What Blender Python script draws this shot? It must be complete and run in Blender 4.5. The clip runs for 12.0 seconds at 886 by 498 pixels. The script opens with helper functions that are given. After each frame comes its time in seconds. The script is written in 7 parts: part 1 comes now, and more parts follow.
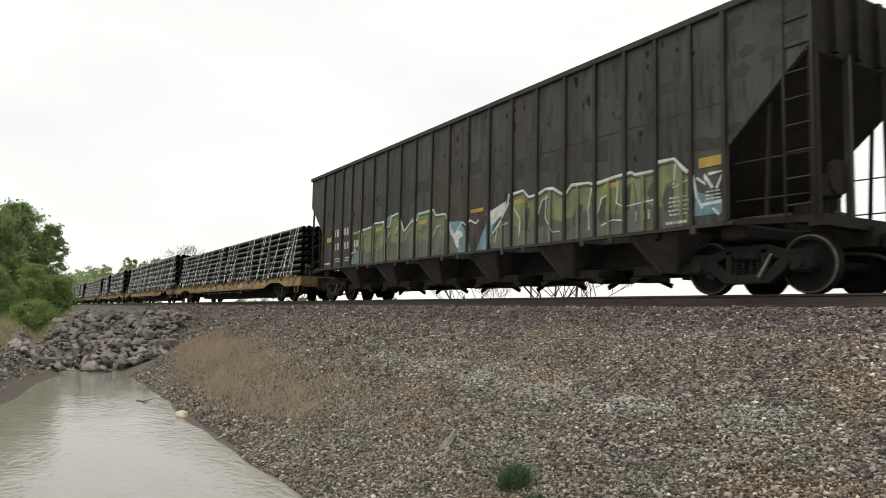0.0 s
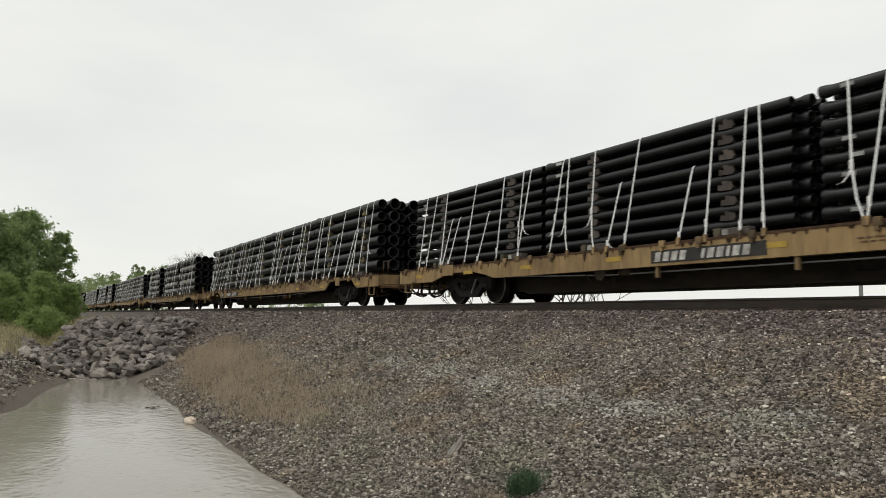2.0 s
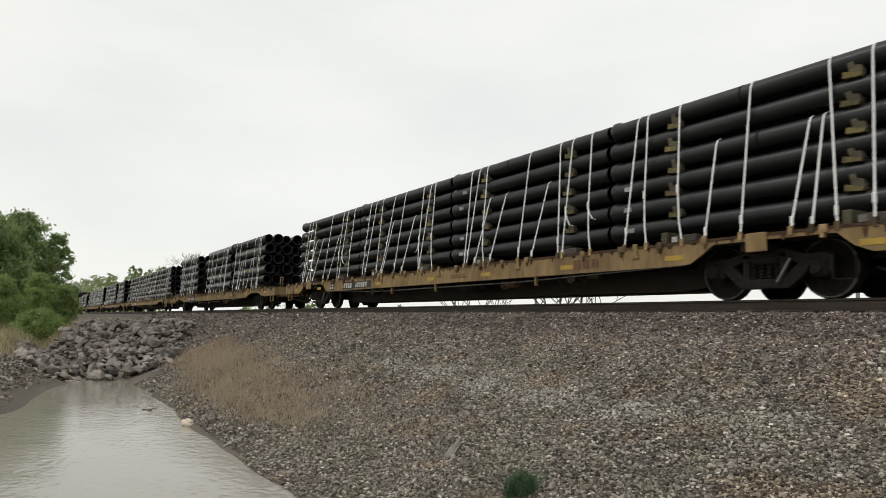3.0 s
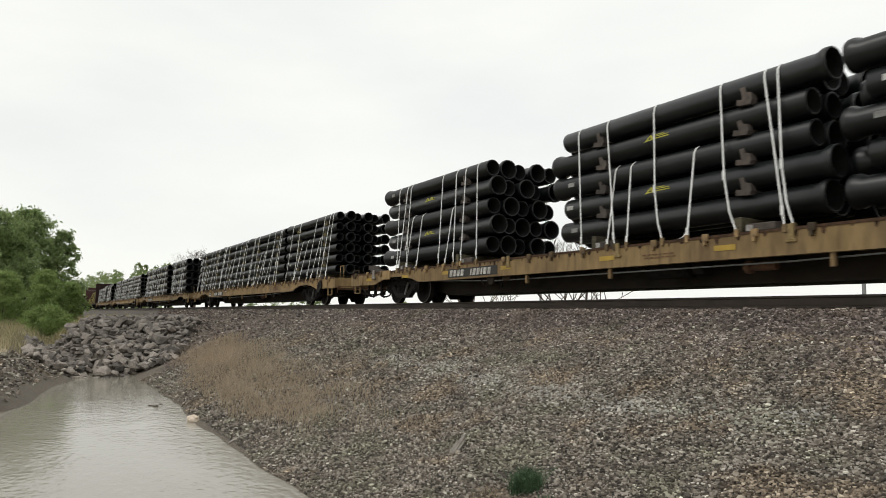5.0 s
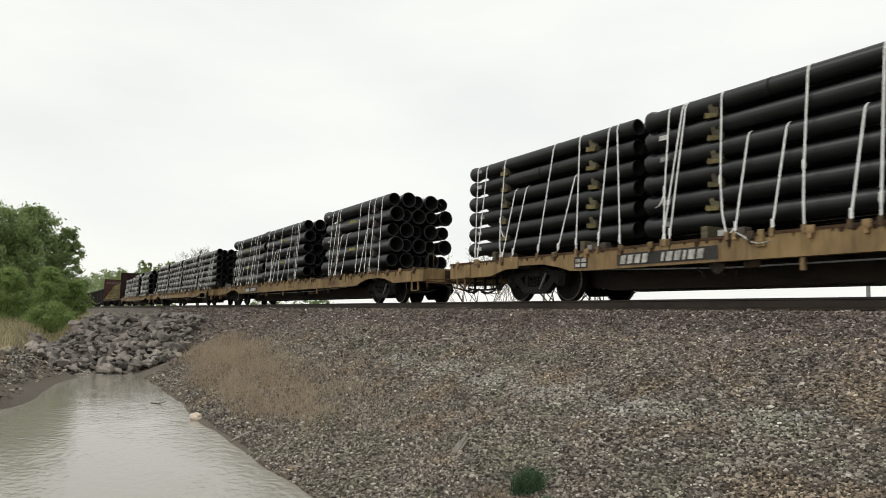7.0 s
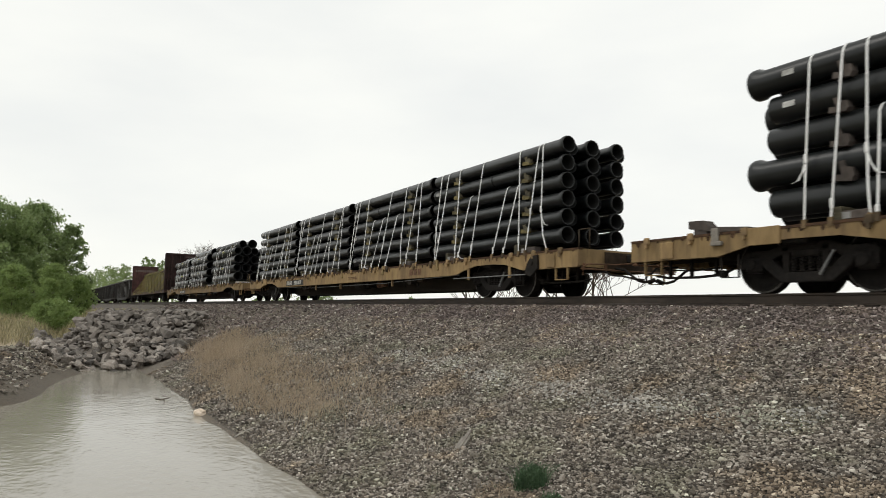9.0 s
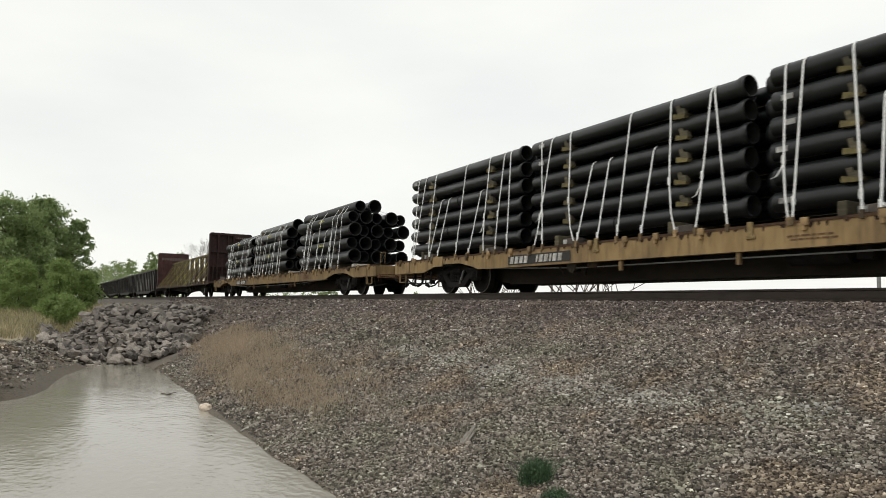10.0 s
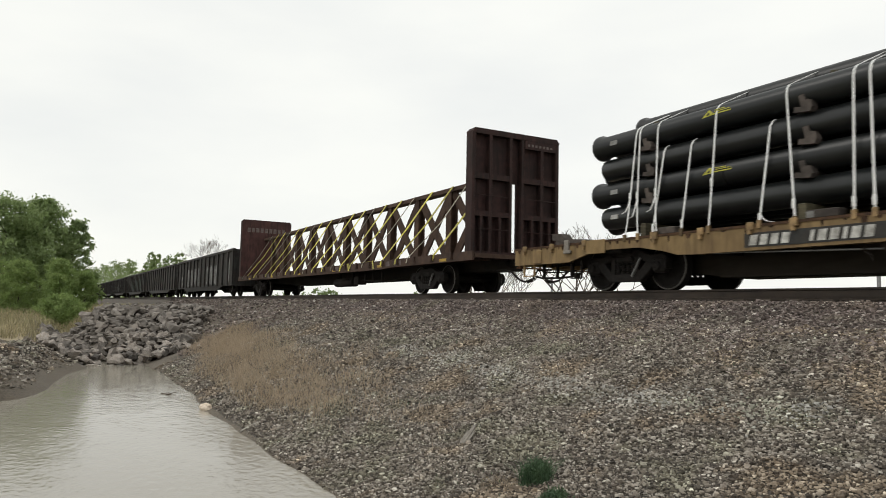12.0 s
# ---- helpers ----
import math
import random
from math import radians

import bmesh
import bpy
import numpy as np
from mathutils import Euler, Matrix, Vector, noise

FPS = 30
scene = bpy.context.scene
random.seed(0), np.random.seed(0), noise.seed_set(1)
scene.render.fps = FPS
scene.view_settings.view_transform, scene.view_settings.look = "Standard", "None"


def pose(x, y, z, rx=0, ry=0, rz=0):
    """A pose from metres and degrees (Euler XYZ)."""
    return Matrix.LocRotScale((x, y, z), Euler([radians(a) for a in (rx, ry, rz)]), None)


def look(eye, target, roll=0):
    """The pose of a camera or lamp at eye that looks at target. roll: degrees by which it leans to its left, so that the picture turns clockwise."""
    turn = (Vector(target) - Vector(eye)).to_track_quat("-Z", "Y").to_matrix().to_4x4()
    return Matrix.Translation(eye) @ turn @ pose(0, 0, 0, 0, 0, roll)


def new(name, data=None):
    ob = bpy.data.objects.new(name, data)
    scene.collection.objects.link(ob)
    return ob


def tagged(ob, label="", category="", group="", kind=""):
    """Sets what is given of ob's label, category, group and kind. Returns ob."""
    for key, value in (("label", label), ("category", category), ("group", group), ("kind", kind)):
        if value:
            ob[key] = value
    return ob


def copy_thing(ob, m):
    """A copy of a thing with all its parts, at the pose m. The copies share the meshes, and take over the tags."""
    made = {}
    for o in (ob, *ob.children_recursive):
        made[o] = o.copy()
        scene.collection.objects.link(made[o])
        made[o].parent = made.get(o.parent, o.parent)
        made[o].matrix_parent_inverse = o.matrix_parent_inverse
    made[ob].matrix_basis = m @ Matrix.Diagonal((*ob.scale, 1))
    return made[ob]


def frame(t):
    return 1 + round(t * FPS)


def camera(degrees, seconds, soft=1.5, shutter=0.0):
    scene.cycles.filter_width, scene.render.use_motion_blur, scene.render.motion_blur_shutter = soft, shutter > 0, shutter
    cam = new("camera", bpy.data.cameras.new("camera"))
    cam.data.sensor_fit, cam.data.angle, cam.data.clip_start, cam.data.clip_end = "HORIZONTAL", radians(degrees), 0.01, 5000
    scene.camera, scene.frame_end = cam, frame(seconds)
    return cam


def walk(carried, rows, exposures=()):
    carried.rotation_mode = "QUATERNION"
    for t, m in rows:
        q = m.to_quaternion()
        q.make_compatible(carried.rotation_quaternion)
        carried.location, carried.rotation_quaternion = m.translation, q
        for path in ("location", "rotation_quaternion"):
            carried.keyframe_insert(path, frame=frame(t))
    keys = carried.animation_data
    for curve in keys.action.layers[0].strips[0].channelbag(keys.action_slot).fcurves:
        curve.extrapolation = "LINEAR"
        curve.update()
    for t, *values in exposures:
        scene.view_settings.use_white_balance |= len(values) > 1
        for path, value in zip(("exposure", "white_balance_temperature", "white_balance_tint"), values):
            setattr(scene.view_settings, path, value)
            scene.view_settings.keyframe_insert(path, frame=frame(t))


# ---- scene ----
cam = camera(63.4, 12.0, soft=0.7, shutter=0.08)
EYE = Vector((0.0, 0.0, -0.425))


def aim(yaw, pitch, roll):
    """A view from the eye: degrees to the left of +y, up, and lean."""
    a, b = radians(yaw), radians(pitch)
    way = Vector((-math.sin(a) * math.cos(b), math.cos(a) * math.cos(b), math.sin(b)))
    return look(EYE, EYE + way * 50, roll)


walk(cam, [
    (0.0, aim(59.478, 5.156, 1.211)), (0.5, aim(59.699, 5.196, 1.149)), (1.0, aim(60.194, 5.618, 1.2)),
    (1.5, aim(60.134, 5.75, 1.169)), (2.0, aim(60.039, 5.554, 0.912)), (2.5, aim(59.91, 5.615, 0.943)),
    (3.0, aim(59.844, 5.696, 0.92)), (5.0, aim(60.226, 5.413, 0.918)), (5.5, aim(60.385, 5.402, 1.181)),
    (6.0, aim(60.464, 5.279, 1.244)), (6.5, aim(60.408, 5.282, 1.407)), (7.0, aim(60.495, 5.384, 1.301)),
    (9.0, aim(60.734, 5.06, 1.222)), (9.5, aim(60.864, 4.805, 1.104)), (10.0, aim(61.114, 4.667, 1.284)),
    (10.5, aim(61.286, 4.578, 1.203)), (11.0, aim(61.033, 4.647, 0.852)), (11.5, aim(61.024, 4.594, 0.914)),
    (12.0, aim(61.111, 4.646, 1.227)),
], exposures=[(0.0, 0.16), (0.8, 0.1), (1.5, -0.06), (2.2, -0.10), (3.0, -0.03), (5.0, 0.06), (5.5, 0.09), (7.0, 0.06), (12.0, 0.06)])

# ---- world and light: a bright, thinly overcast sky ----
world = bpy.data.worlds.new("overcast_sky")
scene.world = world
world.use_nodes = True
wn, wl = world.node_tree.nodes, world.node_tree.links
wn.clear()
w_out = wn.new("ShaderNodeOutputWorld")
w_add = wn.new("ShaderNodeAddShader")
w_sky = wn.new("ShaderNodeTexSky")
w_sky.sky_type, w_sky.sun_disc = "NISHITA", False
w_sky.sun_elevation, w_sky.sun_rotation = radians(52), radians(-20)
w_b1 = wn.new("ShaderNodeBackground")
w_b1.inputs["Strength"].default_value = 0.006
w_b2 = wn.new("ShaderNodeBackground")
w_b2.inputs["Strength"].default_value = 0.87
w_tc = wn.new("ShaderNodeTexCoord")
w_map = wn.new("ShaderNodeMapping")
w_map.inputs["Scale"].default_value = (1.0, 1.0, 3.2)
w_noise = wn.new("ShaderNodeTexNoise")
w_noise.inputs["Scale"].default_value = 2.2
w_noise.inputs["Detail"].default_value = 5.0
w_noise.inputs["Roughness"].default_value = 0.5
w_ramp = wn.new("ShaderNodeValToRGB")
w_ramp.color_ramp.elements[0].position, w_ramp.color_ramp.elements[0].color = 0.30, (0.93, 0.945, 0.92, 1)
w_ramp.color_ramp.elements[1].position, w_ramp.color_ramp.elements[1].color = 0.60, (1.04, 1.045, 0.99, 1)
wl.new(w_tc.outputs["Generated"], w_map.inputs["Vector"])
wl.new(w_map.outputs["Vector"], w_noise.inputs["Vector"])
wl.new(w_noise.outputs["Fac"], w_ramp.inputs["Fac"])
wl.new(w_ramp.outputs["Color"], w_b2.inputs["Color"])
wl.new(w_sky.outputs["Color"], w_b1.inputs["Color"])
wl.new(w_b1.outputs[0], w_add.inputs[0])
wl.new(w_b2.outputs[0], w_add.inputs[1])
wl.new(w_add.outputs[0], w_out.inputs["Surface"])

sun_data = bpy.data.lights.new("sun", "SUN")
sun_data.energy, sun_data.angle, sun_data.color = 0.7, radians(20), (1.0, 0.96, 0.9)
sun = new("sun", sun_data)
sun.matrix_world = look((-20, -30, 50), (-12, 8, 0))

# ---- numbers of the place: rail top is z = 0, the track runs along x ----
D = 11.28            # track centre line
V = 17.584           # speed of the train, metres a second
WATER = -2.525
SHOULDER_Y, SHOULDER_Z, SLOPE = 9.28, -0.26, 0.365
FLAT_FRONT, FLAT_STEP, FLAT_LEN = -27.99, 28.4, 26.83
DECK = 0.99


# ---- materials ----
def material(name, c1, c2, rough=0.7, metal=0.0, scale=12.0, bump=0.25, dist=0.01, dirt=None, dirt_amount=0.5, dirt_scale=1.3,
             island=0.0, per_object=0.0, stretch=(1, 1, 1), spec=0.5, streak=None, streak_amount=0.8):
    """Two tones by fine noise, a coarse stain over them, optional spread per island or object, and relief."""
    m = bpy.data.materials.new(name)
    m.use_nodes = True
    n, k = m.node_tree.nodes, m.node_tree.links
    bsdf = n["Principled BSDF"]
    bsdf.inputs["Metallic"].default_value = metal
    bsdf.inputs["Specular IOR Level"].default_value = spec
    tc = n.new("ShaderNodeTexCoord")
    mp = n.new("ShaderNodeMapping")
    mp.inputs["Scale"].default_value = stretch
    k.new(tc.outputs["Object"], mp.inputs["Vector"])
    fine = n.new("ShaderNodeTexNoise")
    fine.inputs["Scale"].default_value = scale
    fine.inputs["Detail"].default_value = 6
    k.new(mp.outputs["Vector"], fine.inputs["Vector"])
    ramp = n.new("ShaderNodeValToRGB")
    ramp.color_ramp.elements[0].position, ramp.color_ramp.elements[0].color = 0.32, (*c1, 1)
    ramp.color_ramp.elements[1].position, ramp.color_ramp.elements[1].color = 0.68, (*c2, 1)
    k.new(fine.outputs["Fac"], ramp.inputs["Fac"])
    col = ramp.outputs["Color"]
    if dirt:
        big = n.new("ShaderNodeTexNoise")
        big.inputs["Scale"].default_value = dirt_scale
        big.inputs["Detail"].default_value = 8
        big.inputs["Roughness"].default_value = 0.65
        k.new(mp.outputs["Vector"], big.inputs["Vector"])
        r2 = n.new("ShaderNodeValToRGB")
        r2.color_ramp.elements[0].position, r2.color_ramp.elements[0].color = 0.45, (0, 0, 0, 1)
        r2.color_ramp.elements[1].position, r2.color_ramp.elements[1].color = 0.70, (dirt_amount,) * 3 + (1,)
        k.new(big.outputs["Fac"], r2.inputs["Fac"])
        mix = n.new("ShaderNodeMixRGB")
        mix.inputs["Color2"].default_value = (*dirt, 1)
        k.new(r2.outputs["Color"], mix.inputs["Fac"])
        k.new(col, mix.inputs["Color1"])
        col = mix.outputs["Color"]
    if streak:
        sm = n.new("ShaderNodeMapping")
        sm.inputs["Scale"].default_value = (5.5, 5.5, 0.75)
        k.new(tc.outputs["Object"], sm.inputs["Vector"])
        st = n.new("ShaderNodeTexNoise")
        st.inputs["Scale"].default_value, st.inputs["Detail"].default_value, st.inputs["Roughness"].default_value = 1.6, 5, 0.6
        k.new(sm.outputs["Vector"], st.inputs["Vector"])
        r3 = n.new("ShaderNodeValToRGB")
        r3.color_ramp.elements[0].position, r3.color_ramp.elements[0].color = 0.50, (0, 0, 0, 1)
        r3.color_ramp.elements[1].position, r3.color_ramp.elements[1].color = 0.66, (streak_amount,) * 3 + (1,)
        k.new(st.outputs["Fac"], r3.inputs["Fac"])
        mx = n.new("ShaderNodeMixRGB")
        mx.inputs["Color2"].default_value = (*streak, 1)
        k.new(r3.outputs["Color"], mx.inputs["Fac"])
        k.new(col, mx.inputs["Color1"])
        col = mx.outputs["Color"]
    for amount, node, socket in ((island, "ShaderNodeNewGeometry", "Random Per Island"), (per_object, "ShaderNodeObjectInfo", "Random")):
        if amount:
            src = n.new(node)
            rng = n.new("ShaderNodeMapRange")
            rng.inputs["To Min"].default_value, rng.inputs["To Max"].default_value = 1 - amount, 1 + amount
            k.new(src.outputs[socket], rng.inputs["Value"])
            hsv = n.new("ShaderNodeHueSaturation")
            k.new(rng.outputs["Result"], hsv.inputs["Value"])
            k.new(col, hsv.inputs["Color"])
            col = hsv.outputs["Color"]
    k.new(col, bsdf.inputs["Base Color"])
    rr = n.new("ShaderNodeMapRange")
    rr.inputs["To Min"].default_value, rr.inputs["To Max"].default_value = max(0.05, rough - 0.12), min(1.0, rough + 0.12)
    k.new(fine.outputs["Fac"], rr.inputs["Value"])
    k.new(rr.outputs["Result"], bsdf.inputs["Roughness"])
    if bump:
        bp = n.new("ShaderNodeBump")
        bp.inputs["Strength"].default_value, bp.inputs["Distance"].default_value = bump, dist
        k.new(fine.outputs["Fac"], bp.inputs["Height"])
        k.new(bp.outputs["Normal"], bsdf.inputs["Normal"])
    return m


M_YELLOW = material("weathered_yellow_paint", (0.228, 0.152, 0.066), (0.35, 0.240, 0.112), 0.75, scale=4, dirt=(0.12, 0.075, 0.042), dirt_amount=0.8, dirt_scale=1.2,
                    per_object=0.18, stretch=(1, 1, 0.4), spec=0.35, streak=(0.085, 0.054, 0.032), streak_amount=0.45)
M_UNDER = material("grimy_black_steel", (0.009, 0.008, 0.007), (0.022, 0.019, 0.016), 0.85, scale=9, dirt=(0.038, 0.029, 0.022), dirt_amount=0.6, spec=0.2)
M_TRUCK = material("oily_dark_iron", (0.010, 0.009, 0.0085), (0.024, 0.021, 0.019), 0.8, scale=14, dirt=(0.036, 0.028, 0.022), dirt_amount=0.5, spec=0.2)
M_WHEEL = material("wheel_steel", (0.009, 0.008, 0.007), (0.020, 0.017, 0.015), 0.75, 0.1, scale=12, spec=0.15)
M_RIM = material("bright_rim_steel", (0.085, 0.08, 0.072), (0.17, 0.158, 0.145), 0.5, 0.4, scale=20, bump=0.1)
M_PIPE = material("black_asphaltic_pipe_coat", (0.0030, 0.0041, 0.0046), (0.0066, 0.0084, 0.0090), 0.36, scale=9, bump=0.2, dist=0.004, dirt=(0.016, 0.0165, 0.015),
                  dirt_amount=0.4, dirt_scale=2.6, per_object=0.35, stretch=(0.18, 1, 1), spec=0.42)
M_BORE = material("pipe_bore_lining", (0.006, 0.0062, 0.006), (0.013, 0.013, 0.0125), 0.85, scale=20, spec=0.2)
M_STRAP = material("white_strap", (0.80, 0.81, 0.80), (0.90, 0.90, 0.89), 0.6, scale=30, bump=0.1, dirt=(0.62, 0.61, 0.58), dirt_amount=0.25)
M_WOOD = material("weathered_dunnage_timber", (0.055, 0.048, 0.028), (0.11, 0.095, 0.058), 0.9, scale=10, dirt=(0.035, 0.03, 0.02), dirt_amount=0.6, per_object=0.35, stretch=(0.3, 1, 3))
M_OLDWOOD = material("old_grey_deck_timber", (0.05, 0.040, 0.034), (0.10, 0.082, 0.07), 0.9, scale=9, dirt=(0.03, 0.024, 0.021), per_object=0.3)
M_RUST = material("rusty_iron", (0.11, 0.05, 0.025), (0.19, 0.10, 0.05), 0.85, scale=18, dirt=(0.05, 0.03, 0.02), dirt_amount=0.6)
M_LUG = material("rust_stained_ochre_iron", (0.15, 0.098, 0.045), (0.31, 0.21, 0.098), 0.8, scale=16, dirt=(0.07, 0.045, 0.028), dirt_amount=0.7, dirt_scale=4, per_object=0.8)
# grimy steel of the valve boxes; also paints the end sill's dark recess
M_GRIMERECESS = material("grimy_steel_and_recess_brown", (0.020, 0.014, 0.010), (0.052, 0.036, 0.024), 0.85, scale=6, dirt=(0.075, 0.05, 0.028), dirt_amount=0.7, dirt_scale=2.5, spec=0.2)
M_BELLY = material("dusty_brown_underframe", (0.024, 0.020, 0.016), (0.046, 0.038, 0.030), 0.85, scale=5, dirt=(0.06, 0.046, 0.034), dirt_amount=0.6, dirt_scale=0.8, stretch=(0.4, 1, 1), spec=0.2)
M_GREYWOOD = material("split_grey_wood", (0.15, 0.135, 0.115), (0.30, 0.275, 0.24), 0.9, scale=30, stretch=(3, 3, 0.4), bump=0.5)
M_PLACARD = material("black_number_panel", (0.012, 0.012, 0.012), (0.03, 0.03, 0.028), 0.7, scale=12, dirt=(0.05, 0.035, 0.02), dirt_amount=0.5)
M_LETTER = material("stencil_white", (0.45, 0.44, 0.41), (0.62, 0.61, 0.57), 0.7, scale=16, bump=0.05, dirt=(0.13, 0.12, 0.10), dirt_amount=0.8, dirt_scale=5)
M_TAG = material("dirty_white_paper", (0.30, 0.30, 0.29), (0.48, 0.48, 0.46), 0.8, scale=18, dirt=(0.14, 0.13, 0.12), dirt_amount=0.8, per_object=0.4)
M_STICKER = material("yellow_sticker", (0.38, 0.36, 0.03), (0.52, 0.49, 0.06), 0.6, scale=12, bump=0.05)
M_STAKE = material("dull_yellow_iron", (0.20, 0.142, 0.055), (0.32, 0.23, 0.098), 0.75, scale=14, dirt=(0.08, 0.05, 0.03), dirt_amount=0.7, dirt_scale=4)
M_STRIPE = material("amber_reflector_strip", (0.36, 0.23, 0.025), (0.50, 0.33, 0.05), 0.6, scale=12, bump=0.05, dirt=(0.16, 0.11, 0.04), dirt_amount=0.7, dirt_scale=6)
M_HOPPER = material("grimy_black_hopper_paint", (0.038, 0.0415, 0.037), (0.080, 0.0855, 0.076), 0.7, scale=1.1, bump=0.15, dirt=(0.046, 0.037, 0.031), dirt_amount=0.7,
                    dirt_scale=0.5, stretch=(1, 1, 0.5), spec=0.25, streak=(0.018, 0.0185, 0.017), streak_amount=0.75)
M_HOPPER_RIB = material("grimy_rib_paint", (0.022, 0.020, 0.018), (0.052, 0.047, 0.042), 0.7, scale=4, dirt=(0.045, 0.03, 0.022), dirt_amount=0.6, stretch=(1, 1, 0.3), spec=0.3)
M_GREEN = material("spray_paint_green", (0.12, 0.150, 0.058), (0.21, 0.255, 0.112), 0.65, scale=1.6, bump=0.03, dirt=(0.085, 0.10, 0.06), dirt_amount=0.8, dirt_scale=0.9, streak=(0.07, 0.075, 0.05), streak_amount=0.6)
M_FADED = material("faded_grey_green_paint", (0.085, 0.09, 0.07), (0.15, 0.155, 0.125), 0.7, scale=2.2, bump=0.03, dirt=(0.06, 0.055, 0.045), dirt_amount=0.7, dirt_scale=1.4, streak=(0.05, 0.045, 0.04), streak_amount=0.7)
M_OXIDE = material("rusty_brown_bare_patch", (0.046, 0.034, 0.028), (0.080, 0.060, 0.049), 0.85, scale=2.5, bump=0.1, dirt=(0.04, 0.036, 0.033), dirt_amount=0.9, dirt_scale=0.9, streak=(0.03, 0.024, 0.02), streak_amount=0.8)
M_OXIDEDARK = material("dark_rust_spot", (0.02, 0.012, 0.009), (0.06, 0.034, 0.024), 0.9, scale=9, bump=0.1, island=0.6, spec=0.2)
M_PATCHK = material("dull_black_overpaint", (0.014, 0.0145, 0.014), (0.028, 0.028, 0.026), 0.7, scale=3, bump=0.05, dirt=(0.045, 0.042, 0.037), dirt_amount=0.5)
M_TEAL = material("spray_paint_teal", (0.09, 0.22, 0.25), (0.19, 0.35, 0.38), 0.6, scale=4, bump=0.03, dirt=(0.08, 0.09, 0.085), dirt_amount=0.9, streak=(0.06, 0.07, 0.065), streak_amount=0.7)
M_SPRAYW = material("spray_paint_white", (0.45, 0.47, 0.44), (0.70, 0.71, 0.68), 0.6, scale=6, bump=0.03, dirt=(0.2, 0.2, 0.18), dirt_amount=0.5)
M_SPRAYK = material("spray_paint_dark", (0.03, 0.035, 0.025), (0.06, 0.065, 0.045), 0.6, scale=6, bump=0.03)
M_MAROON = material("oxide_red_brown_paint", (0.028, 0.014, 0.013), (0.052, 0.026, 0.023), 0.75, scale=5, dirt=(0.016, 0.012, 0.011), dirt_amount=0.8, dirt_scale=1.2, spec=0.25, streak=(0.016, 0.011, 0.010))
M_LINING = material("faded_maroon_plate", (0.055, 0.024, 0.022), (0.088, 0.042, 0.038), 0.8, scale=3, dirt=(0.035, 0.02, 0.018), dirt_amount=0.7, dirt_scale=1.0, spec=0.25, streak=(0.03, 0.018, 0.016))
M_FADEDMARK = material("worn_white_stencil", (0.09, 0.065, 0.06), (0.17, 0.14, 0.13), 0.8, scale=8, bump=0.03, dirt=(0.06, 0.035, 0.03), dirt_amount=0.9, dirt_scale=5)
M_BROWN = material("faded_brown_beam_paint", (0.050, 0.029, 0.021), (0.088, 0.053, 0.037), 0.8, scale=5, dirt=(0.022, 0.015, 0.012), dirt_amount=0.6, spec=0.3)
M_WEB = material("yellow_webbing", (0.46, 0.42, 0.055), (0.66, 0.60, 0.11), 0.7, scale=14, dirt=(0.26, 0.23, 0.10), dirt_amount=0.8, per_object=0.4)
M_PALEWEB = material("greyed_webbing", (0.27, 0.25, 0.19), (0.42, 0.40, 0.33), 0.8, scale=14, dirt=(0.16, 0.14, 0.09), dirt_amount=0.7, per_object=0.3)
M_SPRAY = material("faded_spray_paint", (0.12, 0.12, 0.118), (0.30, 0.30, 0.295), 0.8, scale=2.2, bump=0.02, dirt=(0.05, 0.048, 0.045), dirt_amount=0.9, dirt_scale=1.6)
M_SPRAYGREEN = material("faded_green_spray", (0.03, 0.05, 0.036), (0.075, 0.10, 0.075), 0.8, scale=2.2, bump=0.02, dirt=(0.03, 0.03, 0.028), dirt_amount=0.8, dirt_scale=1.6)
M_GONDOLA = material("grimy_gondola_paint", (0.022, 0.021, 0.020), (0.045, 0.043, 0.040), 0.75, scale=3, dirt=(0.045, 0.028, 0.02), dirt_amount=0.5, per_object=0.35, streak=(0.012, 0.011, 0.01), spec=0.3)
M_RAIL = material("brown_rail_steel", (0.035, 0.026, 0.02), (0.065, 0.048, 0.036), 0.75, scale=9, stretch=(0.3, 1, 1))
M_RAILTOP = material("dull_rail_head", (0.10, 0.09, 0.08), (0.16, 0.15, 0.135), 0.5, 0.6, scale=15, bump=0.02)
M_TIE = material("creosoted_tie", (0.03, 0.024, 0.018), (0.07, 0.055, 0.042), 0.9, scale=8, per_object=0.3, stretch=(2, 0.4, 2))
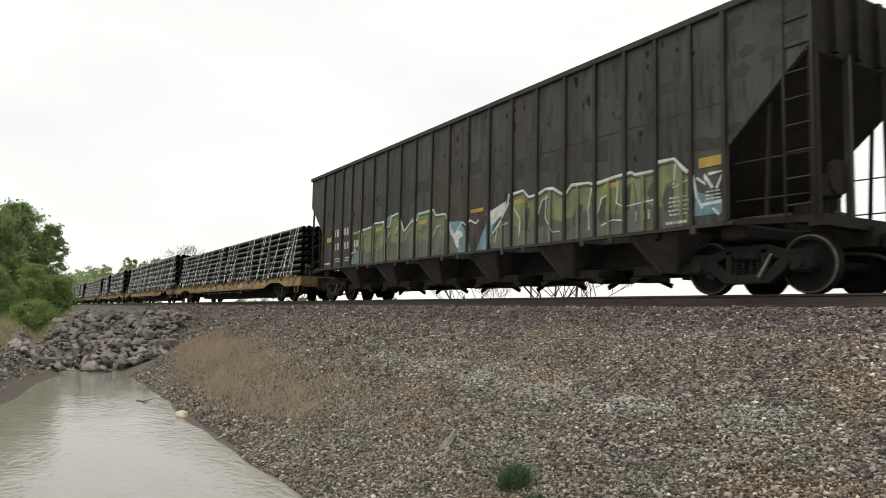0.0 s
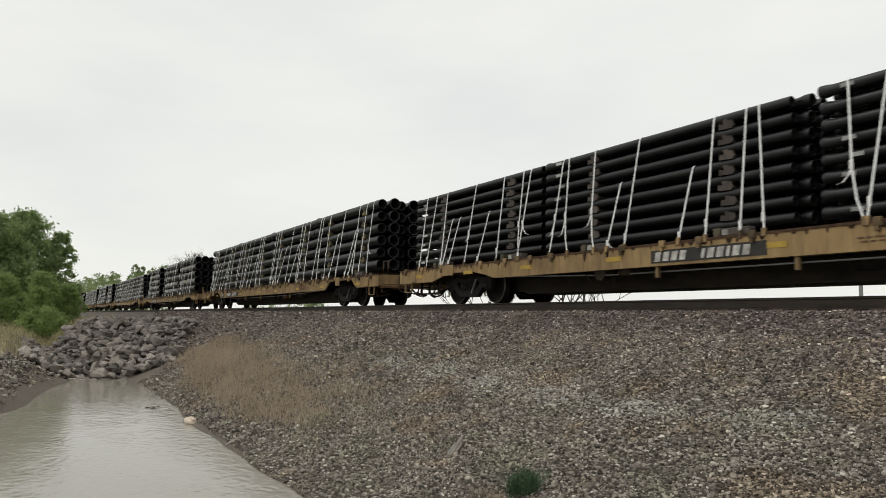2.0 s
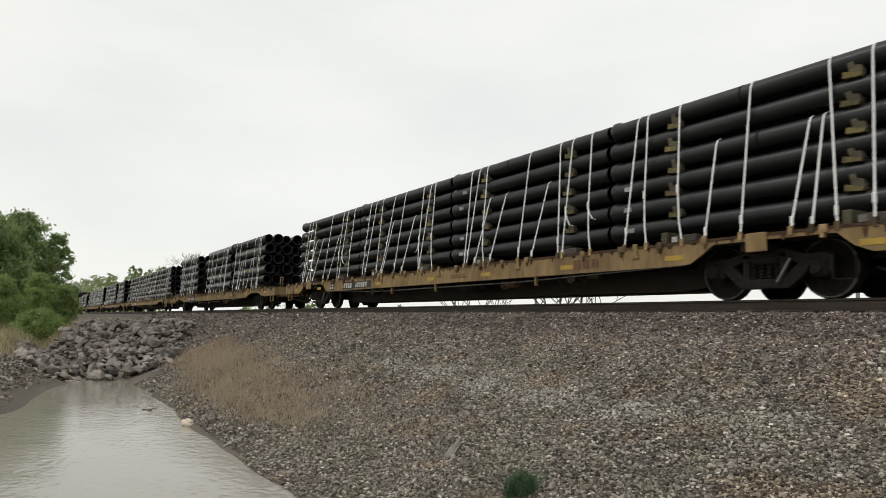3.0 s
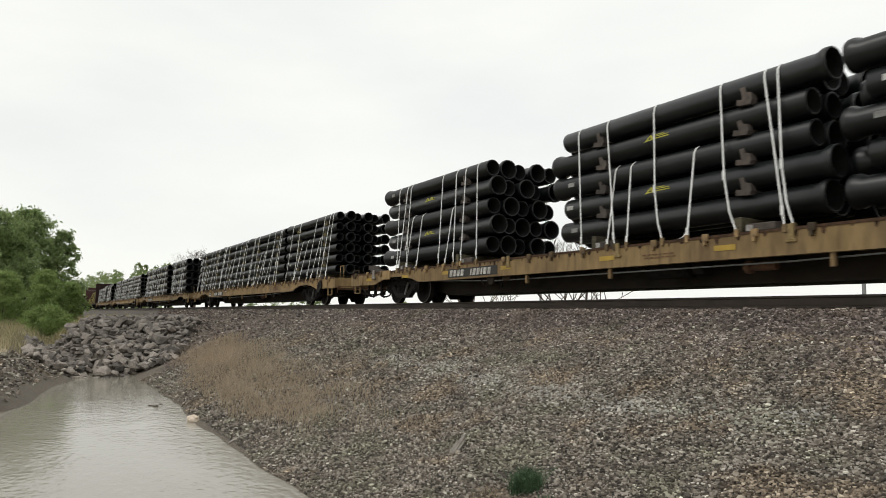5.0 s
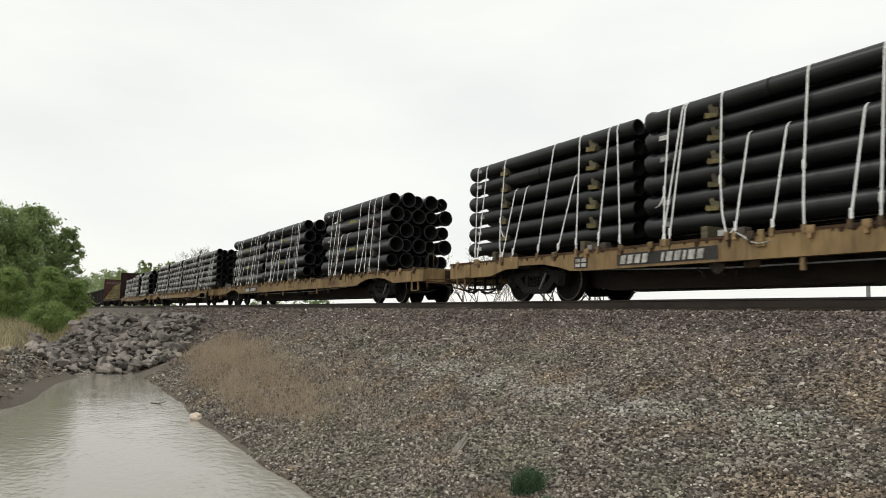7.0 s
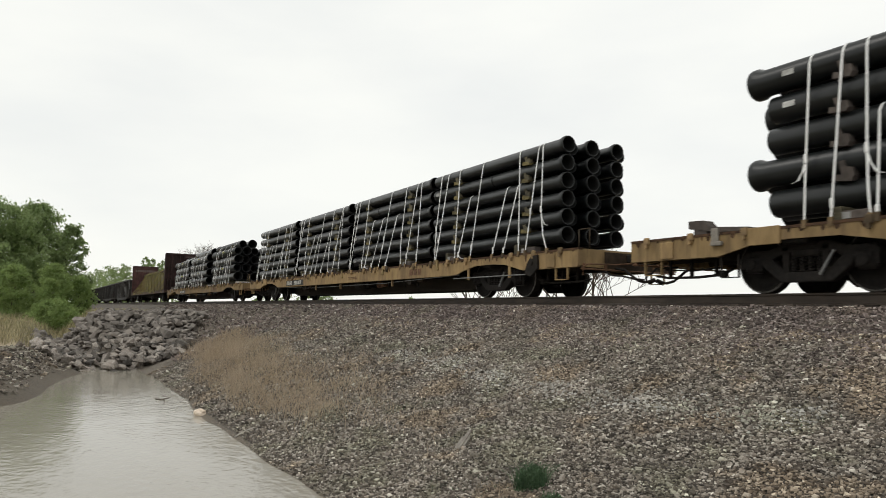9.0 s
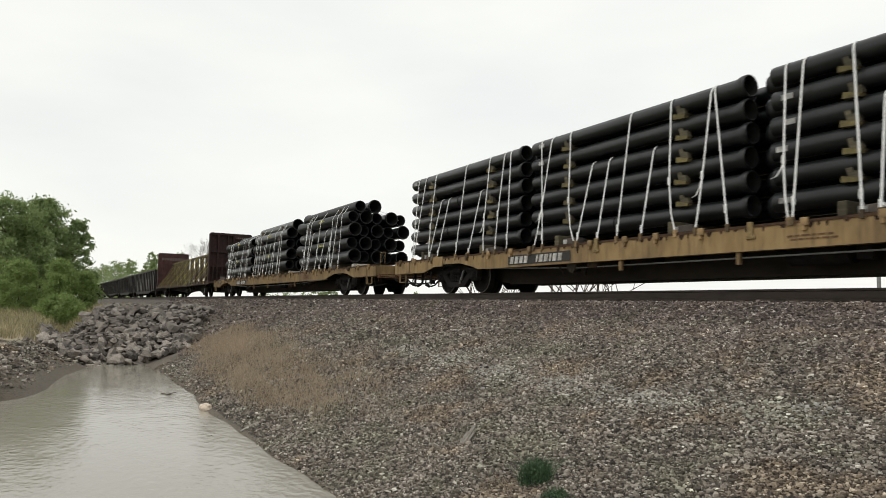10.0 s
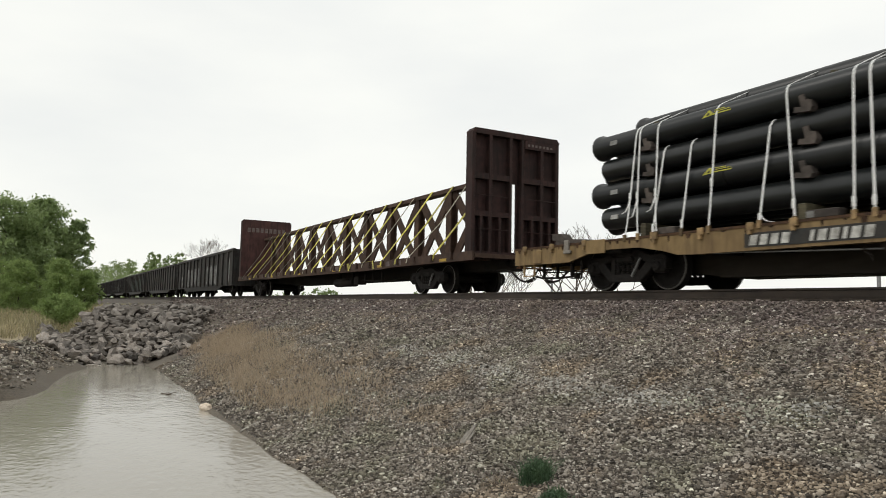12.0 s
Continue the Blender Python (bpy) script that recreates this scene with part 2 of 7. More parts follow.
def stone_material(name, tones, dull, tint_a, tint_b, drift):
    """Stones that differ one by one, in drifts of two tints."""
    m = material(name, (0.74, 0.73, 0.72), (1.0, 0.99, 0.97), 0.9, scale=25, bump=0.4, dist=0.004)
    n, k = m.node_tree.nodes, m.node_tree.links
    geo, ramp, mul = n.new("ShaderNodeNewGeometry"), n.new("ShaderNodeValToRGB"), n.new("ShaderNodeMixRGB")
    for pos, tone in tones:
        ramp.color_ramp.elements.new(pos).color = (*tone, 1)
    ramp.color_ramp.elements[0].color = (*dull, 1)
    ramp.color_ramp.elements[-1].color = (0.80, 0.78, 0.72, 1)
    mul.blend_type, mul.inputs["Fac"].default_value = "MULTIPLY", 1.0
    bsdf = n["Principled BSDF"]
    old = bsdf.inputs["Base Color"].links[0].from_socket
    k.new(geo.outputs["Random Per Island"], ramp.inputs["Fac"])
    k.new(ramp.outputs["Color"], mul.inputs["Color1"])
    k.new(old, mul.inputs["Color2"])
    tc, big, hue, tint, mul2 = n.new("ShaderNodeTexCoord"), n.new("ShaderNodeTexNoise"), n.new("ShaderNodeTexNoise"), n.new("ShaderNodeValToRGB"), n.new("ShaderNodeMixRGB")
    hue.inputs["Scale"].default_value, hue.inputs["Detail"].default_value, hue.inputs["Roughness"].default_value = drift, 6, 0.62
    k.new(tc.outputs["Object"], hue.inputs["Vector"])
    k.new(hue.outputs["Fac"], tint.inputs["Fac"])
    tint.color_ramp.elements[0].position, tint.color_ramp.elements[0].color = 0.38, (0.97, 1.0, 0.88, 1)
    tint.color_ramp.elements[1].position, tint.color_ramp.elements[1].color = 0.60, (*tint_b, 1)
    tint.color_ramp.elements.new(0.46).color = (*tint_a, 1)
    tint.color_ramp.elements.new(0.53).color = (*tint_a, 1)
    mul2.blend_type, mul2.inputs["Fac"].default_value = "MULTIPLY", 1.0
    k.new(mul.outputs["Color"], mul2.inputs["Color1"])
    k.new(tint.outputs["Color"], mul2.inputs["Color2"])
    rng, hsv = n.new("ShaderNodeMapRange"), n.new("ShaderNodeHueSaturation")
    big.inputs["Scale"].default_value, big.inputs["Detail"].default_value = 1.9, 5
    rng.inputs["From Min"].default_value, rng.inputs["From Max"].default_value = 0.36, 0.66
    rng.inputs["To Min"].default_value, rng.inputs["To Max"].default_value = 0.88, 1.24
    k.new(tc.outputs["Object"], big.inputs["Vector"])
    k.new(big.outputs["Fac"], rng.inputs["Value"])
    k.new(rng.outputs["Result"], hsv.inputs["Value"])
    k.new(mul2.outputs["Color"], hsv.inputs["Color"])
    k.new(hsv.outputs["Color"], bsdf.inputs["Base Color"])
    return m


M_STONE = stone_material("mixed_river_gravel", ((0.25, (0.115, 0.099, 0.084)), (0.5, (0.220, 0.195, 0.166)), (0.80, (0.312, 0.287, 0.254)), (0.95, (0.45, 0.425, 0.385)), (0.99, (0.64, 0.62, 0.57))),
                         (0.045, 0.039, 0.034), (1.03, 1.005, 0.98), (1.12, 1.0, 0.86), 0.8)
M_BALLAST = stone_material("pinkish_grey_ballast", ((0.25, (0.100, 0.080, 0.072)), (0.5, (0.172, 0.142, 0.129)), (0.80, (0.238, 0.202, 0.186)), (0.975, (0.38, 0.347, 0.32))),
                           (0.050, 0.040, 0.037), (1.0, 0.97, 0.97), (1.04, 0.99, 0.92), 0.7)
# a brighter variant of the gravel for the pale strip along the slope
M_PALE = stone_material("pale_gravel_chips", ((0.4, (0.40, 0.39, 0.36)), (0.8, (0.52, 0.51, 0.48))), (0.26, 0.25, 0.23), (1.0, 1.0, 1.0), (1.02, 1.0, 0.96), 1.1)
# bed of fines, coloured darker to hold the shade in gaps between stones
M_BED = material("fines_with_gap_shade", (0.050, 0.043, 0.036), (0.14, 0.120, 0.100), 0.95, scale=34, bump=1.0, dist=0.04, dirt=(0.12, 0.097, 0.073), dirt_amount=0.7, dirt_scale=0.35)
M_MUD = material("damp_shore_mud", (0.065, 0.053, 0.040), (0.175, 0.146, 0.112), 0.8, scale=24, bump=1.0, dist=0.05, dirt=(0.15, 0.125, 0.09), dirt_amount=0.6, dirt_scale=0.9)
M_FIELD = material("dry_field_soil", (0.24, 0.195, 0.125), (0.36, 0.30, 0.195), 0.95, scale=7, bump=0.6, dist=0.04, dirt=(0.15, 0.155, 0.08), dirt_amount=0.5, dirt_scale=0.25)
M_BOULDER = material("grey_brown_quarry_rock", (0.135, 0.119, 0.105), (0.30, 0.270, 0.239), 0.9, scale=5, bump=0.7, dist=0.05, dirt=(0.13, 0.102, 0.08), dirt_amount=0.7, dirt_scale=1.6, per_object=0.7, island=0.35)
M_WOODEND = material("mossy_timber_end", (0.10, 0.082, 0.03), (0.19, 0.155, 0.06), 0.9, scale=14, dirt=(0.05, 0.04, 0.025), dirt_amount=0.6, per_object=0.3)
M_RUSTRUN = material("dark_rust_run", (0.028, 0.017, 0.012), (0.075, 0.042, 0.024), 0.9, scale=9, bump=0.1, island=0.5, spec=0.2)
M_STRAW = material("dry_straw_grass", (0.40, 0.330, 0.240), (0.61, 0.510, 0.395), 0.9, scale=3, bump=0, dirt=(0.33, 0.27, 0.17), dirt_amount=0.7, dirt_scale=0.6, island=0.4, spec=0.2)
M_FIELDGRASS = material("dull_olive_straw", (0.25, 0.225, 0.13), (0.42, 0.36, 0.225), 0.9, scale=3, bump=0, dirt=(0.20, 0.21, 0.10), dirt_amount=0.8, dirt_scale=0.5, island=0.4, spec=0.2)
M_WEED = material("green_weed_leaves", (0.045, 0.085, 0.042), (0.085, 0.140, 0.070), 0.7, scale=8, bump=0, island=0.4, spec=0.3)
M_LEAF = material("dull_green_leaves", (0.136, 0.186, 0.083), (0.24, 0.300, 0.138), 0.65, scale=0.8, bump=0, island=0.5, spec=0.3)
M_LEAF2 = material("fresh_willow_leaves", (0.165, 0.24, 0.078), (0.268, 0.352, 0.132), 0.65, scale=0.8, bump=0, island=0.35, spec=0.3)
M_BARK = material("grey_bark", (0.06, 0.048, 0.038), (0.12, 0.10, 0.08), 0.9, scale=14, bump=0.5)
M_TWIG = material("bare_brown_twigs", (0.07, 0.05, 0.036), (0.12, 0.09, 0.065), 0.9, scale=14, bump=0.2)
M_FLOAT = material("weathered_pale_foam", (0.58, 0.46, 0.35), (0.76, 0.66, 0.55), 0.8, scale=20)
M_DRIFT = material("bleached_driftwood", (0.34, 0.31, 0.27), (0.48, 0.45, 0.40), 0.85, scale=20)
M_POST = material("grey_steel_post", (0.16, 0.16, 0.16), (0.25, 0.25, 0.24), 0.6, 0.3, scale=14)

# leaves let some light through
for leafy, glow in ((M_LEAF, (0.33, 0.43, 0.17)), (M_LEAF2, (0.33, 0.42, 0.15)), (M_STRAW, (0.44, 0.335, 0.235))):
    ln, lk = leafy.node_tree.nodes, leafy.node_tree.links
    l_out = [q for q in ln if q.bl_idname == "ShaderNodeOutputMaterial"][0]
    l_bsdf = [q for q in ln if q.bl_idname == "ShaderNodeBsdfPrincipled"][0]
    l_tr, l_mix = ln.new("ShaderNodeBsdfTranslucent"), ln.new("ShaderNodeMixShader")
    l_tr.inputs["Color"].default_value = (*glow, 1)
    l_mix.inputs["Fac"].default_value = 0.45
    lk.new(l_bsdf.outputs["BSDF"], l_mix.inputs[1])
    lk.new(l_tr.outputs["BSDF"], l_mix.inputs[2])
    lk.new(l_mix.outputs["Shader"], l_out.inputs["Surface"])

M_WATER = bpy.data.materials.new("silty_pond_water")
M_WATER.use_nodes = True
nn, nk = M_WATER.node_tree.nodes, M_WATER.node_tree.links
wb = nn["Principled BSDF"]
wb.inputs["Base Color"].default_value = (0.31, 0.287, 0.239, 1)
wb.inputs["Roughness"].default_value = 0.06
wb.inputs["IOR"].default_value = 1.33
wtc = nn.new("ShaderNodeTexCoord")
wmp = nn.new("ShaderNodeMapping")
wmp.inputs["Scale"].default_value = (1.0, 1.35, 1.0)
wmp.inputs["Rotation"].default_value = (0, 0, radians(35))
nk.new(wtc.outputs["Object"], wmp.inputs["Vector"])
wn1 = nn.new("ShaderNodeTexNoise")
wn1.inputs["Scale"].default_value, wn1.inputs["Detail"].default_value = 7.0, 3
wn2 = nn.new("ShaderNodeTexNoise")
wn2.inputs["Scale"].default_value, wn2.inputs["Detail"].default_value = 0.9, 2
nk.new(wmp.outputs["Vector"], wn1.inputs["Vector"])
nk.new(wmp.outputs["Vector"], wn2.inputs["Vector"])
wmu = nn.new("ShaderNodeMath")
wmu.operation = "MULTIPLY"
nk.new(wn1.outputs["Fac"], wmu.inputs[0])
nk.new(wn2.outputs["Fac"], wmu.inputs[1])
wbp = nn.new("ShaderNodeBump")
wbp.inputs["Strength"].default_value, wbp.inputs["Distance"].default_value = 0.5, 0.03
nk.new(wmu.outputs[0], wbp.inputs["Height"])
nk.new(wbp.outputs["Normal"], wb.inputs["Normal"])


# ---- mesh helpers ----
def part(name, bm, mat, parent, label="", at=None):
    """Links a bmesh as one mesh object, under parent if given."""
    me = bpy.data.meshes.new(name)
    bm.to_mesh(me)
    bm.free()
    return placed(name, me, mat, parent, label, at)


def placed(name, me, mat, parent, label="", at=None):
    """Links a mesh that may be shared by alike pieces."""
    if not me.materials:
        for one in (mat if isinstance(mat, (list, tuple)) else [mat]):
            me.materials.append(one)
    ob = new(name, me)
    ob.parent = parent
    if at is not None:
        ob.matrix_basis = at
    return tagged(ob, label) if label else ob


def mesh_of(name, bm, mats):
    me = bpy.data.meshes.new(name)
    bm.to_mesh(me)
    bm.free()
    for one in (mats if isinstance(mats, (list, tuple)) else [mats]):
        me.materials.append(one)
    return me


def thing(name, label, category, group="", at=None):
    ob = new(name)
    ob.empty_display_size = 0.2
    if at is not None:
        ob.matrix_basis = at
    return tagged(ob, label, category, group)


def box(bm, x0, x1, y0, y1, z0, z1, slot=0, bevel=0.0, m=None):
    vs = [bm.verts.new((x, y, z)) for x in (x0, x1) for y in (y0, y1) for z in (z0, z1)]
    if m is not None:
        for v in vs:
            v.co = m @ v.co
    quads = ((0, 1, 3, 2), (4, 6, 7, 5), (0, 4, 5, 1), (2, 3, 7, 6), (0, 2, 6, 4), (1, 5, 7, 3))
    fs = [bm.faces.new([vs[i] for i in q]) for q in quads]
    for f in fs:
        f.material_index = slot
    if bevel:
        bmesh.ops.bevel(bm, geom=list({e for f in fs for e in f.edges}), offset=bevel, segments=1, affect="EDGES")


def rod(bm, p, q, r, seg=8, slot=0, r2=None, caps=True):
    """A round bar from p to q, tapering to r2."""
    p, q = Vector(p), Vector(q)
    turn = (q - p).to_track_quat("Z", "Y").to_matrix()
    rings = []
    for c, rad in ((p, r), (q, r if r2 is None else r2)):
        rings.append([bm.verts.new(c + turn @ Vector((rad * math.cos(a), rad * math.sin(a), 0))) for a in (2 * math.pi * i / seg for i in range(seg))])
    for i in range(seg):
        f = bm.faces.new((rings[0][i], rings[0][(i + 1) % seg], rings[1][(i + 1) % seg], rings[1][i]))
        f.material_index, f.smooth = slot, seg > 5
    if caps:
        for ring in (rings[0][::-1], rings[1]):
            bm.faces.new(ring).material_index = slot


def bar(bm, p, q, w, h, slot=0):
    """A flat bar of section w x h from p to q."""
    p, q = Vector(p), Vector(q)
    m = Matrix.Translation(p) @ (q - p).to_track_quat("X", "Z").to_matrix().to_4x4()
    box(bm, 0, (q - p).length, -w / 2, w / 2, -h / 2, h / 2, slot, 0, m)


def prism(bm, pts, y0, y1, slot=0):
    """A polygon in x, z drawn out from y0 to y1."""
    a = [bm.verts.new((x, y0, z)) for x, z in pts]
    b = [bm.verts.new((x, y1, z)) for x, z in pts]
    n = len(pts)
    bm.faces.new(a).material_index = slot
    bm.faces.new(b[::-1]).material_index = slot
    for i in range(n):
        bm.faces.new((a[(i + 1) % n], a[i], b[i], b[(i + 1) % n])).material_index = slot


def lathe(bm, profile, seg=24, axis="Y", centre=(0, 0, 0), slots=None):
    """A profile of (distance along the axis, radius) turned round the axis."""
    rings = []
    for d, r in profile:
        ring = []
        for i in range(seg):
            a = 2 * math.pi * i / seg
            c, s = r * math.cos(a), r * math.sin(a)
            co = (c, d, s) if axis == "Y" else (d, c, s)
            ring.append(bm.verts.new(Vector(co) + Vector(centre)))
        rings.append(ring)
    for j in range(len(rings) - 1):
        for i in range(seg):
            f = bm.faces.new((rings[j][i], rings[j][(i + 1) % seg], rings[j + 1][(i + 1) % seg], rings[j + 1][i]))
            f.smooth = True
            if slots:
                f.material_index = slots[j]
    return rings


def tidy(bm):
    bmesh.ops.recalc_face_normals(bm, faces=bm.faces[:])
    return bm


def raw_mesh(name, verts, faces, mats, slots=None, smooth=False):
    """A mesh from arrays of vertices and equal-sided faces."""
    me = bpy.data.meshes.new(name)
    n, k = faces.shape
    me.vertices.add(len(verts))
    me.vertices.foreach_set("co", np.ascontiguousarray(verts, dtype=np.float32).ravel())
    me.loops.add(n * k)
    me.loops.foreach_set("vertex_index", np.ascontiguousarray(faces, dtype=np.int32).ravel())
    me.polygons.add(n)
    me.polygons.foreach_set("loop_start", np.arange(0, n * k, k, dtype=np.int32))
    if slots is not None:
        me.polygons.foreach_set("material_index", np.ascontiguousarray(slots, dtype=np.int32))
    me.polygons.foreach_set("use_smooth", np.full(n, smooth))
    me.update(calc_edges=True)
    for one in (mats if isinstance(mats, (list, tuple)) else [mats]):
        me.materials.append(one)
    return me


# ---- the ground: one sheet with embankment, ditch, fill and field ----
def smooth01(a, b, x):
    t = np.clip((x - a) / (b - a), 0, 1)
    return t * t * (3 - 2 * t)


def ground_z(x, y):
    """Height of the ground at arrays x, y."""
    x, y = np.asarray(x, float), np.asarray(y, float)
    near = SHOULDER_Z - SLOPE * np.clip(SHOULDER_Y - y, 0, None)
    far = SHOULDER_Z - SLOPE * np.clip(y - (2 * D - SHOULDER_Y), 0, None)
    near = near + 0.06 * smooth01(-18.5, -14.0, x) * np.clip((5.2 - y) / 2, 0, 1)
    bank = np.maximum(np.minimum(near, far), -3.3)
    wob = 0.03 * np.sin(x * 1.3 + y * 0.7) + 0.03 * np.sin(x * 0.41 - y * 1.9) + 0.03 * np.sin(x * 3.1 + 1.0) * np.cos(y * 2.3)
    wob = wob * np.clip((9.0 - y) / 1.5, 0, 1) * np.clip((y - 2.6) / 1.6, 0.3, 1) * (y > -60)
    # the near bank of the pond: gravel spit beyond, and the ground on which one stands
    edge = -5.0 + 4.55 * smooth01(-15.8, -17.6, x) + 0.75 * smooth01(-17.2, -19.5, x) + 0.9 * smooth01(-20.5, -25.5, x) + 0.08 * np.sin(x * 1.7)
    rise = np.clip((edge - y) * 0.52, -2, 0.80) + WATER
    rise = rise + 0.55 * smooth01(-26, -46, x) * (y < 6)
    south = np.clip(-y, 0, None)
    stand = -2.05 - 0.22 * np.clip(np.hypot(np.clip(np.abs(x - 0.8 - 0.25 * south) - 0.55 * south, 0, None), np.clip(y + 0.2, 0, None)) - 1.6, 0, 8)
    # the fill that crosses the ditch beyond the pond
    fill = np.clip(-2.62 + (-25.6 - x) * 0.25, -3.4, -0.95) - 0.75 * np.clip(2.3 - y, 0, 3.6)
    fill = np.where(y < -1.5, -9, fill)
    z = np.maximum.reduce([bank, rise, stand, np.where(y < D, fill, -9)]) + wob
    away = smooth01(-70, -200, x) * (y < 6) * 0.2
    plain = np.where(y > D, -3.2, -1.75)
    t = smooth01(60, 200, np.abs(y - D))
    return z * (1 - t) + plain * t + away


def build_ground():
    xs = np.r_[-2600, -1500, -900, -600, -400, -280, -200, -150, np.arange(-120, -60, 2.0), np.arange(-60, 6, 0.3), np.arange(6, 40, 3.0), 60, 100, 200, 500, 1200, 2600]
    ys = np.r_[-2600, -1200, -500, -250, -120, -70, -45, -30, -20, -14, np.arange(-10, 12, 0.22), np.arange(12, 24, 0.8), 30, 45, 80, 150, 300, 700, 1500, 2600]
    gx, gy = np.meshgrid(xs, ys, indexing="ij")
    gz = ground_z(gx, gy)
    nx, ny = gx.shape
    idx = np.arange(nx * ny).reshape(nx, ny)
    faces = np.stack([idx[:-1, :-1], idx[1:, :-1], idx[1:, 1:], idx[:-1, 1:]], -1).reshape(-1, 4)
    cx, cy = (gx[:-1, :-1] + gx[1:, 1:]).ravel() / 2, (gy[:-1, :-1] + gy[1:, 1:]).ravel() / 2
    cz = (gz[:-1, :-1] + gz[1:, 1:]).ravel() / 2
    slot = np.full(len(faces), 2)
    slot[(cy > 3.3) & (cy < 2 * D - 3.3)] = 0
    slot[(cz < WATER + 0.25) & (cy < 4.2) & (cx > -40)] = 1
    slot[(cy > -0.5) & (cy < 9) & (cx < -25) & (cx > -37)] = 1
    slot[(cx > -17) & (cx < 45) & (cy > -14) & (cy < 3.5) & (cz > WATER + 0.05)] = 0
    slot[(cx < -15.5) & (cx > -25.5) & (cy < 1.2) & (cy > -5) & (cz > WATER + 0.45)] = 0
    slot[(cx < -15.5) & (cx > -25.5) & (cy < 1.6) & (cy > -5) & (cz <= WATER + 0.45)] = 1
    ob = new("ground", raw_mesh("ground", np.stack([gx, gy, gz], -1).reshape(-1, 3), faces, [M_BED, M_MUD, M_FIELD], slot, True))
    tagged(ob, "gravel railway embankment, muddy ditch and dry straw-coloured field", "ground", kind="structure")


def build_water():
    bm = bmesh.new()
    pts = [(-27.5, -2.2), (-2.5, -9.0), (6, -9.0), (6, 5.5), (-27.5, 5.5)]
    bm.faces.new([bm.verts.new((x, y, WATER)) for x, y in pts])
    ob = part("water", bm, M_WATER, None)
    tagged(ob, "shallow grey-brown ditch water with wind ripples", "water", kind="structure")


# ---- the track ----
def build_track():
    track = thing("railway_track", "single railway track of brown steel rails on dark ties", "railway track")
    tagged(track, kind="structure")
    x0, x1 = -620.0, 120.0
    for side in (-1, 1):
        bm = bmesh.new()
        sec = [(-0.07, -0.185), (0.07, -0.185), (0.07, -0.172), (0.012, -0.15), (0.012, -0.045), (0.036, -0.032), (0.036, -0.004), (0.03, 0.0), (-0.03, 0.0),
               (-0.036, -0.004), (-0.036, -0.032), (-0.012, -0.045), (-0.012, -0.15), (-0.07, -0.172)]
        a = [bm.verts.new((x0, D + side * 0.755 + y, z)) for y, z in sec]
        b = [bm.verts.new((x1, D + side * 0.755 + y, z)) for y, z in sec]
        for i in range(len(sec)):
            f = bm.faces.new((a[i], a[(i + 1) % len(sec)], b[(i + 1) % len(sec)], b[i]))
            f.material_index = 1 if i == 7 else 0
        part("rail", tidy(bm), [M_RAIL, M_RAILTOP], track, "rusty brown rail with a polished head")
    bm = bmesh.new()
    box(bm, -0.11, 0.11, -1.30, 1.30, -0.36, -0.19, 0, 0.012)
    tie = mesh_of("tie", bm, M_TIE)
    random.seed(4)
    for i in range(280):
        placed("tie", tie, M_TIE, track, at=pose(6 - i * 0.5, D + random.uniform(-0.03, 0.03), random.uniform(-0.006, 0.004), 0, 0, random.uniform(-1, 1)))


# ---- running gear shared by all cars ----
def wheel_mesh(radius):
    bm = bmesh.new()
    r = radius
    for s in (-1, 1):
        prof = [(-0.070, r - 0.075), (-0.070, r - 0.028), (-0.070, r - 0.010), (-0.055, r), (0.045, r + 0.004), (0.062, r + 0.026), (0.075, r + 0.022), (0.075, r - 0.07),
                (0.045, r - 0.09), (0.03, 0.18), (0.085, 0.13), (0.085, 0.0)]
        # slot 1: a narrow lighter ring at the outer edge of the rim
        slots = [0, 1, 1, 0, 0, 0, 0, 0, 0, 0, 0]
        lathe(bm, [(s * (0.755 - d), q) for d, q in prof], 28, "Y", slots=slots)
        prof2 = [(-0.070, r - 0.075), (-0.035, r - 0.10), (-0.02, 0.18), (-0.09, 0.13), (-0.09, 0.075), (-0.30, 0.07), (-0.32, 0.0)]
        lathe(bm, [(s * (0.755 - d), q) for d, q in prof2], 28, "Y", slots=[0] * 6)
    rod(bm, (0, -0.7, 0), (0, 0.7, 0), 0.085, 14)
    return mesh_of("wheel_set", tidy(bm), [M_WHEEL, M_RIM])


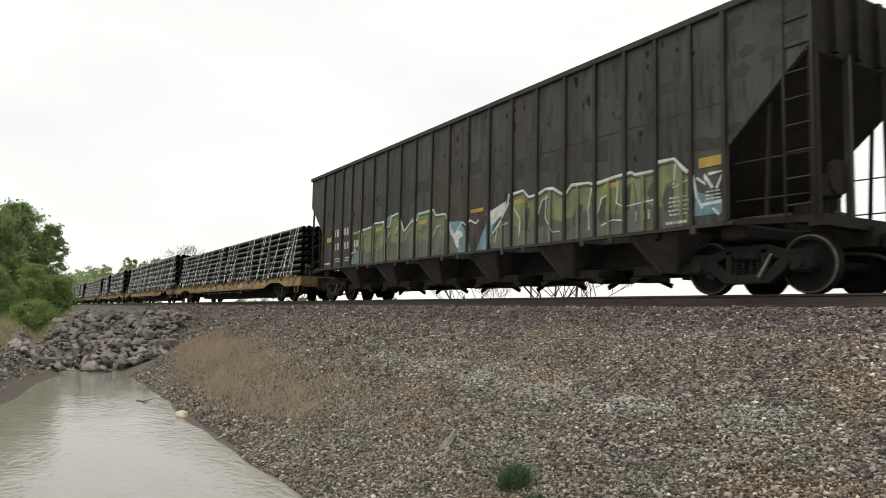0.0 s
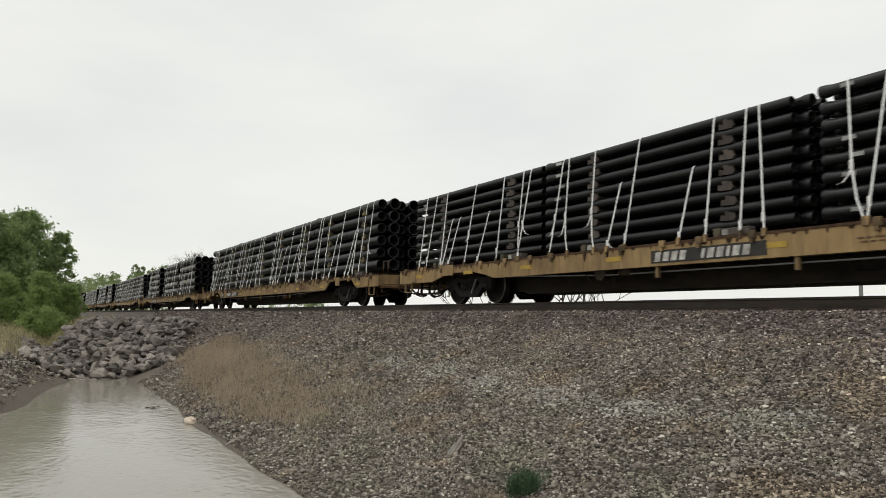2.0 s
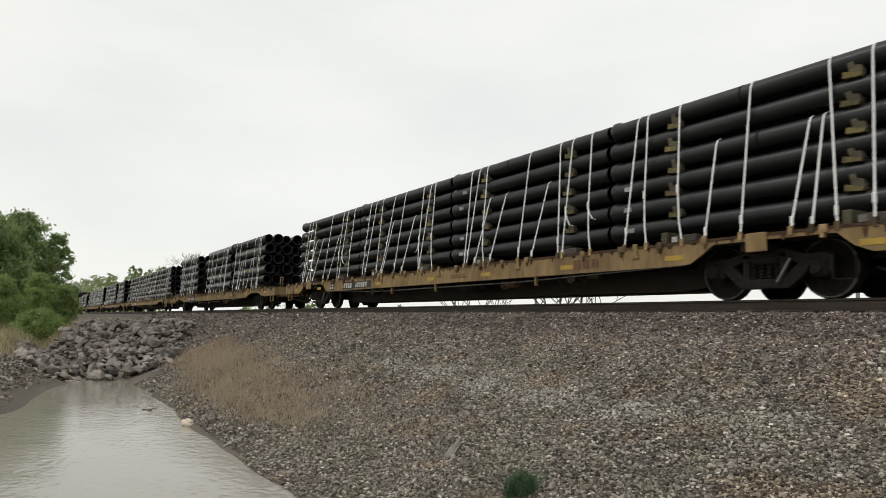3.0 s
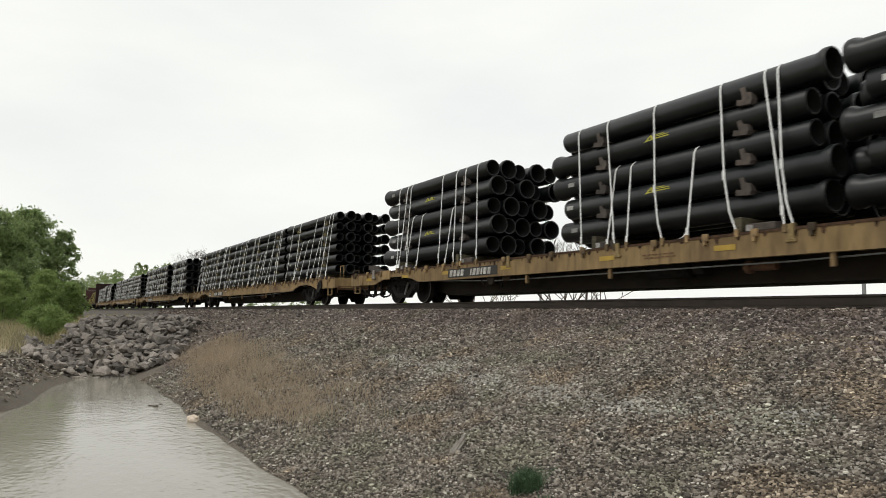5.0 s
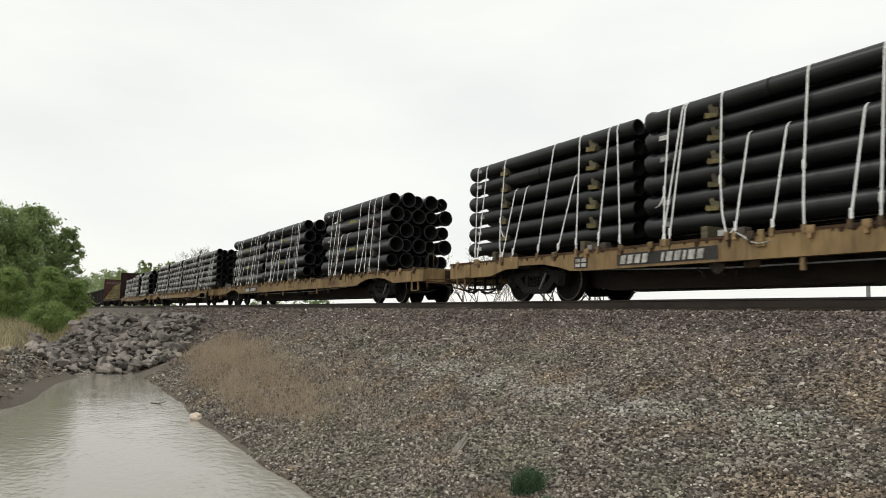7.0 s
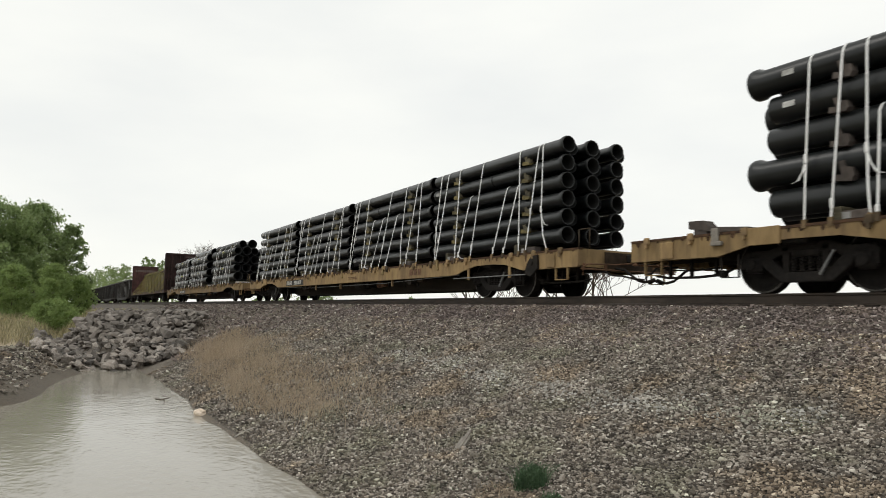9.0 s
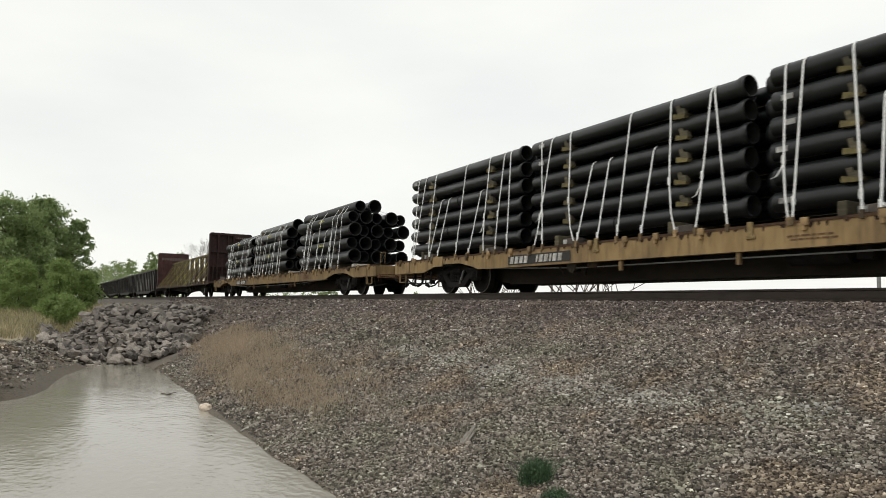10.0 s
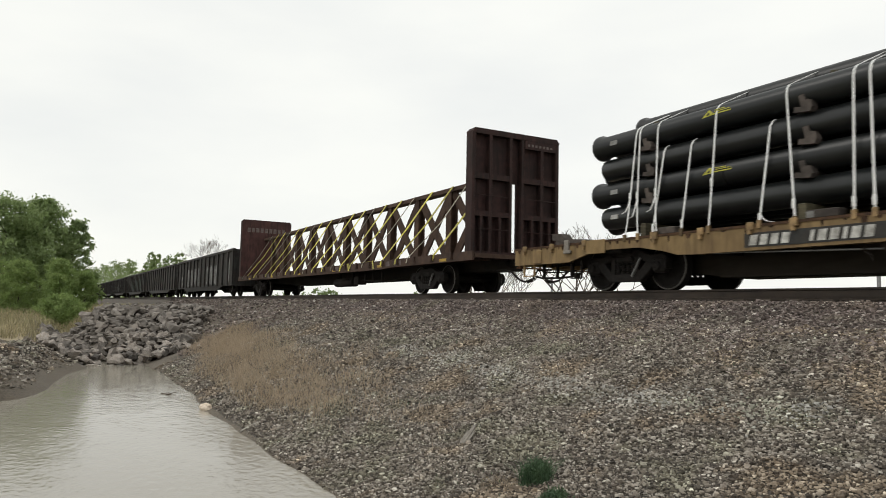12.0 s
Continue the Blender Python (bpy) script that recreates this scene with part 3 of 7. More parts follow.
def side_frame_mesh(half, r):
    """A cast truck side: sloping upper and lower chords, pedestal jaws, column guides."""
    bm = bmesh.new()
    t = 0.075
    up = [(-half - 0.22, r + 0.15), (-half - 0.12, r + 0.23), (-half + 0.25, r + 0.22), (-0.36, r + 0.33), (0.36, r + 0.33), (half - 0.25, r + 0.22),
          (half + 0.12, r + 0.23), (half + 0.22, r + 0.15), (half + 0.2, r + 0.03), (half - 0.22, r + 0.02), (0.36, r + 0.17), (-0.36, r + 0.17),
          (-half + 0.22, r + 0.02), (-half - 0.2, r + 0.03)]
    prism(bm, up, -t, t)
    low = [(-half + 0.10, r + 0.08), (-half + 0.32, r + 0.10), (-0.33, r - 0.14), (0.33, r - 0.14), (half - 0.32, r + 0.10), (half - 0.10, r + 0.08),
           (half - 0.22, r - 0.08), (0.42, r - 0.30), (-0.42, r - 0.30), (-half + 0.22, r - 0.08)]
    prism(bm, low, -t * 1.1, t * 1.1)
    tidy(bm)
    bmesh.ops.bevel(bm, geom=[e for e in bm.edges if len(e.link_faces) == 2 and e.calc_face_angle(0) > 0.9], offset=0.028, segments=2, affect="EDGES", profile=0.6)
    for s in (-1, 1):
        box(bm, s * 0.33 - 0.055, s * 0.33 + 0.055, -t, t, r - 0.2, r + 0.25)
        box(bm, s * half - 0.16, s * half + 0.16, -0.10, 0.10, r - 0.14, r + 0.16, 0, 0.05)
        rod(bm, (s * half, -0.16, r), (s * half, 0.10, r), 0.085, 14)
        for k in range(3):
            a = k * 2.1
            rod(bm, (s * half + 0.05 * math.cos(a), -0.18, r + 0.05 * math.sin(a)), (s * half + 0.05 * math.cos(a), -0.15, r + 0.05 * math.sin(a)), 0.014, 6)
        box(bm, s * (half + 0.17) - 0.03, s * (half + 0.17) + 0.03, -0.08, 0.08, r - 0.06, r + 0.16)
    return mesh_of("side_frame", tidy(bm), M_TRUCK)


def spring_mesh(r):
    """One ribbed coil spring."""
    bm = bmesh.new()
    prof = [(r - 0.15, 0.02)]
    for i in range(5):
        z = r - 0.14 + i * 0.048
        prof += [(z, 0.042), (z + 0.016, 0.062), (z + 0.032, 0.042)]
    rings = []
    for z, q in prof + [(r + 0.11, 0.02)]:
        rings.append([bm.verts.new((q * math.cos(a), q * math.sin(a), z)) for a in (math.pi * k / 3 for k in range(6))])
    for a, b in zip(rings, rings[1:]):
        for k in range(6):
            bm.faces.new((a[k], a[(k + 1) % 6], b[(k + 1) % 6], b[k]))
    return mesh_of("coil_spring", tidy(bm), M_TRUCK)


class Gear:
    """Meshes of one wheel size."""

    def __init__(self, r, half):
        self.r, self.half = r, half
        self.wheel, self.frame, self.spring = wheel_mesh(r), side_frame_mesh(half, r), spring_mesh(r)
        bm = bmesh.new()
        box(bm, -0.24, 0.24, -1.10, 1.10, r + 0.09, r + 0.22, 0, 0.03)
        rod(bm, (0, 0, r + 0.2), (0, 0, r + 0.29), 0.22, 18)
        for s in (-1, 1):
            bar(bm, (s * 0.38, -0.95, r - 0.05), (s * 0.38, 0.95, r - 0.05), 0.06, 0.1)
        lever = bmesh.new()
        bar(lever, (0.27, -1.13, r - 0.20), (0.50, -1.13, r + 0.16), 0.045, 0.03)
        self.lever = mesh_of("brake_lever", lever, M_POST)
        self.bolster = mesh_of("truck", tidy(bm), M_TRUCK)


def add_truck(car, gear, x):
    truck = placed("truck", gear.bolster, M_TRUCK, car, "two-axle freight truck of dark cast iron", pose(x, 0, 0))
    for s in (-1, 1):
        placed("side_frame", gear.frame, M_TRUCK, truck, at=pose(0, s * 1.0, 0, 0, 0, 0 if s < 0 else 180))
        for dx in (-0.21, -0.07, 0.07, 0.21):
            placed("coil_spring", gear.spring, M_TRUCK, truck, at=pose(dx, s * 1.03, 0))
        placed("brake_lever", gear.lever, M_POST, truck, at=pose(0, 0, 0, 0, 0, 0 if s < 0 else 180))
        placed("wheel_set", gear.wheel, M_WHEEL, truck, at=pose(s * gear.half, 0, gear.r))
    return truck


def tube(bm, pts, r, seg=8):
    """One bent round bar through the points."""
    pts = [Vector(q) for q in pts]
    rings = []
    for k, q in enumerate(pts):
        d = (pts[min(k + 1, len(pts) - 1)] - pts[max(k - 1, 0)]).normalized()
        side = d.cross(Vector((0.1, 0.3, 1.0))).normalized()
        up = side.cross(d)
        rings.append([bm.verts.new(q + (side * math.cos(a) + up * math.sin(a)) * r) for a in (math.tau * i / seg for i in range(seg))])
    for a, b in zip(rings, rings[1:]):
        for i in range(seg):
            bm.faces.new((a[i], a[(i + 1) % seg], b[(i + 1) % seg], b[i]))
    bm.faces.new(rings[0][::-1])
    bm.faces.new(rings[-1])


def coupler_mesh():
    bm = bmesh.new()
    box(bm, -0.55, 0.12, -0.10, 0.10, 0.74, 0.92, 0, 0.02)
    prism(bm, [(0.10, 0.70), (0.46, 0.72), (0.50, 0.93), (0.10, 0.95)], -0.19, 0.05)
    rod(bm, (0.40, 0.05, 0.68), (0.40, 0.05, 0.97), 0.075, 12)
    bar(bm, (0.0, -0.17, 0.82), (0.3, -0.26, 0.82), 0.09, 0.2)
    return mesh_of("coupler", tidy(bm), M_TRUCK)


def hose_mesh():
    """Air hose with its glad-hand, hanging at a car's end."""
    bm = bmesh.new()
    pts = [(-0.55, -0.42, 0.62), (-0.2, -0.42, 0.60), (0.05, -0.41, 0.56), (0.22, -0.38, 0.44), (0.36, -0.34, 0.33), (0.50, -0.28, 0.29), (0.64, -0.2, 0.33)]
    tube(bm, pts, 0.028, 8)
    rod(bm, (0.56, -0.25, 0.28), (0.68, -0.16, 0.35), 0.045, 8)
    return mesh_of("air_hose", tidy(bm), M_UNDER)


def lever_mesh():
    """Uncoupling lever: a bent rod across the end."""
    bm = bmesh.new()
    pts = [(0.06, -1.36, 0.42), (0.06, -1.36, 0.60), (0.10, -1.25, 0.66), (0.12, -0.5, 0.68), (0.2, -0.05, 0.72)]
    tube(bm, pts, 0.016, 6)
    return mesh_of("uncoupling_lever", tidy(bm), M_RUST)


def bars_of_text(bm, x, z, widths, h, y, gap=0.035, skew=0.0):
    """Upright plain bars in place of characters, reading towards +x."""
    for w in widths:
        if w > 0:
            prism(bm, [(x, z), (x + w, z), (x + w + skew, z + h), (x + skew, z + h)], y - 0.003, y + 0.003)
            x += w + gap
        else:
            x -= w
    return x


# ---- long flat car ----
def build_flatcar(gear, cut=False):
    """cut: the side sills end at the trucks instead of arching over them."""
    L = FLAT_LEN
    car = thing("flat_car", "long ochre-yellow railway flat car with rust-stained side sills", "flat car", "flat cars of the train")
    bm = bmesh.new()
    box(bm, -L + 0.02, -0.02, -1.36, 1.36, DECK - 0.06, DECK)
    part("deck", bm, M_OLDWOOD, car, "grimy plank deck")
    end = 2.0 if not cut else 1.75
    half = [(0.0, DECK - 0.012), (0.0, 0.60), (-end, 0.60)]
    half += [(-2.0, 0.70), (-2.25, 0.90), (-4.35, 0.90), (-4.6, 0.74), (-4.85, 0.60)] if cut else [(-2.35, 0.68), (-2.7, 0.76), (-3.3, 0.80), (-4.1, 0.79), (-4.7, 0.69), (-5.05, 0.60)]
    half += [(-5.45, 0.585)]
    poly = half + [(-L - x, z) for x, z in reversed(half)]
    for s in (-1, 1):
        bm = bmesh.new()
        prism(bm, poly, s * 1.40, s * 1.45)
        for seg in ((0, -end, 0.60), (-5.45, -L + 5.45, 0.585), (-L + end, -L, 0.60)):
            box(bm, seg[1], seg[0], s * 1.30, s * 1.452, seg[2], seg[2] + 0.028)
        part("side_sill", tidy(bm), M_YELLOW, car)
        bm = bmesh.new()
        box(bm, -L, 0, min(s * 1.30, s * 1.464), max(s * 1.30, s * 1.464), DECK - 0.030, DECK + 0.012)
        part("deck_edge", bm, M_RUSTRUN, car, "dark rusted edge strip of the deck")
    for x in (0.0, -L):
        sg = -1 if x == 0 else 1
        bm = bmesh.new()
        box(bm, min(x, x + sg * 0.08), max(x, x + sg * 0.08), -1.395, 1.395, 0.60, DECK - 0.004)
        box(bm, min(x - sg * 0.02, x + sg * 0.3), max(x - sg * 0.02, x + sg * 0.3), -0.34, 0.34, 0.56, 0.985)
        part("end_sill", tidy(bm), M_YELLOW, car)
    bm = bmesh.new()
    deep = 0.215 if cut else 0.245
    belly = [(-0.1, DECK - 0.07), (-0.1, 0.62), (-4.5, 0.60), (-5.0, deep + 0.08), (-5.7, deep), (-L + 5.2, deep), (-L + 4.5, deep + 0.08), (-L + 4.0, 0.60), (-L + 0.1, 0.62), (-L + 0.1, DECK - 0.07)]
    prism(bm, belly, -0.42, -0.38)
    prism(bm, belly, 0.38, 0.42)
    box(bm, -L + 5.2, -5.7, -0.52, 0.52, deep - 0.02, deep + 0.015)
    part("centre_sill", tidy(bm), M_BELLY, car, "deep dark fish-belly centre sill")
    bm = bmesh.new()
    box(bm, -0.05, 0.05, -1.39, 1.39, 0.6, 0.93)
    bearer = mesh_of("cross_bearer", bm, M_UNDER)
    for i in range(17):
        placed("cross_bearer", bearer, M_UNDER, car, at=pose(-5.6 - i * (L - 11.2) / 16, 0, 0))
    for x in (-3.68, -L + 3.32):
        bm = bmesh.new()
        box(bm, x - 0.22, x + 0.22, -1.38, 1.38, 0.735, 0.93, 0, 0.03)
        part("body_bolster", bm, M_UNDER, car)
        add_truck(car, gear, x)
    cm, hm, lm = coupler_mesh(), hose_mesh(), lever_mesh()
    for x, turn in ((0.0, 0), (-L, 180)):
        placed("coupler", cm, M_TRUCK, car, at=pose(x, 0, 0, 0, 0, turn) @ pose(0.28, 0, 0))
        placed("air_hose", hm, M_UNDER, car, at=pose(x, 0, 0, 0, 0, turn) @ pose(0.25, 0, 0))
        placed("uncoupling_lever", lm, M_RUST, car, at=pose(x, 0, 0, 0, 0, turn))
    # tie-down lugs along the deck's edges
    bm = bmesh.new()
    box(bm, -0.06, 0.06, -0.03, 0.03, -0.075, 0.055, 0, 0.012)
    box(bm, -0.026, 0.026, -0.045, 0.02, -0.14, -0.05)
    lug = mesh_of("tie_down_lug", bm, M_LUG)
    random.seed(11)
    for s in (-1, 1):
        for i in range(27):
            if i % 5 != 3:
                placed("tie_down_lug", lug, M_LUG, car, at=pose(-0.55 - i * 0.99 + random.uniform(-0.12, 0.12), s * 1.475, DECK - 0.01, 0, 0, 0 if s < 0 else 180))
    # stirrups, hand rails and the long brake rod
    for x in (-0.55, -L + 0.55):
        for s in (-1, 1):
            bm = bmesh.new()
            for a, b in (((x - 0.2, 0.62), (x - 0.2, 0.34)), ((x - 0.2, 0.34), (x + 0.2, 0.34)), ((x + 0.2, 0.34), (x + 0.2, 0.62))):
                bar(bm, (a[0], s * 1.43, a[1]), (b[0], s * 1.43, b[1]), 0.05, 0.018)
            part("sill_step", bm, M_YELLOW, car)
    bm = bmesh.new()
    for a, b in (((-L + 0.06, DECK), (-L + 0.06, DECK + 0.15)), ((-L + 0.06, DECK + 0.15), (-L + 0.56, DECK + 0.15)), ((-L + 0.56, DECK + 0.15), (-L + 0.56, DECK))):
        rod(bm, (a[0], -1.40, a[1]), (b[0], -1.40, b[1]), 0.012, 6)
    part("grab_iron", bm, M_LUG, car)
    bm = bmesh.new()
    rod(bm, (-5.0, -1.38, 0.60), (-10.0, -1.3, 0.50), 0.016, 6)
    rod(bm, (-10.0, -1.3, 0.50), (-L + 9, -1.3, 0.49), 0.016, 6)
    rod(bm, (-L + 9, -1.3, 0.49), (-L + 5.6, -1.38, 0.6), 0.016, 6)
    part("brake_pipe", bm, M_POST, car)
    bm = bmesh.new()
    rod(bm, (-12.1, -0.95, 0.52), (-13.1, -0.95, 0.52), 0.17, 14)
    box(bm, -12.0, -11.75, -1.1, -0.8, 0.4, 0.66, 0, 0.02)
    part("air_reservoir", tidy(bm), M_UNDER, car)
    bm = bmesh.new()
    box(bm, -0.035, 0.035, -1.42, -1.36, 0.38, 0.585)
    hanger = mesh_of("hanger_bracket", bm, M_YELLOW)
    for x in (-9.2, -13.75, -16.5):
        placed("hanger_bracket", hanger, M_YELLOW, car, at=pose(x, 0, 0))
    for x in (-2.55, -4.45):
        bm = bmesh.new()
        box(bm, x - 0.05, x + 0.05, -1.438, -1.40, 0.44, 0.90, 0, 0.008)
        part("truck_hanger", bm, M_YELLOW, car)
    bm = bmesh.new()
    rod(bm, (-1.9, -1.43, 0.50), (-5.2, -1.43, 0.50), 0.016, 6)
    part("truck_hanger", bm, M_POST, car)
    bm = bmesh.new()
    rod(bm, (-10.3, -1.1, 0.47), (-10.75, -1.1, 0.47), 0.075, 12)
    rod(bm, (-10.75, -1.1, 0.47), (-10.85, -1.1, 0.47), 0.11, 12)
    part("brake_cylinder", tidy(bm), M_RUST, car)
    for x in (-18.1, -8.1):
        bm = bmesh.new()
        prism(bm, [(x - 0.18, 0.60), (x + 0.18, 0.60), (x + 0.13, 0.46), (x + 0.04, 0.39), (x - 0.05, 0.40), (x - 0.12, 0.48)], -1.34, -1.28)
        rod(bm, (x, -1.36, 0.45), (x, -1.1, 0.45), 0.03, 8)
        part("brake_hanger", tidy(bm), M_BELLY, car)
        bm = bmesh.new()
        box(bm, x + 0.50, x + 0.82, -1.32, -1.12, 0.47, 0.615, 0, 0.015)
        rod(bm, (x + 0.56, -1.34, 0.54), (x + 0.56, -1.1, 0.54), 0.035, 8)
        part("valve_box", tidy(bm), M_GRIMERECESS, car)
        bm = bmesh.new()
        tube(bm, [(x - 0.40, -1.33, 0.62), (x - 0.39, -1.34, 0.48), (x - 0.30, -1.34, 0.42), (x - 0.30, -1.3, 0.34)], 0.014, 6)
        part("release_rod", tidy(bm), M_UNDER, car)
        bm = bmesh.new()
        rod(bm, (x + 0.30, -1.2, 0.60), (x + 0.30, -1.2, 0.33), 0.035, 8)
        part("drain_pipe", bm, M_UNDER, car)
    # hand-brake stand, platform plates, corner guides and the bent train line at the front end
    bm = bmesh.new()
    for a, b in (((-0.03, DECK), (-0.03, DECK + 0.45)), ((-0.03, DECK + 0.45), (-0.38, DECK + 0.45)), ((-0.38, DECK + 0.45), (-0.38, DECK))):
        rod(bm, (a[0], -1.1, a[1]), (b[0], -1.1, b[1]), 0.013, 7)
    part("hand_rail", bm, M_LUG, car)
    # added flat plate: the end sill's recess and its shade, given as dark colour
    bm = bmesh.new()
    box(bm, 0.002, 0.028, -0.72, 1.36, 0.575, DECK - 0.045, 0, 0.003)
    part("end_wear_plate", tidy(bm), M_GRIMERECESS, car, "dark brown plate standing in for the shaded recess of the end sill")
    for x, sg in ((0.0, 1), (-L, -1)):
        bm = bmesh.new()
        pts = [(x - sg * 0.5, -0.75, 0.52), (x + sg * 0.05, -0.75, 0.52), (x + sg * 0.2, -0.7, 0.44), (x + sg * 0.42, -0.6, 0.42), (x + sg * 0.62, -0.45, 0.36), (x + sg * 0.76, -0.3, 0.34)]
        tube(bm, pts, 0.022, 7)
        part("train_line", bm, M_UNDER, car)
        bm = bmesh.new()
        rod(bm, (x + sg * 0.03, -1.38, 0.56), (x + sg * 0.03, 1.38, 0.56), 0.018, 7)
        for y in (-1.3, -0.7, 0.7, 1.3):
            box(bm, x - 0.03 + sg * 0.02, x + 0.03 + sg * 0.02, y - 0.02, y + 0.02, 0.54, 0.68)
        part("cross_rod", bm, M_RUST, car)
        bm = bmesh.new()
        box(bm, min(x - sg * 0.75, x - sg * 1.05), max(x - sg * 0.75, x - sg * 1.05), -1.475, -1.452, 0.62, 0.92, 0, 0.008)
        part("corner_plate", bm, M_YELLOW, car)
        bm = bmesh.new()
        tube(bm, [(x - sg * 0.15, -0.95, 0.36), (x - sg * 0.5, -1.0, 0.31), (x - sg * 1.2, -1.0, 0.30), (x - sg * 1.75, -1.0, 0.33), (x - sg * 1.95, -1.0, 0.42)], 0.024, 7)
        tube(bm, [(x - sg * 0.35, -0.9, 0.47), (x - sg * 1.0, -0.9, 0.43), (x - sg * 1.6, -0.9, 0.46)], 0.016, 6)
        for d, low in ((0.55, 0.30), (1.05, 0.29), (1.6, 0.31)):
            box(bm, x - sg * d - 0.022, x - sg * d + 0.022, -1.02, -0.96, low, 0.64)
        box(bm, x - sg * 1.75 - 0.06, x - sg * 1.75 + 0.06, -1.06, -0.94, 0.28, 0.40, 0, 0.015)
        part("brake_rigging", tidy(bm), M_UNDER, car)
        bm = bmesh.new()
        for p, q in (((2.02, 0.62), (2.02, 0.25)), ((2.02, 0.25), (2.36, 0.25)), ((2.36, 0.25), (2.36, 0.62))):
            bar(bm, (x - sg * p[0], -1.38, p[1]), (x - sg * q[0], -1.38, q[1]), 0.04, 0.016)
        part("truck_step", bm, M_UNDER, car)
    for x in (-1.6,):
        bm = bmesh.new()
        prism(bm, [(x - 0.22, 0.50), (x + 0.02, 0.44), (x + 0.28, 0.62), (x + 0.26, 0.92), (x + 0.05, 0.90), (x - 0.12, 0.74)], -1.52, -1.462)
        rod(bm, (x + 0.05, -1.55, 0.76), (x + 0.05, -1.46, 0.76), 0.075, 12)
        part("winch_bracket", tidy(bm), M_UNDER, car)
    bm = bmesh.new()
    prism(bm, [(-25.52, 1.13), (-25.52, 1.265), (-25.2, 1.255), (-25.08, 1.13), (-24.3, 1.065), (-24.3, 1.005), (-24.9, 1.03)], -1.36, -1.12)
    box(bm, -25.42, -25.12, -1.35, -1.0, DECK + 0.004, 1.14, 0, 0.015)
    part("deck_timber", tidy(bm), M_OLDWOOD, car, "grey weathered timber on the deck end")
    bm = bmesh.new()
    box(bm, -24.93, -24.78, -1.50, -1.455, 0.84, 1.08, 0, 0.012)
    box(bm, -24.93, -24.70, -1.52, -1.46, 0.78, 0.85, 0, 0.012)
    part("hanging_bracket", bm, M_GREYWOOD, car)
    bm = bmesh.new()
    box(bm, -24.25, -23.65, -1.475, -1.4525, 0.735, 1.02, 0, 0.008)
    rod(bm, (-23.95, -1.479, 0.83), (-23.95, -1.4745, 0.83), 0.04, 10)
    part("sill_plate", bm, M_YELLOW, car)
    # black panel with the car's marks as bars, the maker's marks as bars, small notices
    for s in (-1, 1):
        y = s * 1.4545
        o = (-L + 6.5) if s < 0 else -9.0
        bm = bmesh.new()
        box(bm, o - 0.03, o + 2.35, min(y, y + s * 0.004), max(y, y + s * 0.004), 0.635, 0.865)
        panel = part("number_panel", bm, M_PLACARD, car)
        bm = bmesh.new()
        bars_of_text(bm, o + 0.06, 0.665, [0.13, 0.13, 0.13, 0.13, -0.28, 0.06, 0.13, 0.13, 0.06, 0.13, 0.13], 0.165, y + s * 0.008, 0.06, 0.035)
        tagged(part("lettering", tidy(bm), M_LETTER, panel, "white stencilled bars"), kind="stuff")
        c = -7.85 if s < 0 else -18.0
        for k in range(3):
            bm = bmesh.new()
            bars_of_text(bm, c + k * 0.27, 0.68, [0.2], 0.18, y + s * 0.004)
            part("maker_mark", tidy(bm), M_RUST, car)
        bm = bmesh.new()
        o = -21.64 if s < 0 else -6.2
        box(bm, o, o + 0.42, min(y, y + s * 0.004), max(y, y + s * 0.004), 0.645, 0.88)
        notice = part("notice_plate", bm, M_PLACARD, car)
        for k in range(2):
            for j in range(2):
                bm = bmesh.new()
                bars_of_text(bm, o + 0.05 + k * 0.19, 0.67 + j * 0.10, [0.14], 0.07, y + s * 0.008)
                part("notice_line", tidy(bm), M_LETTER, notice)
        for k in range(2):
            bm = bmesh.new()
            bars_of_text(bm, -12.83 + k * 0.06, 0.76 - k * 0.055, [0.1, 0.08, 0.14, 0.06, 0.12, 0.09], 0.022, y + s * 0.003, 0.03)
            part("stencil_line", tidy(bm), M_RUST, car)
        bm = bmesh.new()
        box(bm, -0.055, 0.055, min(y, y + s * 0.035), max(y, y + s * 0.035), 0.80, DECK + 0.06, 0, 0.01)
        box(bm, -0.085, 0.085, min(y, y + s * 0.03), max(y, y + s * 0.03), 0.775, 0.83, 0, 0.008)
        pocket = mesh_of("stake_pocket", bm, M_STAKE)
        for x in (-6.1, -9.8, -13.47, -17.15):
            placed("stake_pocket", pocket, M_STAKE, car, at=pose(x, 0, 0))
        # rust that has run down from the deck's edge
        rnd = random.Random(31 + s)
        bm = bmesh.new()
        x = -0.1
        while x > -L + 0.2:
            w, h = rnd.uniform(0.03, 0.14), rnd.uniform(0.03, 0.10) if rnd.random() < 0.85 else rnd.uniform(0.08, 0.18)
            prism(bm, [(x - w, DECK - 0.036), (x - w * 0.8, DECK - 0.036 - h * 0.7), (x - w * 0.45, DECK - 0.036 - h), (x - w * 0.15, DECK - 0.036 - h * 0.55), (x, DECK - 0.036)], y - 0.0015, y + 0.0015)
            x -= w + rnd.uniform(0.05, 0.42)
        tagged(part("rust_run", tidy(bm), M_RUSTRUN, car), kind="stuff")
    return car


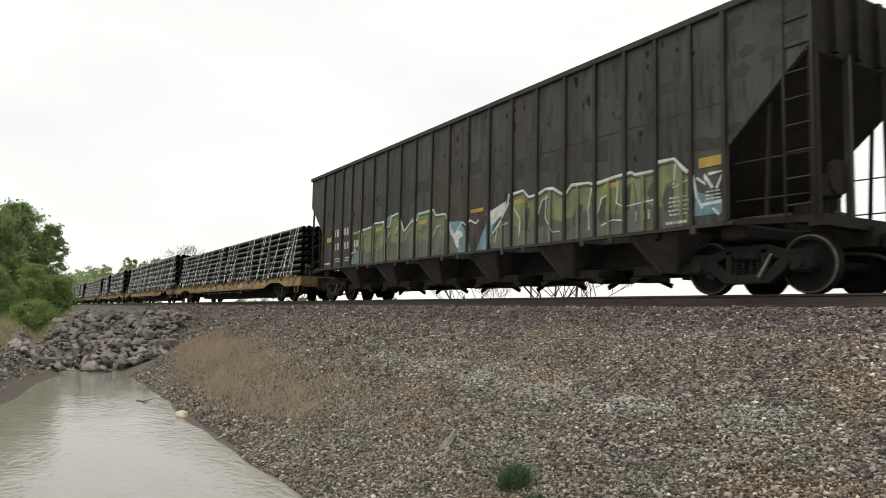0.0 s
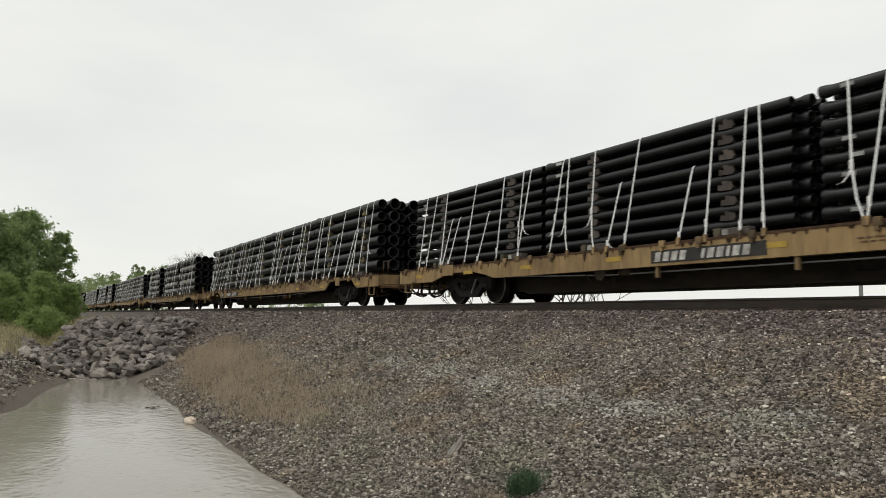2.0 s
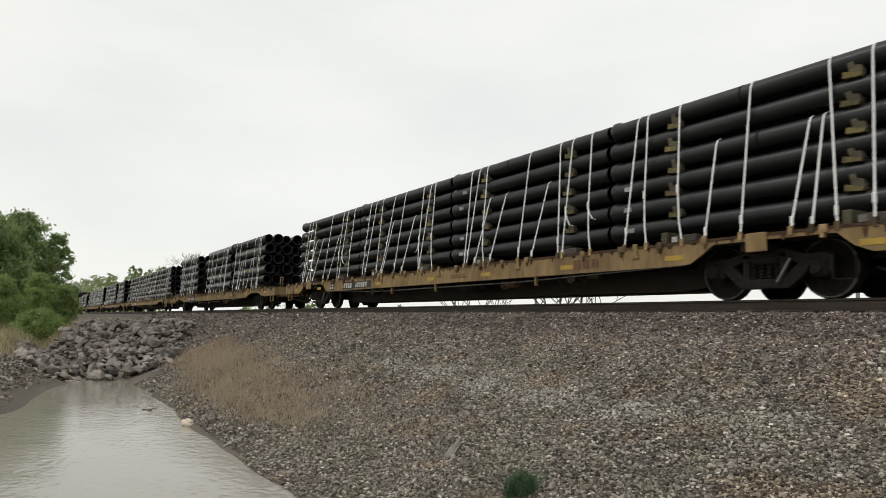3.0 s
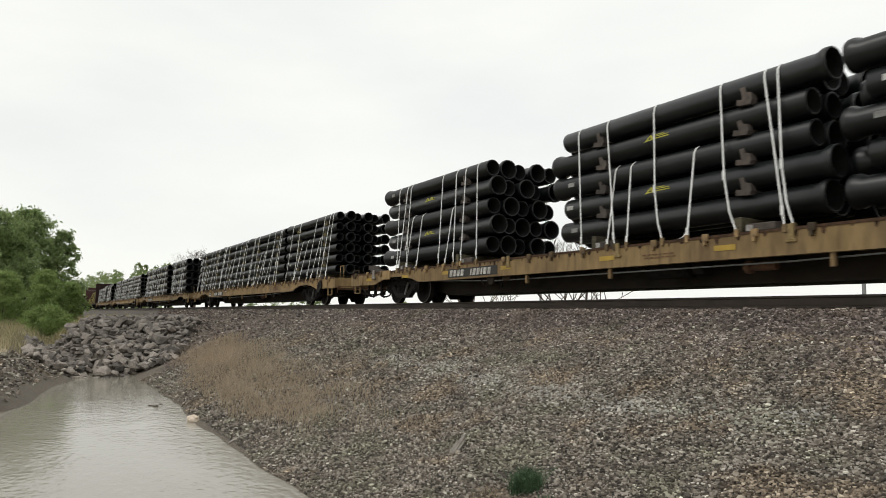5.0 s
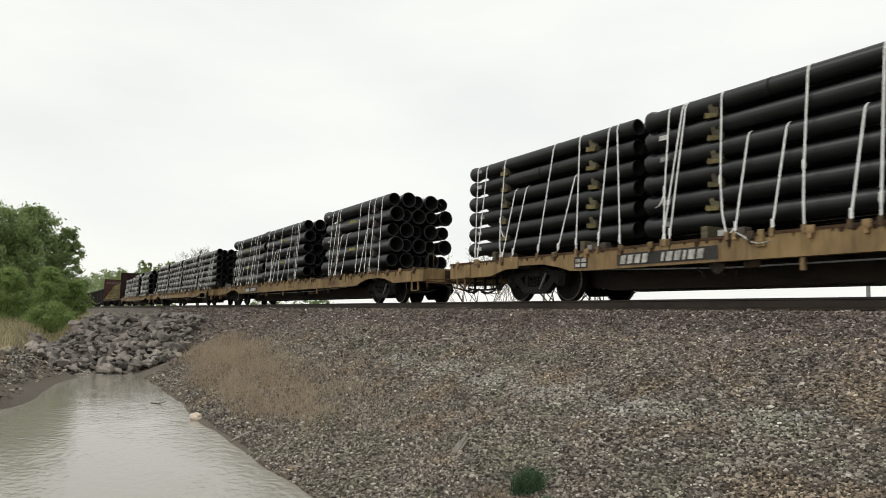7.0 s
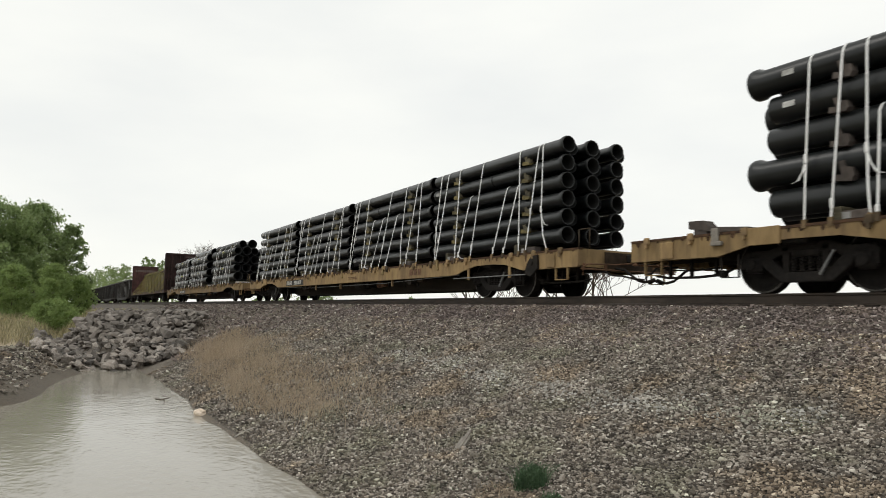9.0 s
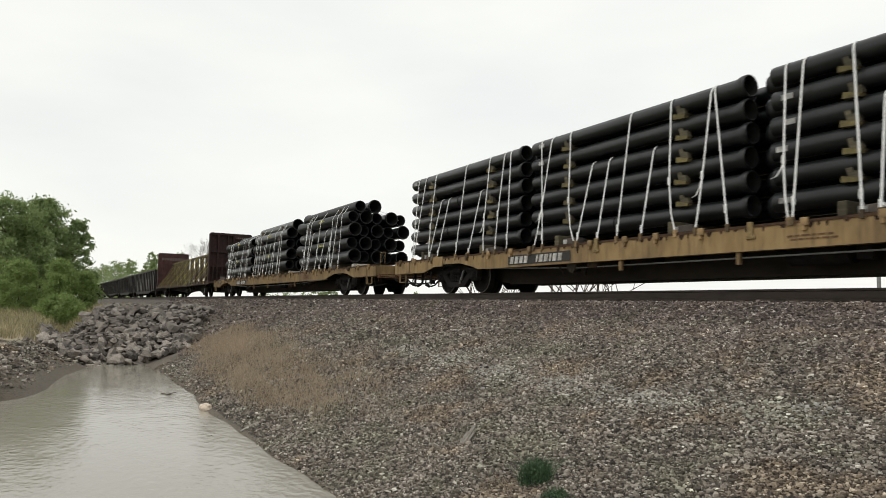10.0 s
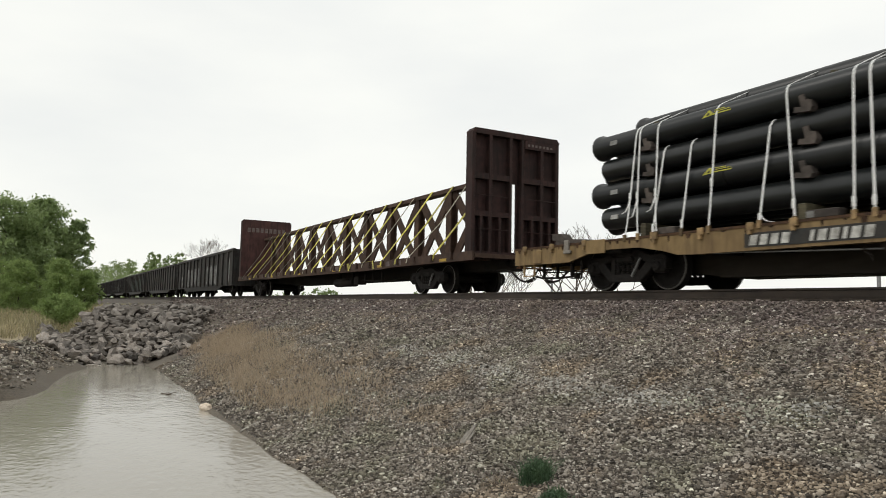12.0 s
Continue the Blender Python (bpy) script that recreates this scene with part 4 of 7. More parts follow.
# ---- pipe loads ----
def pipe_mesh(r, length, seg):
    """A ductile pipe along -x from its bell mouth at 0 to its plain end."""
    bm = bmesh.new()
    b = r * 1.2
    lip = min(0.032, r * 0.17)
    prof = [(-0.9, r * 0.84), (-0.17, r * 0.86), (-0.14, b - lip - 0.012), (0.0, b - lip), (0.004, b - 0.008), (-0.02, b), (-0.10, b), (-0.20, r), (-length + 0.01, r), (-length, r * 0.985), (-length, r * 0.86), (-length + 0.9, r * 0.84)]
    slots = [1, 1, 1, 0, 0, 0, 0, 0, 0, 0, 1]
    rings = lathe(bm, prof, seg, "X", slots=slots)
    for ring in (rings[0], rings[-1]):
        f = bm.faces.new(ring)
        f.material_index = 1
    tidy(bm)
    return mesh_of("pipe", bm, [M_PIPE, M_BORE])


def bundle_spec(rows, pitch, first, cols, cpitch, r, length, shift, phase=0, mixed=False, seg=14, ties=(-1.42, -4.76), half_row=3, inset=(0.0, 0.12)):
    """Sizes of one kind of load: first is the height of the lowest layer's axes, shift the step between bell and plain ends,
    inset how far the leading bells of a mixed load stand back, in its first column and in the others."""
    return dict(rows=rows, pitch=pitch, first=first, cols=cols, cpitch=cpitch, r=r, length=length, shift=shift, phase=phase, mixed=mixed, ties=ties, half_row=half_row, inset=inset,
                mesh=pipe_mesh(r, length, seg))


def strap_run(bm, pts, width=0.030, thick=0.008):
    """A flat strap along a chain of points."""
    for p, q in zip(pts, pts[1:]):
        prism_strip(bm, Vector(p), Vector(q), width, thick)


def build_bundle(spec, label, seed, full, half, phase=None, top_pipes=(), near=()):
    """A strapped stack. full, half: (x at the head, x at the deck) of straps over the whole load and of those that come out at mid height.
    top_pipes: (column, x, turned) of loose pipes lying in the hollows of the top layer. near: which pipes of the first column, from below, are turned."""
    rnd = random.Random(seed)
    b = thing("pipe_bundle", label, "pipe bundle", "pipe bundles on the flat cars")
    rows, pitch, cols, cp, r, ln, z0 = (spec[k] for k in ("rows", "pitch", "cols", "cpitch", "r", "length", "first"))
    phase = spec["phase"] if phase is None else phase
    w = (cols - 1) / 2 * cp
    ztop = z0 + (rows - 1) * pitch
    for i in range(rows):
        for j in range(cols):
            turned = (j + phase + (i if spec["mixed"] else 0)) % 2
            if near and j == 0:
                turned = near[i]
            back = rnd.uniform(-0.025, 0.025)
            if spec["mixed"]:
                back += rnd.uniform(-0.06, 0.04) if j == 0 else rnd.uniform(-0.2, 0.03)
                back -= 0 if turned else spec["inset"][j > 0]
            x, turn = (-ln - spec["shift"] + back, 180) if turned else (back, 0)
            placed("pipe", spec["mesh"], M_PIPE, b, at=pose(x, -w + j * cp, z0 + i * pitch, 0, 0, turn) @ pose(0, 0, 0, rnd.uniform(0, 360)))
    rise = math.sqrt(max(0.01, (2 * r + 0.004) ** 2 - (cp / 2) ** 2))
    for col, x, turned in top_pipes:
        y, z = -w + (col + 0.5) * cp, ztop + rise + 0.03
        placed("pipe", spec["mesh"], M_PIPE, b, at=pose(x - (ln if turned else 0), y, z, 0, 0, 180 if turned else 0))
        if (col, x, turned) == top_pipes[0]:
            for cx in (-1.55, -ln + 0.85):
                bm = bmesh.new()
                prism(bm, [(cx - 0.15, ztop + r * 0.80), (cx + 0.16, ztop + r * 0.80), (cx + 0.13, ztop + r * 1.15), (cx + 0.02, ztop + r * 1.25), (cx - 0.03, ztop + r * 1.85), (cx - 0.13, ztop + r * 1.9)], y - r * 1.55, y - r * 0.95)
                part("chock", tidy(bm), M_WOOD, b)
    # timbers under the load and spacer blocks between the layers
    gap = pitch - 2 * r
    for x in spec["ties"]:
        bm = bmesh.new()
        box(bm, x - 0.07, x + 0.07, -1.36, 1.36, DECK + 0.006, z0 - r + 0.004, 0, 0.01)
        part("dunnage_timber", bm, M_WOOD, b)
        j1 = rnd.uniform(-0.1, 0.25)
        bm = bmesh.new()
        box(bm, x + 0.085 + j1 * (j1 > 0), x + 0.62 + j1, -1.40, -1.22, DECK + 0.014, DECK + 0.145, 0, 0.014)
        chock = part("wedge_timber", bm, M_OLDWOOD, b)
        bm = bmesh.new()
        box(bm, x + 0.10 + j1 * (j1 > 0), x + 0.22 + j1 * (j1 > 0), -1.404, -1.3995, DECK + 0.03, DECK + 0.125)
        part("paper_tag", bm, M_TAG, chock, "dirty white paper tag")
        for i in range(1, rows):
            bm = bmesh.new()
            z = z0 + (i - 0.5) * pitch
            h = gap / 2
            box(bm, x - 0.05, x + 0.05, -w - 0.85 * r, w + 0.85 * r, z - h - 0.002, z + h + 0.002)
            j1, j2 = rnd.uniform(-0.05, 0.05), rnd.uniform(0.8, 1.2)
            t = min(0.13, r * 0.62) * j2
            y0, y1 = -w - r * 1.06, -w - r * 0.4
            # wedge below, its nose and the notched upright piece above it
            prism(bm, [(x + j1 - 0.15, z - h - t * 0.2), (x + j1 + 0.12, z - h - t * 0.4), (x + j1 + 0.14, z - h + 0.012), (x + j1 - 0.14, z + h)], y0, y1, 1)
            prism(bm, [(x + j1 - 0.03, z - h), (x + j1 + 0.15, z - h * 0.6), (x + j1 + 0.12, z + h + t * 0.5), (x + j1 + 0.03, z + h + t * 0.62), (x + j1 + 0.01, z + h + t * 1.25), (x + j1 - 0.08, z + h + t * 1.2)], y0 + 0.012, y1)
            part("spacer_block", tidy(bm), [M_WOOD, M_WOODEND] if r > 0.1 and not spec["mixed"] else [M_OLDWOOD, M_OLDWOOD], b)
    if top_pipes:            # a pale cross timber in front of the stack's foot
        bm = bmesh.new()
        box(bm, 0.10, 0.34, -1.22, 1.0, DECK + 0.006, DECK + 0.15, 0, 0.014)
        part("cross_timber", bm, M_DRIFT, b)
    # white straps
    side = -w - r - 0.010
    low = (-1.452, DECK + 0.005)
    crest = ztop + r * 0.985 + 0.004

    def buckle(bm, p, q, k):
        m = Vector(p).lerp(Vector(q), k)
        box(bm, m.x - 0.028, m.x + 0.028, m.y - 0.022, m.y + 0.004, m.z - 0.075, m.z + 0.075, 0, 0.008)
        return m

    def tail(bm, m, way, drop):
        strap_run(bm, [m, m + Vector((way * 0.05, -0.01, -drop * 0.5)), m + Vector((way * 0.13, -0.005, -drop * 0.9)), m + Vector((way * 0.24, 0.0, -drop))], 0.028)

    for xt, xb in full:
        bm = bmesh.new()
        foot = Vector((xb, *low))
        head = Vector((xt, side, ztop + r * 0.12))
        lean = (xb - xt) * 0.10
        slack = rnd.random() < 0.4
        if slack:            # hangs straight from its buckle, the free end curling to the deck
            m = head.lerp(foot, 0.62) - Vector(((xb - xt) * 0.25, 0, 0))
            strap_run(bm, [head, m, m.lerp(foot, 0.6) - Vector(((xb - xt) * 0.10, 0, 0)), foot])
            buckle(bm, head, m, 0.97)
            if rnd.random() < 0.6:
                tail(bm, m, rnd.choice((-1, 1)), rnd.uniform(0.2, 0.4))
        else:
            strap_run(bm, [head, foot])
            buckle(bm, head, foot, rnd.uniform(0.86, 0.93))
        arc = [Vector((xt - lean * k / 3, -w - (r + 0.008) * math.cos(a), ztop + (r + 0.008) * math.sin(a))) for k, a in enumerate((0.12, 0.55, 1.0, 1.45))]
        if top_pipes:
            first = top_pipes[0]
            py, pz = -w + (first[0] + 0.5) * cp, ztop + rise
            crown = [Vector((xt - lean, py - (r + 0.008) * math.cos(a), pz + (r + 0.008) * math.sin(a))) for a in (0.75, 1.1, 1.57)]
            far = [Vector((xt - lean, w, ztop + r + 0.008))]
            strap_run(bm, arc[:3] + crown + far)
        else:
            strap_run(bm, arc + [Vector((xt - lean, w, crest + 0.006))])
        strap_run(bm, [Vector((xt - lean, w, crest + 0.006)), Vector((xt - lean, w + r + 0.01, ztop)), Vector((xt - lean - 0.15, w + r + 0.02, DECK + 0.02))])
        box(bm, xb - 0.035, xb + 0.035, -1.475, -1.43, DECK - 0.06, DECK + 0.07, 1)
        part("strap", tidy(bm), [M_STRAP, M_LUG], b)
    zh = z0 + spec["half_row"] * pitch
    for xt, xb in half:
        bm = bmesh.new()
        foot = Vector((xb, *low))
        arc = [Vector((xt, -w - (r + 0.008) * math.cos(a), zh + (r + 0.008) * math.sin(a))) for a in (1.2, 0.8, 0.35)]
        strap_run(bm, arc + [foot])
        buckle(bm, arc[-1], foot, rnd.uniform(0.90, 0.94))
        if rnd.random() < 0.3:
            tail(bm, arc[-1].lerp(foot, 0.9), rnd.choice((-1, 1)), 0.14)
        box(bm, xb - 0.035, xb + 0.035, -1.475, -1.43, DECK - 0.06, DECK + 0.07, 1)
        part("strap", tidy(bm), [M_STRAP, M_LUG], b)
    # labels near the rear ends, and bright stickers on the widest pipes
    if r > 0.08:
        for i in range(rows):
            if rnd.random() < (0.4 if spec["mixed"] else 0.6):
                bm = bmesh.new()
                z = z0 + i * pitch
                x = -ln + 0.30 + rnd.uniform(-0.1, 0.1)
                h = min(0.045, r * 0.36)
                box(bm, x - 0.10, x + 0.10, -w - r - 0.005, -w - r + 0.01, z - h, z + h)
                part("paper_label", bm, M_TAG, b)
        for k in range(2):       # thin dark marking rings
            if rnd.random() < 0.7:
                i, x = rnd.randrange(rows), rnd.uniform(-4.0, -2.4)
                bm = bmesh.new()
                lathe(bm, [(x, r + 0.002), (x, r + 0.004), (x + 0.035, r + 0.004), (x + 0.035, r + 0.002)], 16, "X", (0, -w, z0 + i * pitch))
                part("marking_band", tidy(bm), M_BORE, b)
    if spec["mixed"]:
        for i in (1, 3):
            if i < rows:
                bm = bmesh.new()
                z = z0 + i * pitch + r * 0.2
                y0 = -w - r - 0.006
                prism(bm, [(-3.66, z - 0.05), (-3.40, z - 0.03), (-3.05, z - 0.028), (-3.05, z - 0.008), (-3.42, z - 0.01), (-3.50, z + 0.07)], y0, y0 + 0.016)
                sticker = part("sticker", tidy(bm), M_STICKER, b)
                bm = bmesh.new()
                prism(bm, [(-3.57, z - 0.025), (-3.49, z - 0.02), (-3.50, z + 0.035)], y0 - 0.002, y0)
                part("sticker_mark", tidy(bm), M_PLACARD, sticker)
                for k in range(2):
                    bm = bmesh.new()
                    box(bm, -3.38, -3.08 + k * -0.1, y0 + 0.003, y0 + 0.012, z + 0.012 + k * 0.028, z + 0.026 + k * 0.028)
                    part("sticker_line", bm, M_STICKER, sticker)
    return b


def prism_strip(bm, a, c, width, thick):
    """A flat strap from a to c, its width along x."""
    d = (c - a).normalized()
    n = d.cross(Vector((1, 0, 0))).normalized() * thick / 2
    wv = Vector((width / 2, 0, 0))
    vs = [bm.verts.new(p + i * wv + j * n) for p in (a, c) for i in (-1, 1) for j in (-1, 1)]
    for q in ((0, 1, 3, 2), (4, 6, 7, 5), (0, 4, 5, 1), (2, 3, 7, 6), (0, 2, 6, 4), (1, 5, 7, 3)):
        bm.faces.new([vs[i] for i in q])


# ---- tall hopper car: its local x is the train's own coordinate from the car's middle ----
HOP_MID = -16.44


def build_hopper(gear):
    car = thing("hopper_car", "tall grimy black hopper car with green spray-painted shapes", "hopper car")
    hb, ht, zb, zt = 8.92, 10.33, 1.14, 4.70      # half lengths at sill and top, sill and top heights
    # the ribs stand closer together over the end bays
    ribs = [-8.88, -7.97, -7.12, -6.31, -5.46, -4.55, -3.6, -2.65, -1.69, -0.75, 0.19, 1.13, 2.09, 3.03, 3.97, 4.91, 5.83, 6.65, 7.42, 8.2, 8.89]
    outline = [(-hb, zb), (hb, zb), (hb, 2.37), (ht, 3.63), (ht, zt), (-ht, zt), (-ht, 3.63), (-hb, 2.37)]
    for s in (-1, 1):
        bm = bmesh.new()
        prism(bm, outline, s * 1.50, s * 1.53)
        part("side_sheet", tidy(bm), M_HOPPER, car)
        bm = bmesh.new()
        box(bm, -hb - 0.1, hb + 0.1, min(s * 1.47, s * 1.575), max(s * 1.47, s * 1.575), zb - 0.05, zb + 0.012)
        part("side_sill", bm, M_HOPPER_RIB, car)
        bm = bmesh.new()
        box(bm, -ht - 0.03, ht + 0.03, min(s * 1.46, s * 1.60), max(s * 1.46, s * 1.60), zt - 0.06, zt + 0.06, 0, 0.012)
        part("top_chord", bm, M_HOPPER_RIB, car)
        for x in ribs:
            bm = bmesh.new()
            y = s * 1.533
            prism(bm, [(x - 0.036, zb + 0.012), (x + 0.036, zb + 0.012), (x + 0.036, zt - 0.06), (x - 0.036, zt - 0.06)], y, y + s * (0.075 if abs(x) > 8.8 else 0.055))
            part("rib", tidy(bm), M_HOPPER_RIB, car)
    for s in (-1, 1):
        for a, b in zip(ribs, ribs[1:]):
            bm = bmesh.new()
            box(bm, a + 0.05, b - 0.05, min(s * 1.529, s * 1.536), max(s * 1.529, s * 1.536), 3.12, 3.145)
            part("plate_seam", bm, M_HOPPER_RIB, car)
    # slope sheets at both ends, with their posts and platforms
    for e in (-1, 1):
        bm = bmesh.new()
        pts = [(e * ht, zt), (e * (ht - 0.03), zt), (e * (ht - 0.03), 3.6), (e * 7.3, 1.0), (e * 7.33, 0.96), (e * ht, 3.58)]
        prism(bm, pts if e > 0 else pts[::-1], -1.50, 1.50)
        part("slope_sheet", tidy(bm), M_UNDER, car)
        for y in (-0.9, -0.3, 0.3, 0.9):
            bm = bmesh.new()
            box(bm, min(e * ht, e * (ht + 0.09)), max(e * ht, e * (ht + 0.09)), y - 0.06, y + 0.06, 3.62, zt - 0.04)
            part("end_stiffener", bm, M_UNDER, car)
        for y in (-0.55, 0.55):
            bm = bmesh.new()
            box(bm, e * ht - 0.05, e * ht + 0.05, y - 0.04, y + 0.04, 1.1, 3.65)
            part("end_post", bm, M_HOPPER_RIB, car)
        for y in (-1.42, 1.42):
            bm = bmesh.new()
            thick = 0.06 if e > 0 else 0.03
            box(bm, e * ht - thick, e * ht + thick, y - thick, y + thick, 1.1, 3.65, 0, 0.01)
            part("corner_post", bm, M_UNDER, car)
            bm = bmesh.new()
            bar(bm, (e * 9.53, y, 1.15), (e * 9.62, y, 2.97), 0.05, 0.05)
            part("brace_post", bm, M_UNDER, car)
            for z0, z1 in ((2.07, 2.09), (1.45, 1.47)):
                bm = bmesh.new()
                rod(bm, (e * ht, y, z0), (e * 8.98, y, z1), 0.013, 6)
                part("hand_rail", bm, M_HOPPER_RIB, car)
            bm = bmesh.new()
            box(bm, min(e * 9.1, e * 9.92), max(e * 9.1, e * 9.92), y - 0.05, y + 0.05, 1.10, 1.19)
            part("step_plate", bm, M_HOPPER_RIB, car)
        # hand-brake gear on the leading end, reservoir on both platforms
        if e > 0:
            bm = bmesh.new()
            rod(bm, (e * 10.15, -0.75, 1.1), (e * 10.15, -0.75, 2.0), 0.03, 8)
            box(bm, e * 10.15 - 0.10, e * 10.15 + 0.10, -0.95, -0.6, 1.45, 1.8, 0, 0.02)
            rod(bm, (e * 10.15, -0.75, 1.5), (e * 9.3, -0.75, 1.15), 0.025, 6)
            box(bm, e * 9.75 - 0.14, e * 9.75 + 0.14, -0.9, -0.6, 1.1, 1.42, 0, 0.03)
            part("brake_gear", bm, M_UNDER, car)
            bm = bmesh.new()
            rod(bm, (e * 10.25, -0.75, 1.75), (e * 10.30, -0.75, 1.75), 0.27, 20)
            part("brake_wheel", bm, M_UNDER, car)
        bm = bmesh.new()
        rod(bm, (e * 9.4, 0.1, 1.25), (e * 9.4, 0.95, 1.25), 0.2, 14)
        part("air_reservoir", bm, M_UNDER, car)
        bm = bmesh.new()
        box(bm, min(e * 8.7, e * 10.55), max(e * 8.7, e * 10.55), -0.35, 0.35, 0.72, 1.02)
        box(bm, min(e * 10.25, e * 10.5), max(e * 10.25, e * 10.5), -1.5, 1.5, 0.95, 1.12)
        for s in (-1, 1):
            bar(bm, (e * 8.8, s * 1.5, 1.14), (e * 10.4, s * 1.42, 1.06), 0.06, 0.10)
        part("end_platform", tidy(bm), M_UNDER, car)
        for s in (-1, 1) if e > 0 else ():
            bm = bmesh.new()
            for x in (9.93, 10.38):
                rod(bm, (e * x, s * 1.545, 1.1), (e * x, s * 1.545, zt - 0.1), 0.022, 6)
            for i in range(8):
                z = 1.28 + i * 0.40
                rod(bm, (e * 9.93, s * 1.545, z), (e * 10.38, s * 1.545, z), 0.014, 6)
            part("ladder", bm, M_HOPPER_RIB, car)
        add_truck(car, gear, e * 8.89)
        bm = bmesh.new()
        box(bm, e * 8.89 - 0.25, e * 8.89 + 0.25, -1.4, 1.4, 0.86, 1.1, 0, 0.04)
        part("body_bolster", bm, M_UNDER, car)
    for x, turn in ((10.5, 0), (-10.5, 180)):
        placed("coupler", bpy.data.meshes["coupler"], M_TRUCK, car, at=pose(0, 0, 0, 0, 0, turn) @ pose(10.62, 0, 0))
        placed("air_hose", bpy.data.meshes["air_hose"], M_UNDER, car, at=pose(0, 0, 0, 0, 0, turn) @ pose(10.6, 0, 0))
    # the row of discharge bays below the sill
    bm = bmesh.new()
    prism(bm, [(-7.9, 1.1), (-7.4, 0.72), (-6.9, 0.54), (6.9, 0.54), (7.4, 0.72), (7.9, 1.1)], -0.62, 0.62)
    part("centre_hopper_body", tidy(bm), M_UNDER, car)
    for i in range(6):
        x = -6.58 + i * 2.77
        for s in (-1, 1):
            bm = bmesh.new()
            a = [(x - 0.60, s * 1.46, 1.10), (x + 0.60, s * 1.46, 1.10), (x + 0.60, s * 0.60, 1.10), (x - 0.60, s * 0.60, 1.10)]
            c = [(x - 0.20, s * 1.05, 0.40), (x + 0.20, s * 1.05, 0.40), (x + 0.20, s * 0.60, 0.40), (x - 0.20, s * 0.60, 0.40)]
            va, vc = [bm.verts.new(q) for q in a], [bm.verts.new(q) for q in c]
            for k in range(4):
                bm.faces.new((va[k], va[(k + 1) % 4], vc[(k + 1) % 4], vc[k]))
            bm.faces.new(vc)
            bm.faces.new(va[::-1])
            for k in (-1, 1):
                bar(bm, (x + k * 0.19, s * 1.06, 0.42), (x + k * 0.58, s * 1.47, 1.08), 0.05, 0.07)
            part("discharge_chute", tidy(bm), M_HOPPER_RIB, car)
            for k in (-1, 1):
                bm = bmesh.new()
                box(bm, x + k * 0.55 - 0.36, x + k * 0.55 + 0.36, min(s * 0.3, s * 1.06), max(s * 0.3, s * 1.06), 0.36, 0.545, 0, 0.02)
                bar(bm, (x + k * 0.62, s * 1.0, 0.42), (x + k * 0.98, s * 1.02, 0.28), 0.06, 0.10)
                part("outlet_gate", bm, M_UNDER, car)
        for k in (-1, 1):
            bm = bmesh.new()
            box(bm, x + k * 0.98 - 0.06, x + k * 0.98 + 0.06, -1.6, -1.54, 0.98, 1.12, 0, 0.015)
            part("jacking_lug", bm, M_HOPPER_RIB, car)
    spray_shapes(car)
    return car


